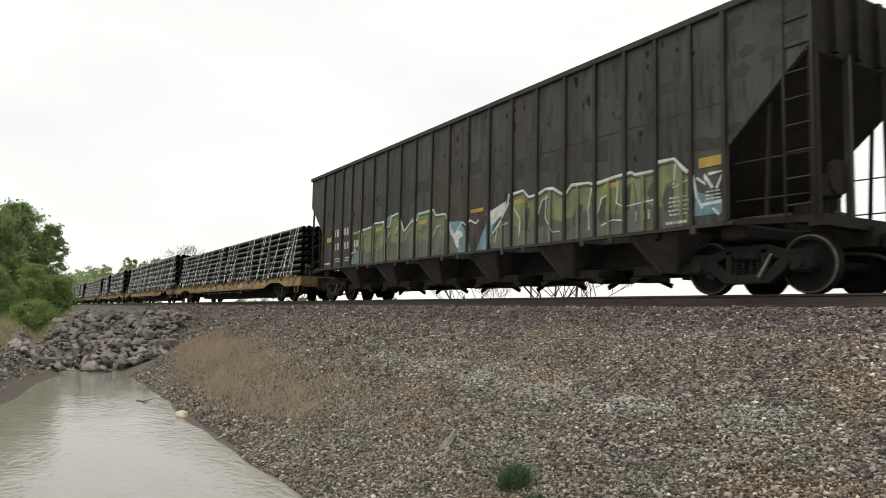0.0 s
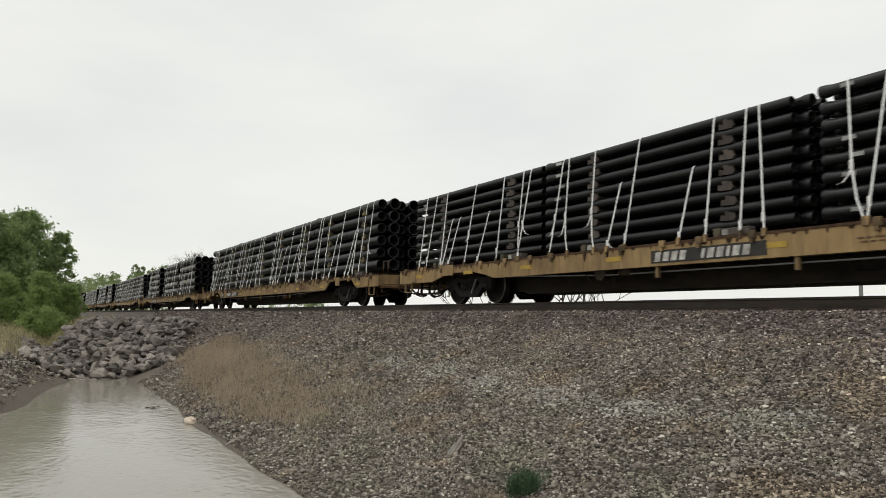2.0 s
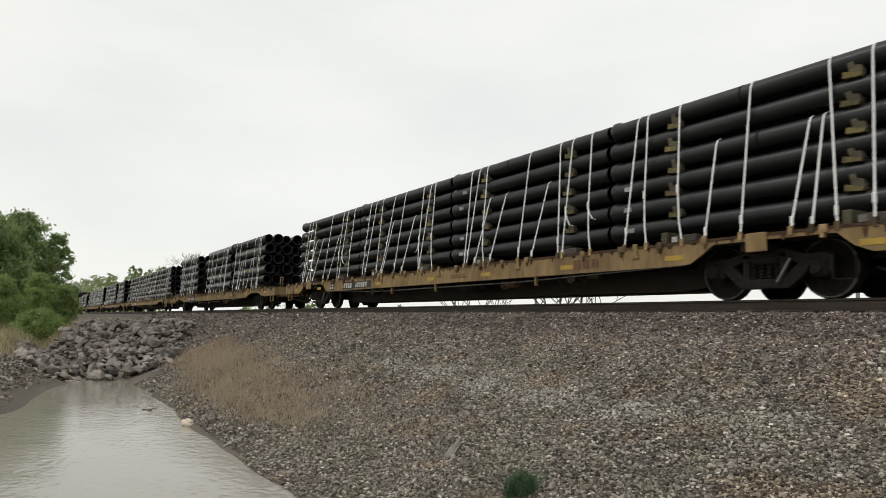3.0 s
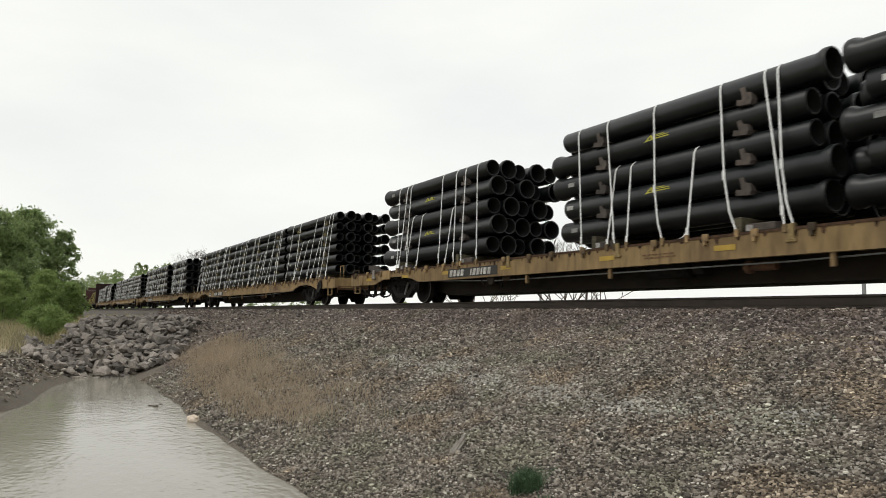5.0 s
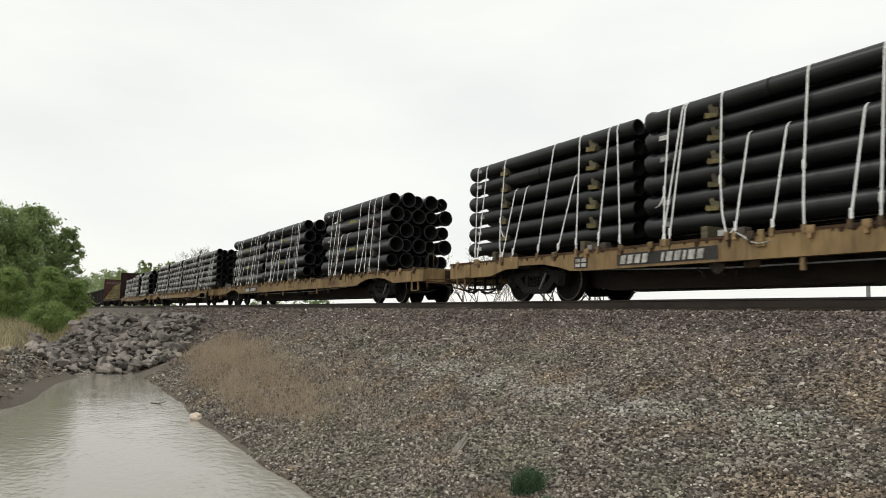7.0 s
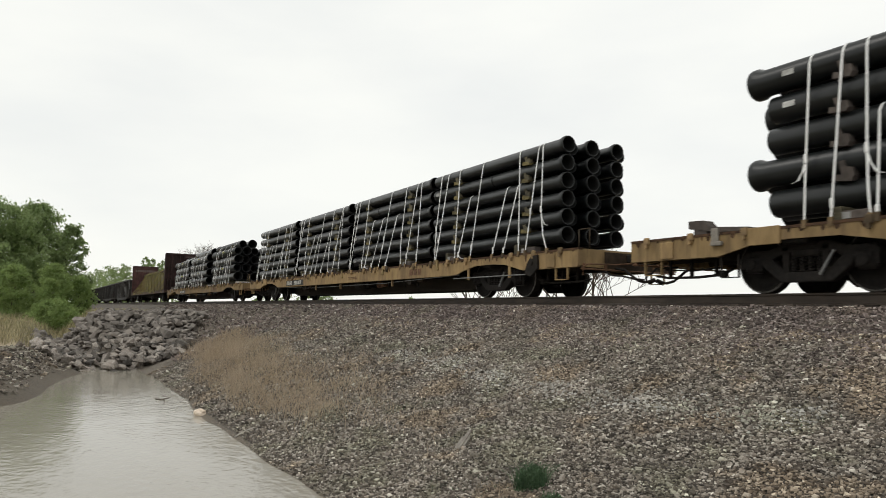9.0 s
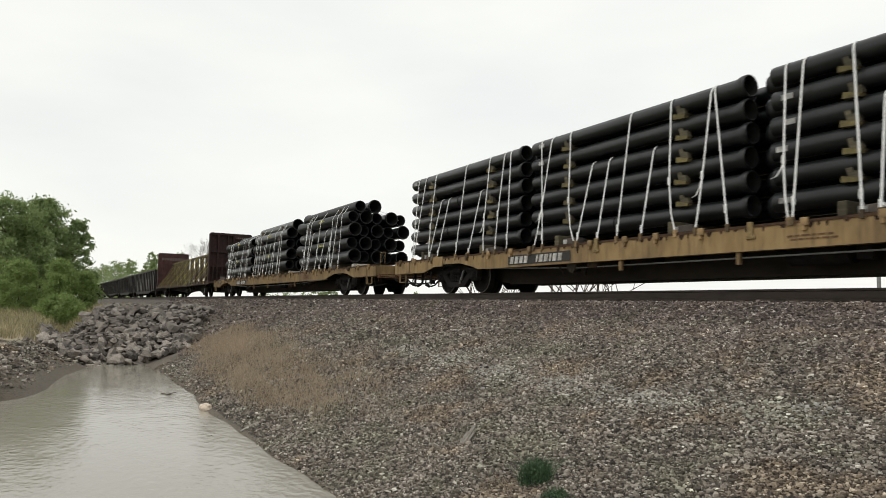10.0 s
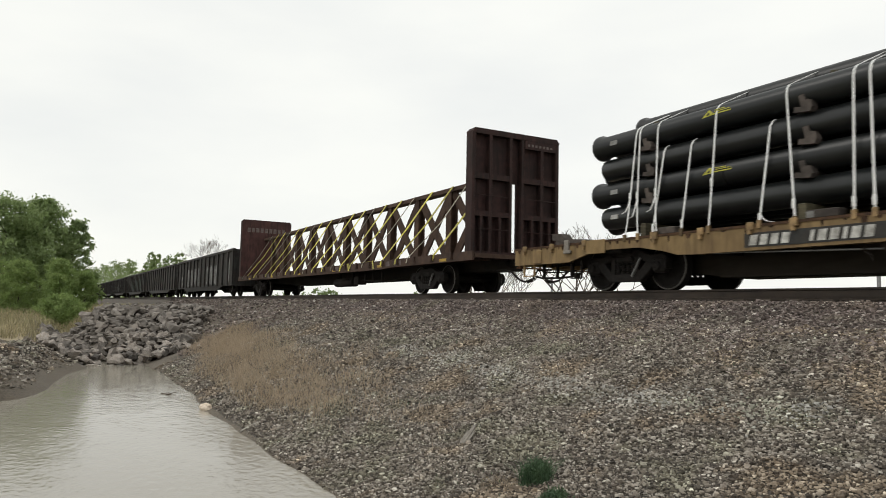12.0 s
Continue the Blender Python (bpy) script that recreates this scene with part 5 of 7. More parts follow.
def spray_shapes(car):
    """Flat sprayed colour on the side that faces the pond: abstract blocks, no letters."""
    y = -1.5335
    rnd = random.Random(23)

    def patch(name, pts, mat, lift):
        bm = bmesh.new()
        prism(bm, pts, y - 0.001 - lift * 0.003, y)
        part(name, tidy(bm), mat, car)

    def line(pts, w, mat, lift, name="spray_line"):
        bm = bmesh.new()
        pts = [Vector(q) for q in pts]
        rows = []
        for k, q in enumerate(pts):
            d = (pts[min(k + 1, len(pts) - 1)] - pts[max(k - 1, 0)]).normalized()
            n = Vector((-d.y, d.x)) * w * 0.5 * rnd.uniform(0.75, 1.25)
            rows.append([bm.verts.new((g.x, yy, g.y)) for g in (q - n, q + n) for yy in (y - 0.001 - lift * 0.003, y)])
        for a, b in zip(rows, rows[1:]):
            for f in ((0, 2), (2, 3), (3, 1), (1, 0)):
                bm.faces.new((a[f[0]], a[f[1]], b[f[1]], b[f[0]]))
        for r in (rows[0], rows[-1]):
            bm.faces.new((r[0], r[2], r[3], r[1]))
        part(name, tidy(bm), mat, car)

    # rusty bare panels and squares of overpaint between the ribs
    step = 2 * 8.9 / 20
    for k, z0, z1, mat in ((10, 1.6, 3.09, M_OXIDE), (11, 1.5, 3.06, M_OXIDE), (10, 3.52, 4.2, M_OXIDE), (9, 2.5, 3.6, M_OXIDE), (10, 3.1, 3.5, M_PATCHK), (11, 3.08, 3.52, M_PATCHK),
                           (1, 1.3, 3.2, M_OXIDE), (3, 2.5, 3.6, M_OXIDE), (13, 3.4, 4.1, M_OXIDE), (16, 2.6, 3.0, M_PATCHK), (7, 2.75, 3.3, M_PATCHK), (19, 2.35, 2.62, M_PATCHK), (18, 3.5, 3.75, M_PATCHK), (12, 2.75, 3.1, M_PATCHK), (13, 2.7, 3.12, M_PATCHK), (14, 2.72, 3.05, M_PATCHK), (15, 2.66, 3.08, M_PATCHK), (5, 2.9, 3.3, M_PATCHK), (6, 2.85, 3.35, M_PATCHK), (8, 3.0, 3.4, M_PATCHK)):
        xa, xb = -8.9 + k * step + 0.06, -8.9 + (k + 1) * step - 0.06
        top = [(xb - (xb - xa) * q / 5, z1 + rnd.uniform(-0.1, 0.06)) for q in range(6)]
        patch("worn_patch", [(xa, z0 + rnd.uniform(-0.05, 0.1)), (xb, z0 + rnd.uniform(-0.05, 0.1))] + top, mat, 0.3)
    for k, x, z in ((0, 9.2, 3.75), (1, 9.1, 3.45), (2, 9.75, 4.05), (3, 8.95, 2.55), (4, 9.6, 3.6), (5, 9.9, 4.35), (6, 10.05, 3.95), (7, 9.0, 4.3), (8, 10.0, 3.75), (9, 10.02, 4.15), (10, 10.0, 4.42), (11, 9.7, 4.4)):
        patch("worn_patch", [(x, z), (x + 0.2, z + 0.03), (x + 0.28, z + 0.14), (x + 0.1, z + 0.22), (x - 0.06, z + 0.12)], M_PATCHK, 0.3)
    bm = bmesh.new()
    for _ in range(170):
        k = rnd.randrange(20)
        x, z = -8.9 + k * step + rnd.choice((0.1, step - 0.1, rnd.uniform(0.1, step - 0.1))), rnd.uniform(1.5, 4.55)
        r = rnd.uniform(0.015, 0.06) * (1.8 if rnd.random() < 0.15 else 1)
        pts = [(x + math.cos(a) * r * rnd.uniform(0.5, 1.0), z + math.sin(a) * r * rnd.uniform(0.7, 1.9)) for a in (math.tau * q / 7 for q in range(7))]
        prism(bm, pts, y - 0.0028, y)
    tagged(part("rust_spot", tidy(bm), M_OXIDEDARK, car), kind="stuff")
    left = [(-5.7, 1.155), (-5.7, 2.24), (-4.65, 2.30), (-4.6, 2.4), (-3.8, 2.38), (-3.72, 2.18), (-3.35, 2.2), (-3.22, 2.5), (-2.8, 2.55), (-2.38, 1.96), (-1.95, 2.2), (-1.55, 2.22),
            (-1.5, 2.38), (-0.65, 2.4), (-0.52, 2.24), (0.0, 2.22), (0.3, 1.8), (0.45, 1.55), (0.7, 1.155)]
    right = [(2.15, 1.155), (2.25, 1.5), (2.5, 1.7), (2.85, 2.1), (2.9, 2.34), (3.45, 2.38), (3.65, 2.2), (4.0, 2.22), (4.25, 2.3), (4.5, 2.28), (4.8, 2.12), (4.95, 2.12), (5.1, 2.26), (5.6, 2.24),
             (5.8, 2.18), (6.35, 2.24), (6.8, 2.26), (6.9, 2.2), (7.38, 2.2), (7.45, 2.34), (7.82, 2.34), (8.0, 2.15), (8.12, 2.05), (8.15, 1.155)]
    for outline in (left, right):
        patch("spray_fill", outline, M_GREEN, 1.2)
        for k in range(1, 20):           # the paint runs over the ribs
            xr = -8.9 + k * 2 * 8.9 / 20
            if outline[0][0] + 0.1 < xr < outline[-1][0] - 0.1:
                zr = float(np.interp(xr, [q[0] for q in outline], [q[1] for q in outline]))
                if zr > 1.3:
                    bm = bmesh.new()
                    prism(bm, [(xr - 0.034, 1.155), (xr + 0.034, 1.155), (xr + 0.034, zr - 0.02), (xr - 0.034, zr - 0.02)], y - 0.0585, y - 0.0548)
                    part("spray_fill", tidy(bm), M_GREEN, car)
        low = [outline[0]] + [(outline[0][0] + (outline[-1][0] - outline[0][0]) * q / 16, 1.62 + rnd.uniform(-0.14, 0.16)) for q in range(1, 16)] + [outline[-1]]
        patch("spray_fill", low, M_FADED, 1.5)
        line([(x, z + 0.03) for x, z in outline[1:-1]], 0.055, M_SPRAYW, 2.4)
        line([(x + 0.03, z - 0.04) for x, z in outline[1:-1]], 0.05, M_SPRAYK, 1.8)
    # thin dark and white strokes and filled hollows inside the two fields
    for x, z, w, h in ((-5.2, 2.0, 0.22, 0.3), (-4.35, 1.75, 0.2, 0.32), (-3.5, 1.55, 0.25, 0.45), (-2.9, 1.85, 0.18, 0.3), (-2.2, 1.5, 0.3, 0.4), (-1.35, 1.8, 0.36, 0.22), (-0.55, 1.55, 0.3, 0.4),
                       (2.75, 1.75, 0.24, 0.42), (3.45, 1.45, 0.26, 0.5), (4.05, 1.5, 0.3, 0.62), (5.2, 1.4, 0.26, 0.42), (5.95, 1.42, 0.2, 0.5), (6.62, 1.55, 0.18, 0.5), (7.25, 1.72, 0.22, 0.3), (7.6, 1.45, 0.24, 0.5)):
        patch("spray_hollow", [(x, z), (x + w * 0.7, z + 0.03), (x + w, z + h), (x + w * 0.35, z + h * 0.9), (x - w * 0.2, z + h * 0.35)], M_SPRAYK if x > 1 else M_FADED, 2.1)
        line([(x - w * 0.25, z + h * 0.4), (x + w * 0.3, z + h * 0.96), (x + w * 1.05, z + h * 1.05)], 0.022, M_SPRAYW if rnd.random() < 0.6 else M_SPRAYK, 2.7, "spray_stroke")
    for x in (-4.66, -3.78, -2.35, -1.53, -0.6, 3.6, 4.9, 5.66, 6.38, 6.86, 7.42):
        line([(x, 2.1), (x + rnd.uniform(-0.05, 0.1), 1.8), (x + rnd.uniform(-0.12, 0.1), 1.55), (x + rnd.uniform(0, 0.16), 1.34)], 0.03, M_SPRAYK, 2.1, "spray_stroke")
    for pts in ([(4.3, 2.2), (4.25, 1.7), (4.5, 1.36), (4.75, 1.36)], [(3.3, 1.36), (3.35, 1.75), (3.1, 2.05)], [(5.65, 1.3), (5.62, 1.75), (5.72, 2.15)], [(6.45, 2.2), (6.42, 1.75), (6.6, 1.66), (7.35, 1.7)],
                [(2.35, 1.3), (2.45, 1.65), (2.85, 1.72)], [(6.0, 1.36), (6.3, 1.44), (6.62, 1.4)], [(7.85, 2.28), (7.8, 1.85), (8.1, 1.95)], [(0.05, 2.15), (0.3, 1.7), (0.75, 1.3)]):
        line(pts, 0.024, M_SPRAYW, 2.7, "spray_stroke")
    # blue and white clouds of paint between and beyond the fields
    patch("spray_cloud", [(0.1, 2.08), (0.4, 1.98), (0.72, 2.0), (0.95, 1.78), (1.12, 1.6), (1.26, 1.155), (0.72, 1.155), (0.42, 1.56)], M_TEAL, 0.9)
    patch("spray_cloud", [(1.55, 1.155), (2.1, 1.155), (2.3, 1.7), (2.75, 2.12), (2.05, 2.1), (1.95, 1.75), (1.75, 1.5)], M_TEAL, 0.9)
    patch("spray_cloud", [(1.95, 2.02), (2.3, 2.12), (2.8, 2.25), (2.75, 2.0), (2.45, 1.85), (2.2, 1.72), (2.15, 1.9)], M_SPRAYW, 1.0)
    patch("spray_cloud", [(0.38, 1.62), (0.62, 1.75), (0.85, 1.7), (0.9, 1.58), (0.7, 1.52), (0.72, 1.3), (0.6, 1.3)], M_SPRAYW, 1.6)
    line([(0.6, 1.72), (0.85, 1.95), (1.0, 1.86), (1.25, 1.95), (1.5, 1.84), (1.62, 1.92)], 0.045, M_SPRAYW, 1.6)
    patch("spray_cloud", [(-6.3, 1.2), (-5.72, 1.2), (-5.72, 1.62), (-6.0, 1.7)], M_TEAL, 0.9)
    line([(-6.35, 1.35), (-6.3, 1.55), (-6.05, 1.6), (-5.9, 1.85), (-5.75, 1.95)], 0.04, M_SPRAYW, 1.6)
    patch("spray_cloud", [(8.25, 1.3), (8.8, 1.3), (8.86, 1.5), (8.6, 1.62), (8.28, 1.72)], M_TEAL, 0.9)
    for pts in ([(8.3, 1.95), (8.48, 1.82), (8.46, 1.98), (8.62, 1.74)], [(8.55, 1.98), (8.84, 1.99), (8.7, 1.72)], [(8.22, 2.02), (8.3, 1.62), (8.42, 1.42)], [(8.4, 1.48), (8.84, 1.5)], [(8.62, 1.4), (8.75, 1.28)]):
        line(pts, 0.05, M_SPRAYW, 2.2)
    patch("spray_halo", [(-3.8, 2.16), (-3.78, 2.45), (-3.25, 2.6), (-3.3, 2.3), (-3.4, 2.16)], M_TEAL, 0.6)
    patch("spray_halo", [(-2.35, 1.95), (-1.95, 2.3), (-1.55, 2.45), (-0.7, 2.48), (-1.5, 2.2), (-2.0, 2.1)], M_TEAL, 0.6)
    # reflector strips
    for x, z, w, h in ((8.36, 2.10, 0.50, 0.17), (1.27, 2.12, 0.56, 0.09), (6.08, 2.06, 0.36, 0.10), (3.12, 2.12, 0.48, 0.10), (-8.55, 2.10, 0.5, 0.17), (-6.15, 2.20, 0.4, 0.08), (-4.32, 2.16, 0.42, 0.09), (-1.5, 2.10, 0.45, 0.1)):
        patch("reflector_strip", [(x, z), (x + w, z), (x + w, z + h), (x, z + h)], M_STRIPE, 3)
    bm = bmesh.new()
    bars_of_text(bm, -7.74, 2.24, [0.06, 0.14, -0.42, 0.12, 0.14], 0.26, y - 0.014, 0.10)
    bars_of_text(bm, -7.70, 1.76, [0.06, 0.14, -0.42, 0.12, 0.14, -0.38, 0.12, 0.12], 0.24, y - 0.014, 0.10)
    bars_of_text(bm, -7.7, 1.42, [0.1, 0.16, 0.1, -0.45, 0.1, 0.2, 0.12], 0.05, y - 0.014, 0.03)
    bars_of_text(bm, -7.7, 1.33, [0.14, 0.1, 0.16, -0.4, 0.16, 0.12], 0.04, y - 0.014, 0.03)
    bars_of_text(bm, -8.7, 1.28, [0.5], 0.06, y - 0.014)
    for r in range(5):
        bars_of_text(bm, 7.72 - (r % 2) * 0.02, 1.36 + r * 0.075, [0.05, 0.08, 0.05, -0.03, 0.08, 0.06], 0.03, y - 0.014, 0.03)
    for r in range(3):
        bars_of_text(bm, 8.5, 1.55 + r * 0.06, [0.07, 0.05, 0.1], 0.025, y - 0.014, 0.03)
    bars_of_text(bm, 7.7, 1.2, [0.05, 0.08, 0.06, 0.1, 0.05], 0.05, y - 0.08, 0.025)
    bars_of_text(bm, 6.92, 1.36, [0.02, -0.16, 0.02, -0.06, 0.04], 0.18, y - 0.014, 0.02)
    tagged(part("stencil_lettering", tidy(bm), M_LETTER, car, "faded white stencil bars"), kind="stuff")


# ---- bulkhead car with a truss down its middle ----
def build_beam_car(gear):
    L = 26.25
    car = thing("centre_beam_car", "empty red-brown centre-beam car with tall end bulkheads", "centre beam car")
    bm = bmesh.new()
    box(bm, -L, 0, -1.38, 1.38, 0.92, 1.04)
    part("deck", bm, M_BROWN, car)
    for s in (-1, 1):
        bm = bmesh.new()
        prism(bm, [(0, 1.09), (0, 0.84), (-5, 0.84), (-6, 0.80), (-L + 6, 0.80), (-L + 5, 0.84), (-L, 0.84), (-L, 1.09)], s * 1.40, s * 1.46)
        part("side_sill", tidy(bm), M_BROWN, car)
        bm = bmesh.new()
        box(bm, -0.4, 0, min(s * 1.461, s * 1.466), max(s * 1.461, s * 1.466), 0.87, 0.95)
        strip = mesh_of("reflector_strip", bm, M_STRIPE)
        for i in range(6):
            placed("reflector_strip", strip, M_STRIPE, car, at=pose(-1.4 - i * 4.4, 0, 0))
    for x0 in (-0.42, -L + 0.05):
        bm = bmesh.new()
        face = [(-1.45, 0.9), (-0.10, 0.9), (-0.10, 4.40), (-1.36, 4.40), (-1.45, 4.32)]
        for sg in (-1, 1):
            a = [bm.verts.new((x0 + 0.10, sg * y, z)) for y, z in face]
            c = [bm.verts.new((x0 + 0.16, sg * y, z)) for y, z in face]
            bm.faces.new(a)
            bm.faces.new(c[::-1])
            for k in range(5):
                bm.faces.new((a[k], a[(k + 1) % 5], c[(k + 1) % 5], c[k]))
        box(bm, x0 + 0.10, x0 + 0.16, -0.101, 0.101, 0.9, 1.12)
        box(bm, x0 + 0.10, x0 + 0.16, -0.101, 0.101, 3.05, 4.40)
        part_b = part("bulkhead", tidy(bm), M_MAROON, car, "tall maroon steel bulkhead with a narrow slot")
        for y, wide, top in ((-1.40, 0.055, 4.34), (-0.86, 0.05, 4.30), (-0.20, 0.045, 4.30), (0.20, 0.045, 4.30), (0.86, 0.05, 4.30), (1.40, 0.055, 4.34),
                             (-1.14, 0.04, 2.06), (-0.54, 0.04, 2.06), (0.54, 0.04, 2.06), (1.14, 0.04, 2.06)):
            bm = bmesh.new()
            box(bm, x0, x0 + 0.34, y - wide, y + wide, 0.9, top, 0, 0.012)
            part("post", tidy(bm), M_MAROON, part_b)
        for z, thick in ((1.02, 0.08), (2.12, 0.07), (3.15, 0.08)):
            for sg in (-1, 1):
                bm = bmesh.new()
                box(bm, x0 + 0.05, x0 + 0.325, min(sg * 0.245, sg * 1.345), max(sg * 0.245, sg * 1.345), z - thick, z + thick)
                part("crosspiece", bm, M_MAROON, part_b)
        bm = bmesh.new()
        prism(bm, [(-1.45, 4.30), (1.45, 4.30), (1.45, 4.36), (1.37, 4.45), (-1.37, 4.45), (-1.45, 4.36)], 0.0, 0.344)
        bm.transform(Matrix.Translation((x0, 0, 0)) @ Matrix(((0, 1, 0, 0), (1, 0, 0, 0), (0, 0, 1, 0), (0, 0, 0, 1))))
        bmesh.ops.recalc_face_normals(bm, faces=bm.faces)
        part("top_rail", tidy(bm), M_MAROON, part_b)
        for sg in (-1, 1):
            for z in (1.70, 2.62):
                bm = bmesh.new()
                rod(bm, (x0 + 0.35, sg * 0.30, z), (x0 + 0.35, sg * 1.3, z), 0.012, 6)
                part("grab_iron", bm, M_MAROON, part_b)
        if x0 < -1:
            bm = bmesh.new()
            ring = [(-1.45, 0.9), (1.45, 0.9), (1.45, 4.30), (1.34, 4.44), (-1.34, 4.44), (-1.45, 4.30)]
            a, c = [[bm.verts.new((x0 + d, y, z)) for y, z in ring] for d in (0.345, 0.37)]
            bm.faces.new(a)
            bm.faces.new(c[::-1])
            for k in range(6):
                bm.faces.new((a[k], a[(k + 1) % 6], c[(k + 1) % 6], c[k]))
            part("lining_plate", tidy(bm), M_LINING, part_b, "flat faded maroon lining plate")
            for k in range(9):
                bm = bmesh.new()
                box(bm, x0 + 0.371, x0 + 0.375, -1.15 + k * 0.255, -0.97 + k * 0.255, 3.72, 3.98)
                part("mark", bm, M_FADEDMARK, car)
        else:
            bm = bmesh.new()
            box(bm, x0 + 0.30, x0 + 0.336, 0.27, 1.34, 4.06, 4.298)
            part("header_plate", bm, M_MAROON, part_b)
            for k in range(7):
                bm = bmesh.new()
                box(bm, x0 + 0.337, x0 + 0.341, 0.36 + k * 0.13, 0.43 + k * 0.13, 4.13, 4.20)
                part("mark", bm, M_FADEDMARK, car)
    # the truss: chords, crossed plates
    bm = bmesh.new()
    box(bm, -L + 0.4, -0.4, -0.32, 0.32, 1.042, 1.13)
    beam = part("beam_foot", bm, M_BROWN, car)
    bm = bmesh.new()
    box(bm, -L + 0.4, -0.4, -0.16, 0.16, 3.25, 3.38)
    part("top_chord", bm, M_BROWN, beam)
    n = 10
    for i in range(n + 1):
        x = -1.42 - i * 2.28
        bm = bmesh.new()
        box(bm, x - 0.16, x + 0.16, -0.13, -0.10, 1.13, 3.25)
        box(bm, x - 0.16, x + 0.16, 0.10, 0.13, 1.13, 3.25)
        box(bm, x - 0.02, x + 0.02, -0.101, 0.101, 1.13, 3.25)
        part("post", bm, M_BROWN, beam)
        if i == n:
            continue
        xe = x - 2.28
        for k, (p, q) in enumerate((((x - 0.16, 1.13), (xe + 0.16, 3.25)), ((x - 0.16, 3.25), (xe + 0.16, 1.13)))):
            bm = bmesh.new()
            d, y = 0.21, 0.035 if k else -0.035
            prism(bm, [(p[0] - d, p[1]), (p[0] + d, p[1]), (q[0] + d, q[1]), (q[0] - d, q[1])], y - 0.03, y + 0.03)
            part("diagonal", tidy(bm), M_BROWN, beam)
    bm = bmesh.new()
    box(bm, -0.05, 0.05, -1.52, -1.462, 0.93, 1.10, 0, 0.01)
    box(bm, -0.09, 0.09, -1.50, -1.462, 0.90, 0.95, 0, 0.008)
    hook = mesh_of("tie_down_lug", bm, M_BROWN)
    for i in range(22):
        placed("tie_down_lug", hook, M_BROWN, car, at=pose(-1.1 - i * 1.15, 0, 0))
    random.seed(8)
    for i in range(20):
        x = -1.0 - i * 1.2 + random.uniform(-0.2, 0.2)
        pale = i % 3 == 1
        wide = (0.06 if pale else 0.13) * (1 if i < 12 else 0.7)
        foot = x - 1.35 + random.uniform(-0.35, 0.3)
        top, low = Vector((x, -0.19, 3.39)), Vector((foot, -1.465, 1.06))
        sag = (top + low) / 2 + Vector((random.uniform(-0.12, 0.12), 0.05, -0.06))
        bm = bmesh.new()
        prism_strip(bm, top, sag, wide, 0.012)
        prism_strip(bm, sag, low, wide * random.uniform(0.7, 1.0), 0.012)
        prism_strip(bm, low, low + Vector((-0.02, -0.02, -0.14)), wide * 0.8, 0.012)
        part("webbing_strap", tidy(bm), M_PALEWEB if pale else M_WEB, car, "slack grey-white webbing strap" if pale else "slack yellow webbing strap")
    bm = bmesh.new()
    prism(bm, [(-0.3, 0.915), (-0.3, 0.62), (-6, 0.62), (-7.5, 0.50), (-L + 7.5, 0.50), (-L + 6, 0.62), (-L + 0.3, 0.62), (-L + 0.3, 0.915)], -0.38, 0.38)
    part("centre_sill", tidy(bm), M_UNDER, car)
    bm = bmesh.new()
    strap_run(bm, [Vector((-5.9, -1.47, 1.13)), Vector((-7.2, -1.475, 1.10)), Vector((-8.6, -1.475, 1.11)), Vector((-9.6, -1.475, 1.06)), Vector((-9.75, -1.48, 0.86))], 0.09, 0.02)
    for x in (-6.6, -8.9):
        prism_strip(bm, Vector((x, -1.473, 1.12)), Vector((x + 0.12, -1.485, 0.83)), 0.09, 0.012)
    part("webbing_strap", tidy(bm), M_WEB, car, "loose yellow webbing along the deck edge")
    # brake gear slung below the deck
    bm = bmesh.new()
    rod(bm, (-9.4, -0.95, 0.46), (-11.3, -0.95, 0.46), 0.17, 14)
    box(bm, -9.2, -8.75, -1.1, -0.75, 0.36, 0.66, 0, 0.02)
    rod(bm, (-8.6, -1.0, 0.52), (-6.6, -1.0, 0.44), 0.022, 6)
    for x in (-8.3, -7.6, -6.8):
        box(bm, x - 0.03, x + 0.03, -1.03, -0.97, 0.42, 0.80)
    for x in (-9.6, -11.0):
        box(bm, x - 0.03, x + 0.03, -1.0, -0.9, 0.6, 0.84)
    part("brake_gear", tidy(bm), M_UNDER, car)
    bm = bmesh.new()
    for x, wide in ((-4.35, 0.5), (-5.2, 0.3), (-9.9, 0.42), (-19.5, 0.42), (-20.6, 0.3)):
        box(bm, x - wide, x, -1.467, -1.461, 0.88, 1.04)
    tagged(part("notice_plate", bm, M_FADEDMARK, car, "small worn white notices"), kind="stuff")
    for x in (-3.3, -L + 3.3):
        add_truck(car, gear, x)
    for x, turn in ((0.0, 0), (-L, 180)):
        placed("coupler", bpy.data.meshes["coupler"], M_TRUCK, car, at=pose(x, 0, 0, 0, 0, turn) @ pose(0.28, 0, 0))
        placed("air_hose", bpy.data.meshes["air_hose"], M_UNDER, car, at=pose(x, 0, 0, 0, 0, turn) @ pose(0.25, 0, 0))
    return car


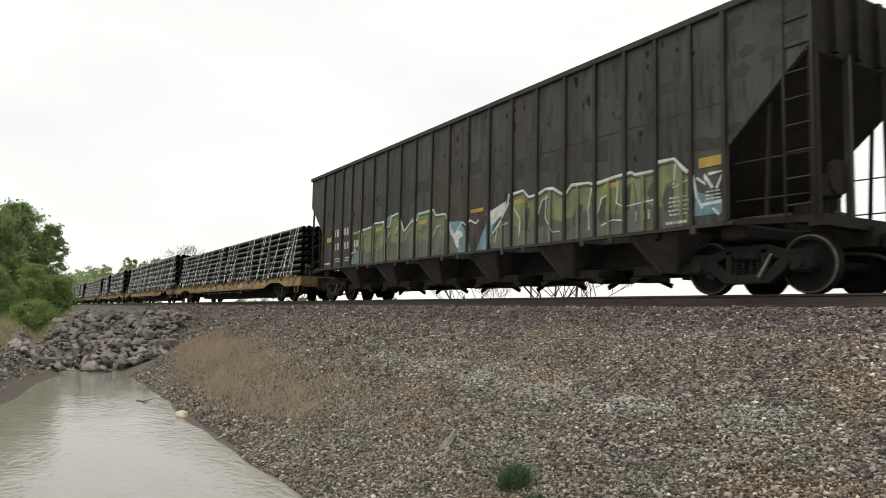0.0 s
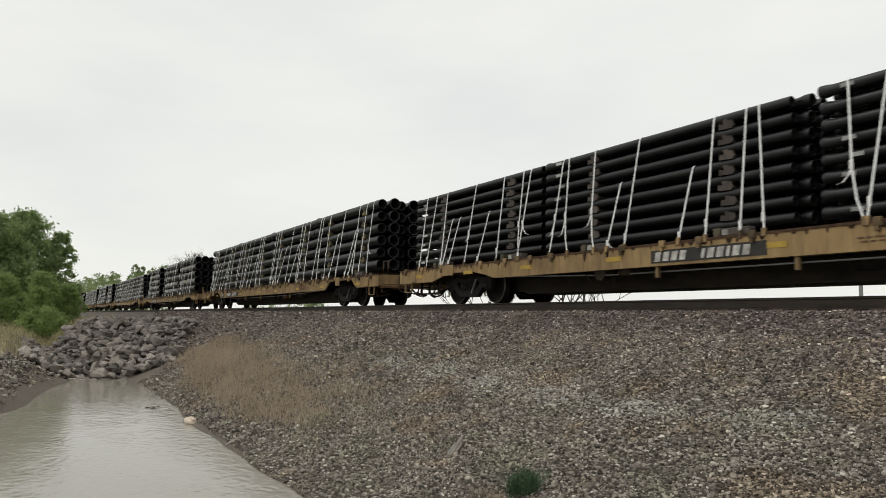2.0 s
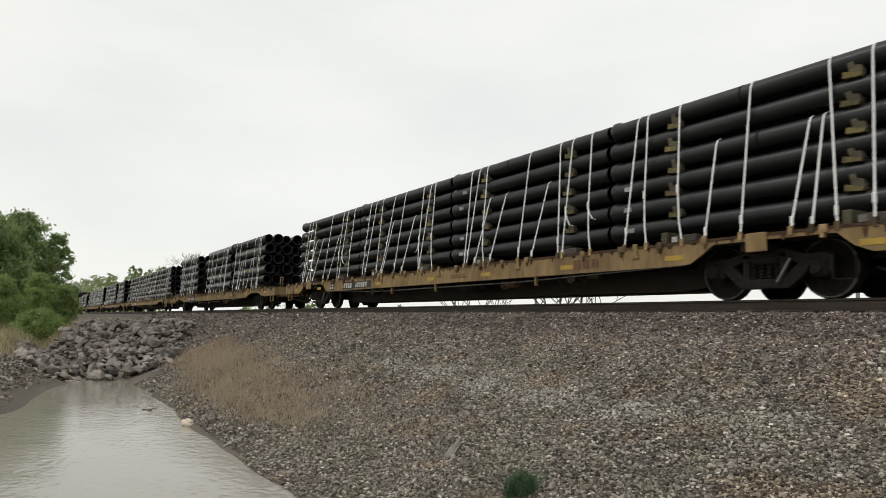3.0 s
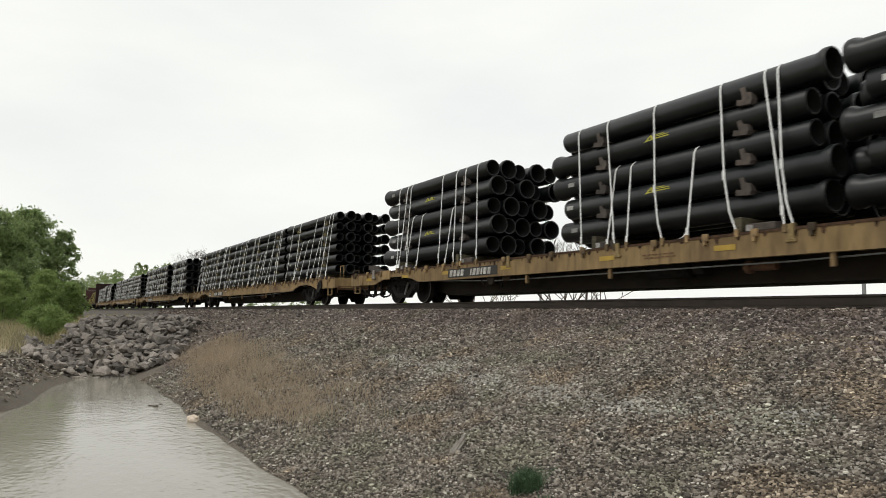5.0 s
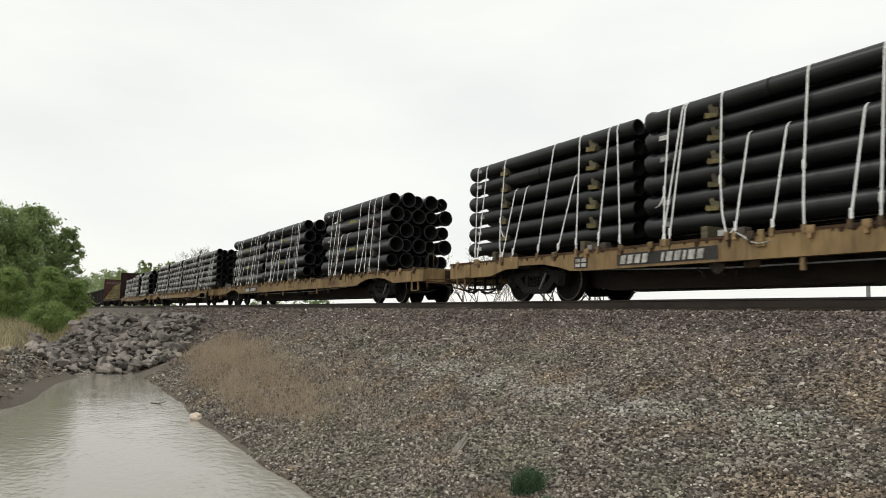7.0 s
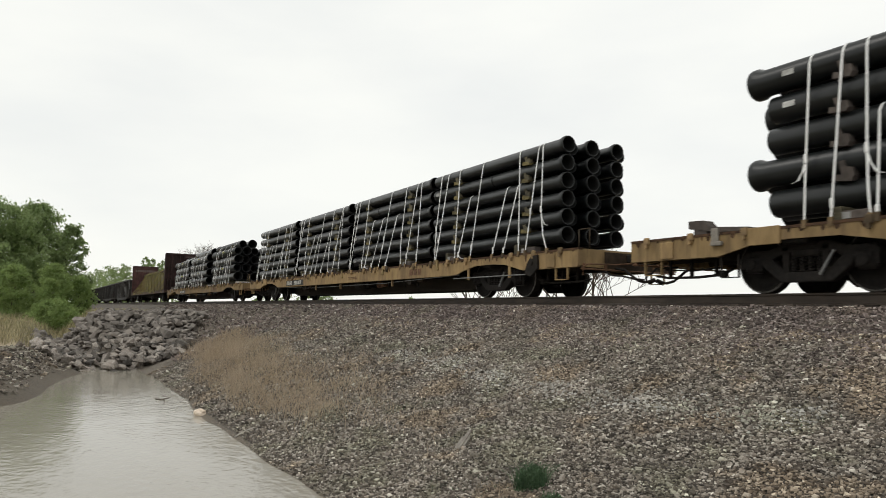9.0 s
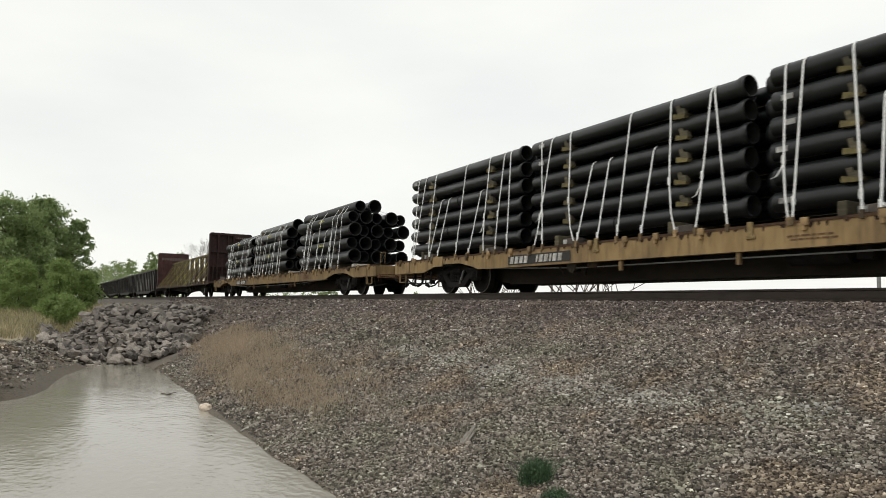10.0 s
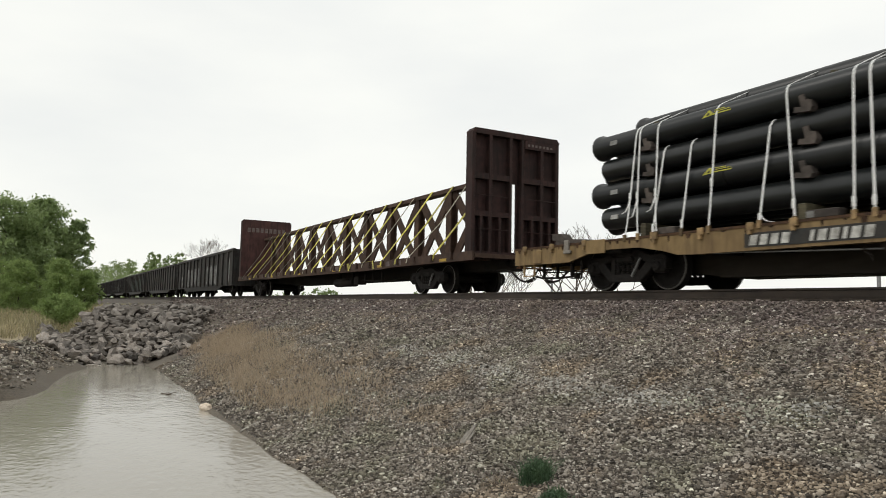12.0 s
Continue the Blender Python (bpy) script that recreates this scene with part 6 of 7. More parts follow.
def build_gondola(gear):
    L = 20.4
    car = thing("gondola_car", "long black high-sided gondola car with dull side posts", "gondola car", "gondola cars at the train's tail")
    for s in (-1, 1):
        bm = bmesh.new()
        box(bm, -L, 0, s * 1.46 - 0.02, s * 1.46 + 0.02, 0.62, 2.74)
        part("side_sheet", bm, M_GONDOLA, car)
        bm = bmesh.new()
        prism(bm, [(-L + 2.8, 0.66), (-L + 4.4, 0.36), (-4.4, 0.36), (-2.8, 0.66)], min(s * 1.47, s * 1.50), max(s * 1.47, s * 1.50))
        part("belly_sill", tidy(bm), M_GONDOLA, car)
        bm = bmesh.new()
        box(bm, -L - 0.02, 0.02, min(s * 1.42, s * 1.58), max(s * 1.42, s * 1.58), 2.70, 2.84)
        part("top_chord", bm, M_GONDOLA, car)
        for i in range(15):
            x = -0.08 - i * (L - 0.16) / 14
            bm = bmesh.new()
            box(bm, x - 0.07, x + 0.07, min(s * 1.485, s * 1.575), max(s * 1.485, s * 1.575), 0.66, 2.70)
            part("side_post", bm, M_GONDOLA, car)
    for x in (-0.03, -L + 0.03):
        bm = bmesh.new()
        box(bm, x - 0.03, x + 0.03, -1.44, 1.44, 0.6, 2.80)
        part("end_wall", bm, M_GONDOLA, car)
    bm = bmesh.new()
    box(bm, -L + 0.05, -0.05, -1.42, 1.42, 0.9, 1.0)
    box(bm, -L + 0.05, -0.05, -0.35, 0.35, 0.55, 0.9)
    part("floor", bm, M_UNDER, car)
    for x in (-2.2, -L + 2.2):
        add_truck(car, gear, x)
    for x, turn in ((0.0, 0), (-L, 180)):
        placed("coupler", bpy.data.meshes["coupler"], M_TRUCK, car, at=pose(x, 0, 0, 0, 0, turn) @ pose(0.2, 0, 0))
    return car


def spray(car, spans, mat, seed):
    """Blocky sprayed shapes on a gondola's near side, between the posts: (x0, x1, z0, z1) each."""
    rnd = random.Random(seed)
    for x0, x1, z0, z1 in spans:
        bm = bmesh.new()
        x = x0
        while x < x1:
            w = min(rnd.uniform(0.25, 0.6), x1 - x + 0.05)
            a, b, k = rnd.uniform(0, 0.25) * (z1 - z0), rnd.uniform(0, 0.25) * (z1 - z0), rnd.uniform(0.3, 0.7)
            prism(bm, [(x, z0 + a), (x + w * 0.5, z0), (x + w * 0.92, z0 + a * 0.5), (x + w * 0.86, z0 + (z1 - z0) * k), (x + w * 0.95, z1 - b), (x + w * 0.4, z1), (x + 0.03, z1 - b * 0.6)], -1.4845, -1.4825)
            x += w
        part("spray_patch", tidy(bm), mat, car, "faded sprayed lettering shapes")


# ---- plants, rocks and debris ----
def leaf_cloud(centres, radii, per, size, rng, squash=0.8):
    """Small leaf quads scattered through clumps; returns vertices and faces."""
    vs = []
    for c, r in zip(centres, radii):
        d = rng.normal(size=(per, 3))
        d /= np.linalg.norm(d, axis=1)[:, None]
        p = np.asarray(c) + d * (r * np.abs(rng.normal(0.55, 0.5, (per, 1)))) * (1, 1, squash)
        u = rng.normal(size=(per, 3))
        u /= np.linalg.norm(u, axis=1)[:, None]
        w = np.cross(u, rng.normal(size=(per, 3)))
        w /= np.linalg.norm(w, axis=1)[:, None] + 1e-9
        s = size * rng.uniform(0.6, 1.35, (per, 1))
        vs.append(np.stack([p - u * s, p + w * s * 0.45, p + u * s, p - w * s * 0.45], 1))
    v = np.concatenate(vs).reshape(-1, 3)
    return v, np.arange(len(v)).reshape(-1, 4)


def tree(name, label, at, height, spread, seed, leaf, clumps=60, per=110, leaf_size=0.16, low=0.15, trunk_r=0.16):
    rng, rnd = np.random.default_rng(seed), random.Random(seed)
    t = thing(name, label, "tree", at=pose(*at))
    bm = bmesh.new()
    tips = []
    p, r = Vector((0, 0, -0.2)), trunk_r
    steps = 6
    for i in range(steps):
        q = p + Vector((rnd.uniform(-0.12, 0.12) * height / 8, rnd.uniform(-0.12, 0.12) * height / 8, height * 0.72 / steps))
        rod(bm, p, q, r, 9, 0, r * 0.82, caps=False)
        if i:
            for k in range(3):
                a = rnd.uniform(0, 6.28)
                far = spread * rnd.uniform(0.5, 0.95) * (1 - 0.45 * i / steps)
                e = q + Vector((math.cos(a) * far, math.sin(a) * far, height * rnd.uniform(0.04, 0.2)))
                m = (q + e) / 2 + Vector((0, 0, -0.05 * far))
                rod(bm, q, m, r * 0.45, 6, 0, r * 0.3, caps=False)
                rod(bm, m, e, r * 0.3, 6, 0, r * 0.08, caps=False)
                tips += [e, m]
        p, r = q, r * 0.82
    part("trunk", bm, M_BARK, t)
    cs, rs = [], []
    for i in range(clumps):
        z = low + (1 - low) * rng.uniform(0, 1) ** 0.85
        wide = spread * math.sin(math.pi * min(1, 0.16 + 0.80 * z)) ** 0.7 * (0.62 + 0.55 * rng.uniform())
        a, f = rng.uniform(0, 2 * math.pi), rng.uniform(0.35, 1.0) ** 0.5
        cs.append((math.cos(a) * wide * f, math.sin(a) * wide * f, z * height * 0.96))
        rs.append(spread * rng.uniform(0.11, 0.22))
    for e in tips:
        cs.append(tuple(e))
        rs.append(spread * rng.uniform(0.12, 0.22))
    v, f = leaf_cloud(cs, rs, per, leaf_size, rng)
    placed("crown", raw_mesh("crown", v, f, leaf), leaf, t)
    return t


def bare_shrub(label, at, height, spread, stems, seed, thick=0.03, fork=0.0):
    """Leafless stems that fork again and again, from the ground or from a short trunk."""
    rnd = random.Random(seed)
    t = thing("bare_shrub", label, "shrub", at=pose(*at))
    bm = bmesh.new()

    def grow(p, d, length, r, depth):
        q = p + d * length
        rod(bm, p, q, r, 5, 0, r * 0.7, caps=False)
        if depth:
            for k in range(rnd.choice((2, 3)) if depth > 1 else 3):
                e = (d + Vector((rnd.uniform(-0.8, 0.8), rnd.uniform(-0.8, 0.8), rnd.uniform(-0.2, 0.4)))).normalized()
                grow(q, e, length * rnd.uniform(0.5, 0.82), r * 0.66, depth - 1)

    for i in range(stems):
        a = rnd.uniform(0, 6.28)
        out = spread * rnd.uniform(0.3, 1.0) if fork else spread
        d = Vector((math.cos(a) * out, math.sin(a) * out, 1)).normalized()
        foot = Vector((rnd.uniform(-0.25, 0.25), rnd.uniform(-0.25, 0.25), fork - 0.1))
        if fork:
            rod(bm, Vector((foot.x * 0.6, foot.y * 0.6, -0.1)), foot, thick * 1.5, 7, 0, thick * 1.1, caps=False)
        grow(foot, d, height * 0.31, thick * rnd.uniform(0.7, 1.1), 5)
    part("branchwork", bm, M_TWIG, t)
    return t


def blades(name, label, mat, pts, height, width, lean, seed, category="grass"):
    """Thin upright blades at the given points: ONE sheet of stuff."""
    rng = np.random.default_rng(seed)
    n = len(pts)
    z = ground_z(pts[:, 0], pts[:, 1])
    base = np.c_[pts, z - 0.02]
    a = rng.uniform(0, 2 * np.pi, n)
    h = height * rng.uniform(0.4, 1.15, n)
    off = np.c_[np.cos(a), np.sin(a), np.zeros(n)] * (width * rng.uniform(0.6, 1.4, n))[:, None]
    b = rng.uniform(0, 2 * np.pi, n)
    tilt = lean * rng.uniform(0.1, 1.0, n) * h
    mid = base + np.c_[np.cos(b) * tilt * 0.35, np.sin(b) * tilt * 0.35, h * 0.6]
    tip = base + np.c_[np.cos(b) * tilt, np.sin(b) * tilt, h]
    v = np.stack([base - off, base + off, mid + off * 0.7, mid - off * 0.7, tip], 1).reshape(-1, 3)
    i = np.arange(n)[:, None] * 5
    f = np.concatenate([i + [[0, 1, 2]], i + [[0, 2, 3]], i + [[3, 2, 4]]]).reshape(-1, 3)
    return tagged(new(name, raw_mesh(name, v, f, mat)), label, category, kind="stuff")


def scatter_patch(n, centre, size, turn, rng, ragged=0.35):
    """Points inside a ragged ellipse on the plan."""
    a, r = rng.uniform(0, 2 * np.pi, n), np.sqrt(rng.uniform(0, 1, n))
    r = r * (1 + ragged * (np.sin(3 * a + 1) * 0.5 + np.sin(7 * a) * 0.3 + rng.normal(0, 0.25, n)))
    p = np.c_[np.cos(a) * r * size[0], np.sin(a) * r * size[1]]
    c, s = math.cos(turn), math.sin(turn)
    return p @ np.array([[c, s], [-s, c]]) + np.asarray(centre)


def stone_shapes(rng, count, corners):
    """A few angular stones, broken unevenly, open where they sink into the bed."""
    a, b = np.arange(corners) * 2 * np.pi / corners, np.arange(4) * np.pi / 2 + 0.6
    v = np.concatenate([np.c_[np.cos(a) * 0.8, np.sin(a) * 0.8, np.full(corners, 0.6)], np.c_[np.cos(b), np.sin(b), np.full(4, -0.5)]]) * 1.1
    if corners == 4:
        f = [(0, 1, 2), (0, 2, 3)] + [q for k in range(4) for q in ((k, 4 + k, (k + 1) % 4), ((k + 1) % 4, 4 + k, 4 + (k + 1) % 4))]
    else:
        f = [(0, 1, 2), (0, 3, 4), (0, 4, 1), (1, 4, 5), (1, 5, 2), (2, 5, 6), (2, 6, 0), (0, 6, 3)]
    return [(v + rng.uniform(-0.34, 0.34, v.shape)) * rng.uniform(0.66, 1.3, 3) for _ in range(count)], np.array(f)


def stones(name, label, pts, radius, mat, seed, lift=0.25, corners=3):
    """Loose stones as one joined sheet."""
    rng = np.random.default_rng(seed)
    shapes, faces = stone_shapes(rng, 40, corners)
    shapes = np.stack(shapes)
    n = len(pts)
    s = shapes[rng.integers(0, 40, n)]
    turn = rng.uniform(0, np.pi, n)
    q = np.c_[np.cos(turn), rng.normal(0, 0.13, (n, 2)), np.sin(turn)]
    q /= np.linalg.norm(q, axis=1)[:, None]
    w, x, y, z = q.T
    rot = np.stack([1 - 2 * (y * y + z * z), 2 * (x * y - z * w), 2 * (x * z + y * w), 2 * (x * y + z * w), 1 - 2 * (x * x + z * z), 2 * (y * z - x * w),
                    2 * (x * z - y * w), 2 * (y * z + x * w), 1 - 2 * (x * x + y * y)], -1).reshape(n, 3, 3)
    rad = radius * np.exp(rng.normal(0, 0.32, n)).clip(0.5, 2.1)
    v = np.einsum("nij,nkj->nki", rot, s) * rad[:, None, None]
    v[..., 2] *= 0.78
    v += np.c_[pts, ground_z(pts[:, 0], pts[:, 1]) + rad * (lift + rng.uniform(-0.5, 0.5, n))][:, None, :]
    f = (faces[None] + (np.arange(n) * s.shape[1])[:, None, None]).reshape(-1, 3)
    return tagged(new(name, raw_mesh(name, v.reshape(-1, 3), f, mat)), label, "gravel", kind="stuff")


def jitter_grid(x0, x1, y0, y1, step, rng):
    gx, gy = np.meshgrid(np.arange(x0, x1, step), np.arange(y0, y1, step))
    p = np.c_[gx.ravel(), gy.ravel()]
    return p + rng.uniform(-0.55, 0.55, p.shape) * step


def boulder_mesh(seed):
    """A sharp-edged block of quarry rock."""
    rng = np.random.default_rng(seed)
    bm = bmesh.new()
    size = (rng.uniform(0.95, 1.45), rng.uniform(0.8, 1.1), rng.uniform(0.5, 0.8))
    for _ in range(15):
        d = rng.uniform(-1, 1, 3)
        d = d / np.abs(d).max() * rng.uniform(0.78, 1.0)
        d = d * np.where(np.abs(d).sum() > 2.2, 0.85, 1.0)
        bm.verts.new(Vector(d * size))
    hull = bmesh.ops.convex_hull(bm, input=bm.verts)
    bmesh.ops.delete(bm, geom=[g for g in hull["geom_interior"] if isinstance(g, bmesh.types.BMVert)], context="VERTS")
    bmesh.ops.recalc_face_normals(bm, faces=bm.faces)
    return bm


def build_riprap():
    rng = np.random.default_rng(17)
    kinds = [boulder_mesh(100 + i) for i in range(16)]
    meshes = [mesh_of("boulder", b.copy(), M_BOULDER) for b in kinds]
    spots = []
    tries = 0
    while len(spots) < 1150 and tries < 26000:
        tries += 1
        x, y = rng.uniform(-36.0, -25.6), rng.uniform(0.0, 8.0)
        if y > 4.35 + (-25.6 - x) * 0.28 or (x < -33.0 and y < 1.6):
            continue
        r = rng.uniform(0.10, 0.21) if rng.uniform() > 0.16 else rng.uniform(0.21, 0.31)
        if all((x - a) ** 2 + (y - b) ** 2 > (0.60 * (r + c)) ** 2 for a, b, c in spots):
            spots.append((x, y, r))
    spots.sort(key=lambda q: -q[0])
    rest = bmesh.new()
    for k, (x, y, r) in enumerate(spots):
        z = float(ground_z(x, y))
        kind = int(rng.integers(0, 16))
        m = pose(x, y, z + r * 0.30 + rng.uniform(0, 0.24), rng.uniform(-38, 38), rng.uniform(-38, 38), rng.uniform(0, 360)) @ Matrix.Diagonal((r * 0.95, r * 0.95, r * 0.95, 1))
        if k < 300:
            ob = new("boulder", meshes[kind])
            ob.matrix_basis = m
            tagged(ob, "angular grey-brown quarry boulder in a riprap heap", "boulder", "riprap boulders beyond the pond")
        else:
            lot = meshes[kind].copy()
            lot.transform(m)
            rest.from_mesh(lot)
            bpy.data.meshes.remove(lot)
    for b in kinds:
        b.free()
    tagged(part("riprap_rocks", rest, M_BOULDER, None), "heap of angular grey-brown quarry rocks", "rock heap", kind="stuff")


def build_plants():
    specs = [((-52, -2.4, -1.7), 7.7, 2.9, 1, 170), ((-54, -0.35, -1.7), 8.1, 2.15, 2, 160), ((-57, -6.2, -1.8), 7.5, 3.3, 3, 110), ((-55, 1.7, -1.8), 7.0, 1.45, 4, 90), ((-62, -1.6, -1.8), 7.7, 3.1, 5, 100)]
    for at, h, s, seed, clumps in specs:
        tree("broadleaf_tree", "full dull-green broadleaf tree at the edge of a dry field", at, h, s, seed, M_LEAF, clumps * 2, 66, 0.104, 0.0)
    for at, h, s, seed in (((-43.5, 0.6, -1.9), 3.7, 1.25, 11), ((-44.5, 1.9, -1.8), 3.0, 0.95, 16), ((-44, -1.2, -1.9), 3.5, 1.3, 12), ((-46, -3.0, -1.9), 4.2, 1.6, 14), ((-41.5, 0.7, -1.95), 1.7, 1.5, 17)):
        tree("willow_shrub", "fresh light-green willow shrub in front of darker trees", at, h, s, seed, M_LEAF2, 170, 66, 0.064, 0.0, 0.05)
    # trees beyond the track
    for i, (x, y, h, s) in enumerate(((-185, 22, 13.4, 2.0), (-172, 21.5, 12.2, 1.9), (-160, 22.5, 11.2, 2.4), (-200, 25, 12.5, 2.4), (-150, 23, 11.2, 2.2), (-235, 22, 14.0, 3.4), (-248, 24, 14.4, 3.2),
                                      (-290, 22, 16.4, 4.0), (-310, 24, 16.0, 4.0), (-345, 22, 17.5, 4.2), (-380, 24, 18.5, 4.5), (-430, 23, 19.5, 5.0), (-490, 24, 21, 6.0), (-262, 25, 14.6, 3.6), (-275, 23, 15.4, 3.6), (-220, 25, 12.6, 2.6), (-328, 26, 16.6, 4.4), (-362, 25, 17.6, 4.6), (-402, 26, 18.6, 5.0), (-455, 27, 20.0, 5.6))):
        tree("distant_tree", "distant green tree behind the railway", (x, y, -3.2), h + 1.6, s, 40 + i, M_LEAF, 90, 24, 0.22, 0.1)
    for x, h, s, seed in ((-54.5, 3.9, 1.3, 71), (-57.5, 4.1, 1.5, 72), (-61, 3.7, 1.5, 75), (-65, 4.0, 1.6, 74), (-69, 3.6, 1.5, 76), (-73.5, 4.0, 1.6, 77), (-39.5, 3.5, 0.8, 73)):
        tree("low_shrub", "low dull-green shrub behind the railway", (x, 20, -3.0), h, s, seed, M_LEAF, 34, 34, 0.085, 0.2, 0.04)
    bare_shrub("tall leafless tree behind the railway", (-126, 24, -3.2), 7.4, 0.85, 9, 61, 0.065, 7.4)
    bare_shrub("leafless brown brush behind the track", (-28.6, 18.0, -2.9), 4.6, 0.9, 7, 62, 0.03, 1.9)
    bare_shrub("leafless brown brush behind the track", (-27.4, 18.6, -2.9), 3.6, 1.0, 5, 65, 0.024, 2.0)
    bare_shrub("taller leafless brown brush behind the track", (-22.0, 18.0, -2.9), 4.3, 0.75, 8, 63, 0.040, 2.1)
    bare_shrub("leafless brown brush behind the track", (-20.9, 18.8, -2.9), 3.6, 1.0, 5, 64, 0.028, 2.1)
    rng = np.random.default_rng(5)
    bl = np.concatenate([scatter_patch(6500, (-18.2, 4.7), (6.0, 1.3), radians(-8), rng), scatter_patch(3000, (-24.2, 5.3), (3.2, 1.1), radians(-10), rng),
                         scatter_patch(2600, (-13.0, 4.7), (3.0, 1.1), radians(-8), rng, 0.7)])
    tall = np.concatenate([scatter_patch(2600, (-18.6, 4.6), (5.2, 0.9), radians(-8), rng, 0.6), scatter_patch(1600, (-24.0, 5.2), (2.6, 0.8), radians(-10), rng, 0.6)])
    bl, tall = [q[ground_z(q[:, 0], q[:, 1]) > WATER + 0.16] for q in (bl, tall)]
    blades("dry_grass_patch", "dry straw-coloured grass on the gravel slope", M_STRAW, bl, 0.24, 0.0032, 1.4, 6)
    blades("tall_dry_grass", "taller wispy dry grass on the gravel slope", M_STRAW, tall, 0.46, 0.0032, 1.1, 16)
    fl = np.c_[rng.uniform(-46, -24.5, 12000), rng.uniform(-9, 0.2, 12000)]
    fl = np.concatenate([fl, np.c_[rng.uniform(-46, -35.2, 4000), rng.uniform(0.2, 5.0, 4000)]])
    fl = fl[(ground_z(fl[:, 0], fl[:, 1]) > WATER + 0.25) & ((fl[:, 0] < -26.5) | (fl[:, 1] < -4))]
    blades("dry_field_grass", "dull dry grass covering the field", M_FIELDGRASS, fl, 0.40, 0.010, 0.9, 7)
    for n, c, s, h, seed in ((150, (-5.69, 4.20), (0.15, 0.12), 0.17, 8), (90, (-5.16, 4.02), (0.15, 0.08), 0.06, 9)):
        pts = scatter_patch(n, c, s, 0, rng)
        up = rng.uniform(0.02, 1, n) * h * np.clip(1.15 - np.hypot(pts[:, 0] - c[0], pts[:, 1] - c[1]) / s[0] * 0.6, 0.3, 1)
        v, f = leaf_cloud(np.c_[pts, ground_z(pts[:, 0], pts[:, 1]) + up], np.full(n, 0.05), 14, 0.0125, rng, 0.9)
        tagged(new("weed_tuft", raw_mesh("weed_tuft", v, f, M_WEED)), "dense green weed tuft growing in gravel", "weed", kind="stuff")
        blades("weed_stems", "thin stems of a green weed tuft", M_WEED, scatter_patch(620, c, (0.16, 0.12), 0, rng), h * 1.3, 0.0035, 1.3, seed + 30, "weed")
    blades("dry_tuft", "small dry grass tuft in the gravel", M_STRAW, scatter_patch(260, (-5.95, 4.0), (0.28, 0.14), 0.4, rng), 0.07, 0.003, 1.6, 23)
    sp = np.concatenate([scatter_patch(60, c, (0.6, 0.25), 0.2, rng, 0.6) for c in ((-5.5, 7.2), (-8.8, 7.0), (-4.2, 6.4), (-9.6, 5.1), (-6.4, 3.9), (-11.8, 6.8))])
    blades("sparse_weeds", "tiny green weeds sprouting between stones", M_WEED, sp, 0.06, 0.006, 1.2, 19, "weed")


def build_debris():
    bm = bmesh.new()
    bmesh.ops.create_icosphere(bm, subdivisions=2, radius=0.5, matrix=Matrix.Diagonal((0.30, 0.22, 0.16, 1)))
    box(bm, -0.05, 0.12, -0.05, 0.05, 0.03, 0.09, 0, 0.02)
    ob = part("foam_float", bm, M_FLOAT, None, at=pose(-14.7, 2.88, WATER + 0.04, 0, 12, 30))
    tagged(ob, "pale orange foam lump floating at the shore", "litter")
    bm = bmesh.new()
    pts = [(-11.93, 2.90, -2.50), (-12.0, 3.1, -2.42), (-12.05, 3.35, -2.36), (-12.1, 3.42, -2.38)]
    for a, b in zip(pts, pts[1:]):
        rod(bm, a, b, 0.014, 7)
    tagged(part("stick", bm, M_DRIFT, None), "bleached stick lying on the muddy shore", "stick")
    bm = bmesh.new()
    for dx, dz, ln, lean in ((0, 0, 0.26, 6), (0.035, 0.01, 0.2, -4), (-0.035, 0.012, 0.17, 14), (0.01, 0.022, 0.12, 2)):
        prism(bm, [(dx - 0.02, -0.04), (dx + 0.018, -0.05), (dx + 0.02 + lean * 0.001, ln * 0.7), (dx + lean * 0.003, ln), (dx - 0.016, ln * 0.8)], dz - 0.008, dz + 0.012)
    tagged(part("wood_splinter", bm, M_GREYWOOD, None, at=pose(-7.28, 4.36, float(ground_z(-7.28, 4.36)) + 0.035, -48, 6, 25)), "grey splintered piece of tie wood in the gravel", "wood scrap")
    bm = bmesh.new()
    for a, b in (((-17.6, 2.45, WATER + 0.01), (-17.2, 2.6, WATER + 0.015)), ((-17.4, 2.52, WATER), (-17.45, 2.75, WATER + 0.04))):
        rod(bm, a, b, 0.01, 6)
    tagged(part("twig", bm, M_TWIG, None), "dark twig floating in the pond", "twig")
    for y, x, h in ((19.0, -10.87, 4.4), (19.0, -24.7, 3.9)):
        bm = bmesh.new()
        rod(bm, (0, 0, 0), (0, 0, h), 0.05, 10)
        rod(bm, (0, 0, h), (0, 0, h + 0.04), 0.065, 10)
        tagged(part("marker_post", bm, M_POST, None, at=pose(x, y, -3.0)), "slim grey steel post behind the track", "post")


# ---- build everything ----
build_ground()
build_water()
build_track()
GEAR33 = Gear(0.42, 0.88)
GEAR36 = Gear(0.46, 0.92)
TRAIN = []           # (thing, place of its origin along the train at the start)

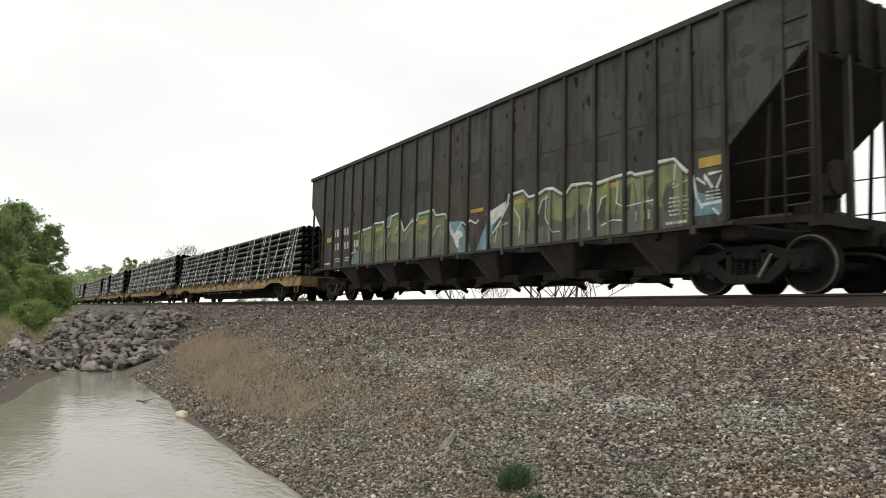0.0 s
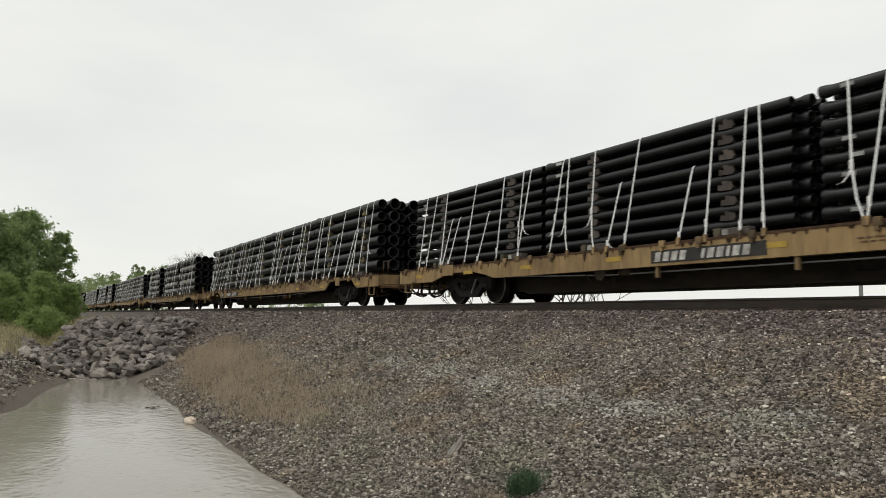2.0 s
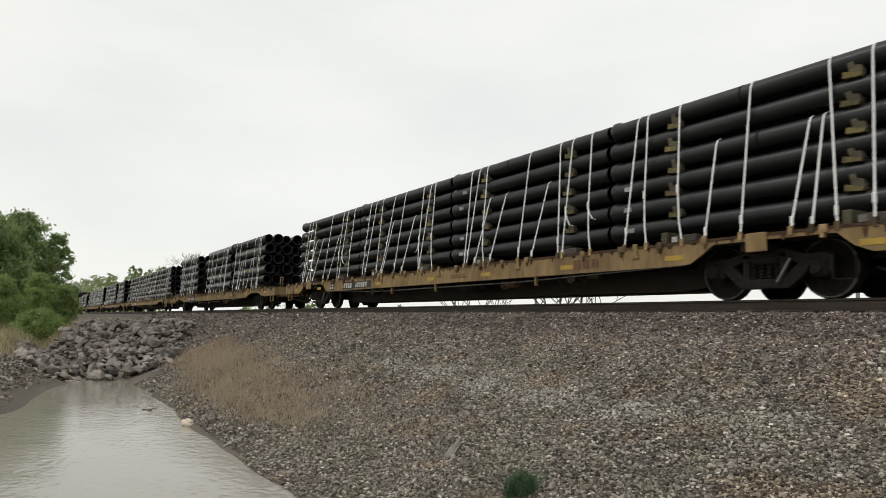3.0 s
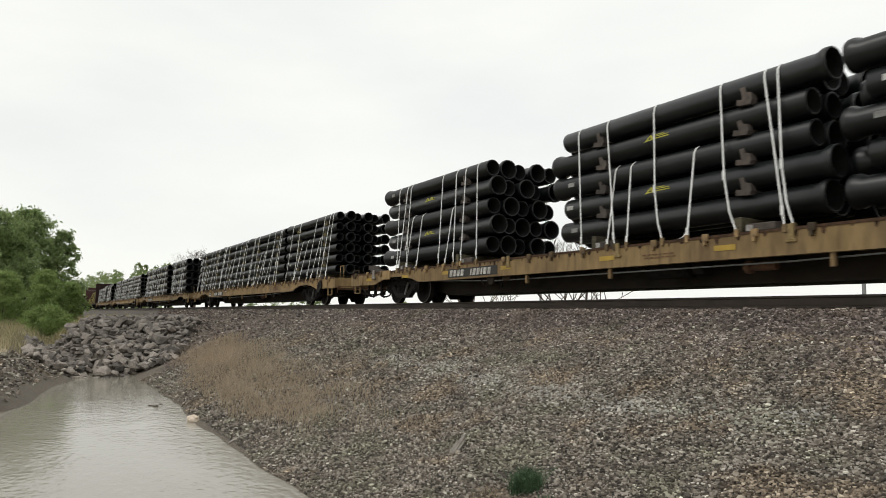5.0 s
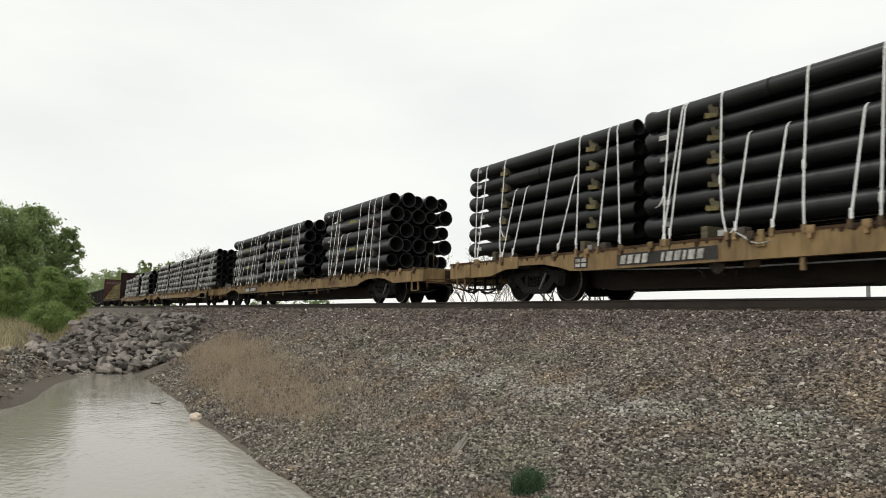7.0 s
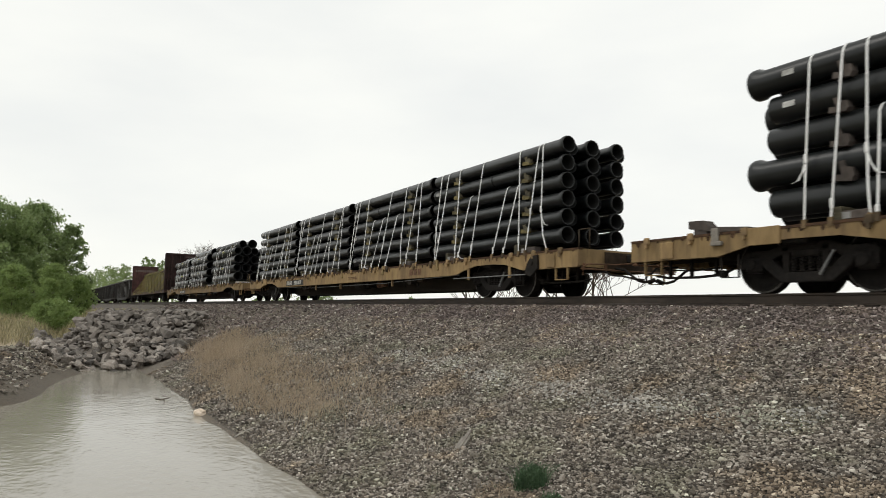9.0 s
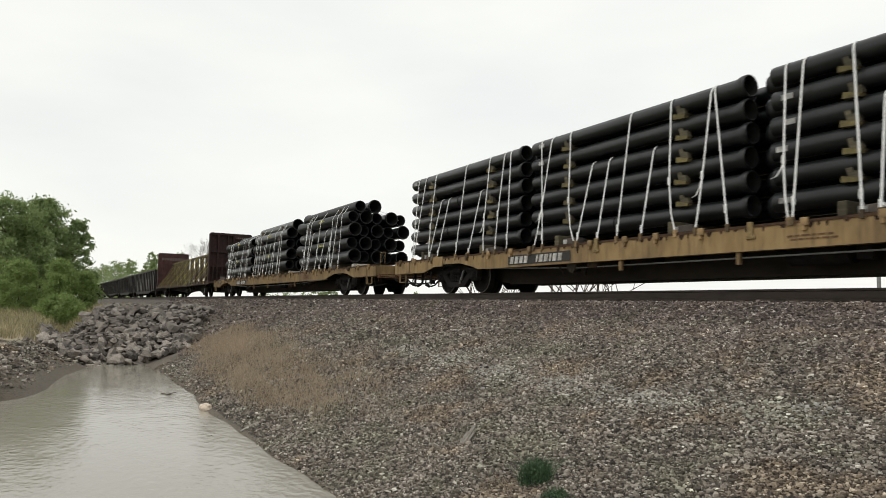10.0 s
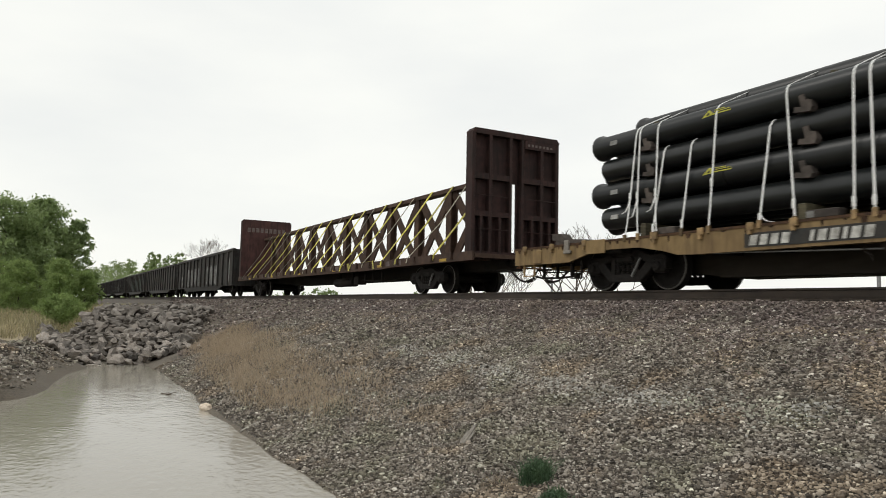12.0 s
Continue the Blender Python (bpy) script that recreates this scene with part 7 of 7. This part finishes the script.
flat = build_flatcar(GEAR36)
for i in range(7):
    one = flat if i == 0 else build_flatcar(GEAR36, True) if i == 1 else copy_thing(flat, pose(0, 0, 0))
    TRAIN.append((one, FLAT_FRONT - FLAT_STEP * i))
for i, (one, u) in enumerate(TRAIN):          # what sets the single cars apart
    for c in list(one.children):
        kind = c.name.split(".")[0]
        if kind == "maker_mark" and i == 0:                     # the first car's mark is white
            c.data = c.data.copy()
            c.data.materials.clear()
            c.data.materials.append(M_LETTER)
            c.matrix_basis = pose(-1.71, 0, 0.0) @ c.matrix_basis
        if kind == "notice_plate" and i == 0:
            c.matrix_basis = pose(14.03, 0, 0.0) @ c.matrix_basis
        if kind == "number_panel" and i in (0, 2):
            c.matrix_basis = pose(3.76 if i == 0 else 0.36, 0, 0) @ c.matrix_basis
        if (kind == "truck_hanger" and i != 5) or (kind == "grab_iron" and i != 2) or (kind == "winch_bracket" and i not in (3, 5)) or (kind == "stake_pocket" and i == 0) or (kind == "notice_plate" and i not in (0, 1, 3)) or (kind in ("deck_timber", "hanging_bracket") and i not in (2, 4, 6)):
            for sub in [*c.children, c]:
                bpy.data.objects.remove(sub)
bm = bmesh.new()
box(bm, -0.21, 0.21, -1.4565, -1.4525, 0.735, 0.825)
amber = mesh_of("reflector_strip", bm, M_STRIPE)
for i in range(3):
    for x in (-1.87, -5.33, -8.23, -11.30, -14.08, -17.57, -20.41, -22.91, -25.58):
        placed("reflector_strip", amber, M_STRIPE, TRAIN[i][0], at=pose(x + 0.15 * i, 0, -0.05 * (i == 1)))
bm = bmesh.new()
box(bm, -3.72, -3.34, -1.475, -1.4525, 0.72, 1.02, 0, 0.01)
rod(bm, (-3.53, -1.479, 0.79), (-3.53, -1.4745, 0.79), 0.045, 10)
part("sill_plate", bm, M_YELLOW, TRAIN[1][0])
bm = bmesh.new()
strap_run(bm, [Vector((-17.60, -1.47, 1.04)), Vector((-17.45, -1.49, 0.96)), Vector((-17.30, -1.495, 0.86)), Vector((-17.15, -1.495, 0.82)), Vector((-17.0, -1.48, 0.85))], 0.05, 0.02)
part("loose_strap", tidy(bm), M_TAG, TRAIN[3][0], "slack dirty white strap end")
hopper = build_hopper(GEAR36)
TRAIN.append((hopper, HOP_MID))
TRAIN.append((build_beam_car(GEAR33), -227.2))
gondola = build_gondola(GEAR36)
for i in range(8):
    one = gondola if i == 0 else copy_thing(gondola, pose(0, 0, 0))
    TRAIN.append((one, -254.6 - 21.9 * i))
spray(TRAIN[-8][0], ((-16.2, -11.1, 0.75, 2.1), (-8.4, -4.9, 0.75, 2.1), (-1.6, -1.2, 0.8, 2.4), (-18.6, -18.0, 0.8, 1.6)), M_SPRAY, 3)
spray(TRAIN[-6][0], ((-14.5, -3.0, 0.8, 2.2),), M_SPRAYGREEN, 4)
spray(TRAIN[-5][0], ((-16.0, -8.5, 0.9, 2.0),), M_SPRAY, 5)

SMALL = bundle_spec(8, 0.265, 1.235, 12, 0.182, 0.086, 6.14, 0.20, phase=1, seg=10, half_row=4)
MEDIUM = bundle_spec(6, 0.417, 1.385, 6, 0.368, 0.170, 6.14, 0.24, phase=1)
MIDDLE = bundle_spec(6, 0.417, 1.385, 6, 0.368, 0.168, 6.14, 0.24, phase=1)
MIDDLE2 = bundle_spec(6, 0.417, 1.395, 6, 0.368, 0.168, 6.10, 0.33)
WIDE = bundle_spec(5, 0.505, 1.480, 5, 0.478, 0.218, 6.12, 0.30, mixed=True, seg=20, phase=1, ties=(-1.45, -4.90), half_row=2)
WIDE2 = bundle_spec(5, 0.512, 1.430, 5, 0.478, 0.222, 6.12, 0.30, mixed=True, seg=20, phase=1, ties=(-1.45, -4.90), half_row=2)
LOW = bundle_spec(4, 0.512, 1.480, 5, 0.512, 0.226, 6.16, 0.40, mixed=True, seg=20, ties=(-1.70, -5.00), half_row=2, inset=(0.12, 0.17))


def load(spec, u, label, seed, full, half, **more):
    TRAIN.append((build_bundle(spec, label, seed, full, half, **more), u))


LABEL = "strapped bundle of slim black iron pipes on a flat car"
load(SMALL, -28.90, LABEL, 200,
     ((-0.61, -0.36), (-0.87, -0.97), (-1.65, -1.32), (-3.02, -3.04), (-4.45, -4.33), (-5.26, -5.38), (-5.57, -5.43)),
     ((-1.73, -1.82), (-2.16, -2.24), (-3.56, -3.62)))
load(SMALL, -35.17, LABEL, 201,
     ((-0.93, -0.44), (-0.96, -1.20), (-1.84, -1.61), (-3.90, -4.03), (-4.73, -4.44), (-5.33, -5.50), (-5.89, -5.53)),
     ((-2.15, -2.20), (-2.72, -2.77), (-4.49, -4.64)))
load(SMALL, -41.80, LABEL, 202,
     ((-0.74, -0.45), (-0.98, -0.89), (-1.63, -1.57), (-3.39, -3.48), (-4.66, -4.33), (-5.50, -5.15), (-5.70, -5.77)),
     ((-2.12, -2.15), (-3.93, -3.96)))
load(SMALL, -48.10, LABEL, 203,
     ((-0.59, -0.68), (-0.88, -0.60), (-1.69, -1.53), (-3.00, -3.01), (-4.50, -4.26), (-5.10, -5.09), (-5.68, -5.50)),
     ((-2.39, -2.40), (-3.84, -3.85), (-4.23, -4.17)))
LABEL = "strapped bundle of medium black iron pipes on a flat car"
load(MEDIUM, -57.12, LABEL, 210,
     ((-0.55, -0.26), (-1.10, -0.98), (-1.74, -1.50), (-3.09, -3.09), (-4.58, -4.27), (-5.36, -5.10), (-5.62, -5.66)),
     ((-1.87, -1.88), (-2.09, -2.22), (-3.80, -3.79)))
load(MEDIUM, -63.40, LABEL, 211,
     ((-0.66, -0.34), (-1.28, -1.22), (-1.69, -1.37), (-2.82, -2.82), (-4.63, -4.25), (-5.00, -5.06), (-5.37, -5.17)),
     ((-2.16, -2.32), (-3.82, -4.01), (-4.52, -4.69)))
load(MEDIUM, -69.70, LABEL, 212,
     ((-1.06, -0.56), (-1.32, -1.37), (-1.75, -1.38), (-2.95, -3.00), (-3.69, -4.04), (-4.60, -4.30), (-5.10, -5.20), (-5.55, -5.40)),
     ((-2.36, -2.49), (-3.81, -3.88)))
load(MEDIUM, -76.00, LABEL, 213,
     ((-0.66, -0.34), (-1.28, -1.22), (-1.69, -1.37), (-2.82, -2.82), (-4.63, -4.25), (-5.00, -5.06), (-5.37, -5.17)),
     ((-2.16, -2.32), (-3.82, -4.01), (-4.52, -4.69)))
LABEL = "strapped stack of wide black iron pipes on a flat car"
load(WIDE, -87.45, LABEL, 220,
     ((-0.78, -0.40), (-1.02, -0.55), (-1.88, -1.40), (-3.40, -2.98), (-4.68, -4.21), (-5.57, -5.17)),
     ((-2.47, -2.42), (-4.03, -3.88), (-4.46, -4.42)))
load(WIDE, -94.15, LABEL, 221,
     ((-0.78, -0.40), (-1.02, -0.55), (-1.88, -1.40), (-3.40, -2.98), (-4.68, -4.21), (-5.57, -5.17)),
     ((-2.47, -2.42), (-4.03, -3.88), (-4.46, -4.42)), near=(0, 0, 1, 1, 0))
load(WIDE, -103.05, LABEL, 222,
     ((-0.74, -0.33), (-1.33, -1.11), (-1.82, -1.49), (-2.58, -2.31), (-4.56, -4.22), (-4.81, -4.82), (-5.36, -4.93)),
     ((-2.04, -1.95), (-3.83, -3.63), (-4.43, -4.31)))
LABEL = "strapped bundle of black iron pipes with timber spacers"
load(MIDDLE, -113.93, LABEL, 230,
     ((-0.53, -0.31), (-0.86, -0.97), (-1.46, -1.29), (-2.39, -2.52), (-4.46, -4.20), (-5.45, -5.32)),
     ((-1.98, -2.01), (-3.45, -3.47), (-4.13, -4.20)))
load(MIDDLE, -120.50, LABEL, 231,
     ((-0.54, -0.26), (-0.75, -0.70), (-1.66, -1.42), (-2.72, -2.76), (-4.47, -4.19), (-5.19, -5.14), (-5.37, -5.28)),
     ((-2.05, -2.12), (-3.37, -3.37), (-3.98, -4.04)))
load(MIDDLE, -126.77, LABEL, 232,
     ((-0.52, -0.05), (-0.80, -0.99), (-1.80, -1.74), (-2.96, -2.85), (-4.57, -4.22), (-5.37, -5.46), (-5.44, -5.62), (-5.76, -5.55)),
     ((-2.11, -2.16), (-3.35, -3.39), (-4.06, -4.07)))
load(MIDDLE, -133.27, LABEL, 233,
     ((-0.65, -0.20), (-0.90, -0.84), (-1.82, -1.51), (-2.73, -2.85), (-4.70, -4.31), (-5.53, -5.40), (-5.98, -5.50)),
     ((-1.99, -2.15), (-3.80, -3.85), (-4.26, -4.27)))
LABEL = "strapped stack of wide black iron pipes on a flat car"
load(WIDE2, -144.45, LABEL, 240,
     ((-0.74, -0.33), (-1.33, -1.11), (-1.82, -1.49), (-2.58, -2.31), (-4.56, -4.22), (-4.81, -4.82), (-5.36, -4.93)),
     ((-2.04, -1.95), (-3.83, -3.63), (-4.43, -4.31)))
load(WIDE2, -153.10, LABEL, 241,
     ((-0.78, -0.40), (-1.02, -0.55), (-1.88, -1.40), (-3.40, -2.98), (-4.68, -4.21), (-5.57, -5.17)),
     ((-2.47, -2.42), (-4.03, -3.88), (-4.46, -4.42)))
load(WIDE2, -159.50, LABEL, 242,
     ((-0.74, -0.33), (-1.33, -1.11), (-1.82, -1.49), (-2.58, -2.31), (-4.50, -4.37), (-4.86, -4.94), (-5.38, -5.35)),
     ((-2.04, -1.95), (-3.83, -3.63), (-4.36, -4.28)), near=(0, 1, 0, 0, 1))
LABEL = "strapped bundle of black iron pipes with timber spacers"
load(MIDDLE2, -170.97, LABEL, 250,
     ((-0.71, -0.08), (-0.88, -0.91), (-1.65, -1.17), (-3.34, -3.37), (-4.55, -4.18), (-5.20, -5.27), (-5.60, -5.29)),
     ((-1.75, -1.84), (-2.23, -2.32), (-4.00, -4.03)))
load(MIDDLE2, -177.25, LABEL, 251,
     ((-0.60, -0.19), (-0.88, -0.93), (-1.66, -1.26), (-2.77, -2.98), (-4.69, -4.41), (-5.49, -5.48), (-5.80, -5.54)),
     ((-2.36, -2.42), (-3.48, -3.58), (-4.26, -4.16)))
load(MIDDLE2, -183.82, LABEL, 252,
     ((-0.62, -0.09), (-0.70, -0.77), (-1.64, -1.22), (-2.72, -2.74), (-4.62, -4.04), (-5.31, -5.49), (-5.70, -5.16)),
     ((-2.10, -2.08), (-3.36, -3.32), (-3.89, -3.97)))
load(MIDDLE2, -190.35, LABEL, 253,
     ((-0.47, -0.09), (-0.76, -0.61), (-1.46, -1.15), (-2.68, -2.60), (-4.47, -4.16), (-5.13, -5.19), (-5.60, -5.25)),
     ((-1.91, -1.92), (-3.67, -3.66), (-4.12, -4.16)))
LABEL = "low strapped stack of wide black pipes with loose pipes on top"
load(LOW, -201.30, LABEL, 260,
     ((-0.97, -0.75), (-1.43, -1.53), (-1.99, -1.69), (-3.43, -3.52), (-4.65, -4.55), (-5.05, -5.39), (-5.21, -4.90)),
     ((-2.11, -2.21), (-2.78, -2.96), (-4.42, -4.52)), phase=0, top_pipes=((0, -0.30, True), (1, -0.05, False)))
load(LOW, -209.35, LABEL, 261,
     ((-1.06, -0.76), (-1.29, -1.26), (-2.21, -1.93), (-3.71, -3.73), (-4.91, -4.61), (-5.39, -5.21), (-5.68, -5.72)),
     ((-2.46, -2.48), (-3.10, -3.10), (-4.21, -4.30)), phase=1, top_pipes=((0, -0.05, False), (1, -0.1, True)))
load(LOW, -216.10, LABEL, 262,
     ((-0.68, -0.55), (-0.92, -0.84), (-1.99, -1.75), (-3.34, -3.37), (-4.70, -4.56), (-5.17, -5.04), (-5.27, -5.39)),
     ((-2.30, -2.37), (-3.91, -3.97), (-4.56, -4.67)), phase=0, top_pipes=((1, 0.1, True),))

build_riprap()
build_plants()
build_debris()
RNG = np.random.default_rng(77)
NEAR = jitter_grid(-11, -2.2, 2.9, 8.4, 0.0230, RNG)
NEAR = NEAR[(NEAR[:, 1] > 2.5 + 0.48 * (NEAR[:, 0] + 8.1)) & (NEAR[:, 0] < 0.4 - 0.555 * NEAR[:, 1])]
MID = jitter_grid(-24, -11, 3.0, 8.4, 0.040, RNG)
FARS = jitter_grid(-62, -24, 4.0, 10.4, 0.12, RNG)
COARSE = jitter_grid(-14, -2.2, 7.0, 10.4, 0.0300, RNG)
COARSE = COARSE[COARSE[:, 0] < 0.4 - 0.555 * COARSE[:, 1]]
mixed = RNG.uniform(0, 1, len(COARSE)) < np.clip((COARSE[:, 1] - 7.0) / 1.2, 0.1, 1)
COARSE = COARSE[mixed]
BEYOND = jitter_grid(-24, -14, 7.0, 10.4, 0.042, RNG)
BEYOND = BEYOND[RNG.uniform(0, 1, len(BEYOND)) < np.clip((BEYOND[:, 1] - 7.0) / 1.2, 0.1, 1)]
BESIDE = jitter_grid(-6.5, 14, -4.0, 10.4, 0.14, RNG)
BESIDE = BESIDE[(BESIDE[:, 0] > 0.6 - 0.555 * BESIDE[:, 1]) | (BESIDE[:, 1] < 2.1 + 0.48 * (BESIDE[:, 0] + 8.1))]
BESIDE = BESIDE[ground_z(BESIDE[:, 0], BESIDE[:, 1]) > WATER + 0.05]
SPIT = jitter_grid(-25.5, -15.8, -4.0, 1.2, 0.075, RNG)
SPIT = SPIT[ground_z(SPIT[:, 0], SPIT[:, 1]) > WATER + 0.12 + 0.4 * RNG.uniform(0, 1, len(SPIT))]
GRAVEL = "loose mixed grey and tan gravel on the embankment"
stones("gravel", GRAVEL, NEAR[ground_z(NEAR[:, 0], NEAR[:, 1]) > WATER - 0.01 + 0.07 * RNG.uniform(0, 1, len(NEAR)) ** 1.5], 0.0128, M_STONE, 1, 0.45, 4)
stones("gravel", GRAVEL, MID[ground_z(MID[:, 0], MID[:, 1]) > WATER - 0.01 + 0.14 * RNG.uniform(0, 1, len(MID)) ** 1.5], 0.0180, M_STONE, 2, 0.45)
stones("gravel", GRAVEL, BESIDE, 0.055, M_STONE, 6, 0.3)
stones("ballast", "coarse pinkish-grey crushed ballast stones beside the track", COARSE, 0.0160, M_BALLAST, 5, 0.45)
stones("ballast", "coarse pinkish-grey crushed ballast stones beside the track", BEYOND, 0.0215, M_BALLAST, 7, 0.45)
stones("ballast", "coarse pinkish-grey crushed ballast stones beside the track", FARS, 0.036, M_BALLAST, 3)
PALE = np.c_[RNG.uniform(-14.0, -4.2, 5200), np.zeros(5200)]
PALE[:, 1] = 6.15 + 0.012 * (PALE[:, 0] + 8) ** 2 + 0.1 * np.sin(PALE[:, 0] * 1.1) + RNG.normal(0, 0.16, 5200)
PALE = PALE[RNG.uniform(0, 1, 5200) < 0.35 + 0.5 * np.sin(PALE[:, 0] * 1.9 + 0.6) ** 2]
stones("pale_gravel", "sparse pale stone chips strewn along the gravel slope", PALE, 0.0125, M_PALE, 8, 0.85)
stones("gravel_spit", "grey gravel spit beside the pond", SPIT, 0.034, M_STONE, 4)


def motions():
    """The train runs steadily past; every wheel set rolls."""
    for one, u in TRAIN:
        walk(one, [(0.0, pose(u, D, 0)), (12.0, pose(u + 12 * V, D, 0))])
        for child in one.children_recursive:
            if child.name.startswith("wheel_set"):
                m = child.matrix_basis.copy()
                r = m.translation.z
                walk(child, [(k / FPS, m @ Matrix.Rotation(V * k / FPS / r, 4, "Y")) for k in range(361)])


motions()
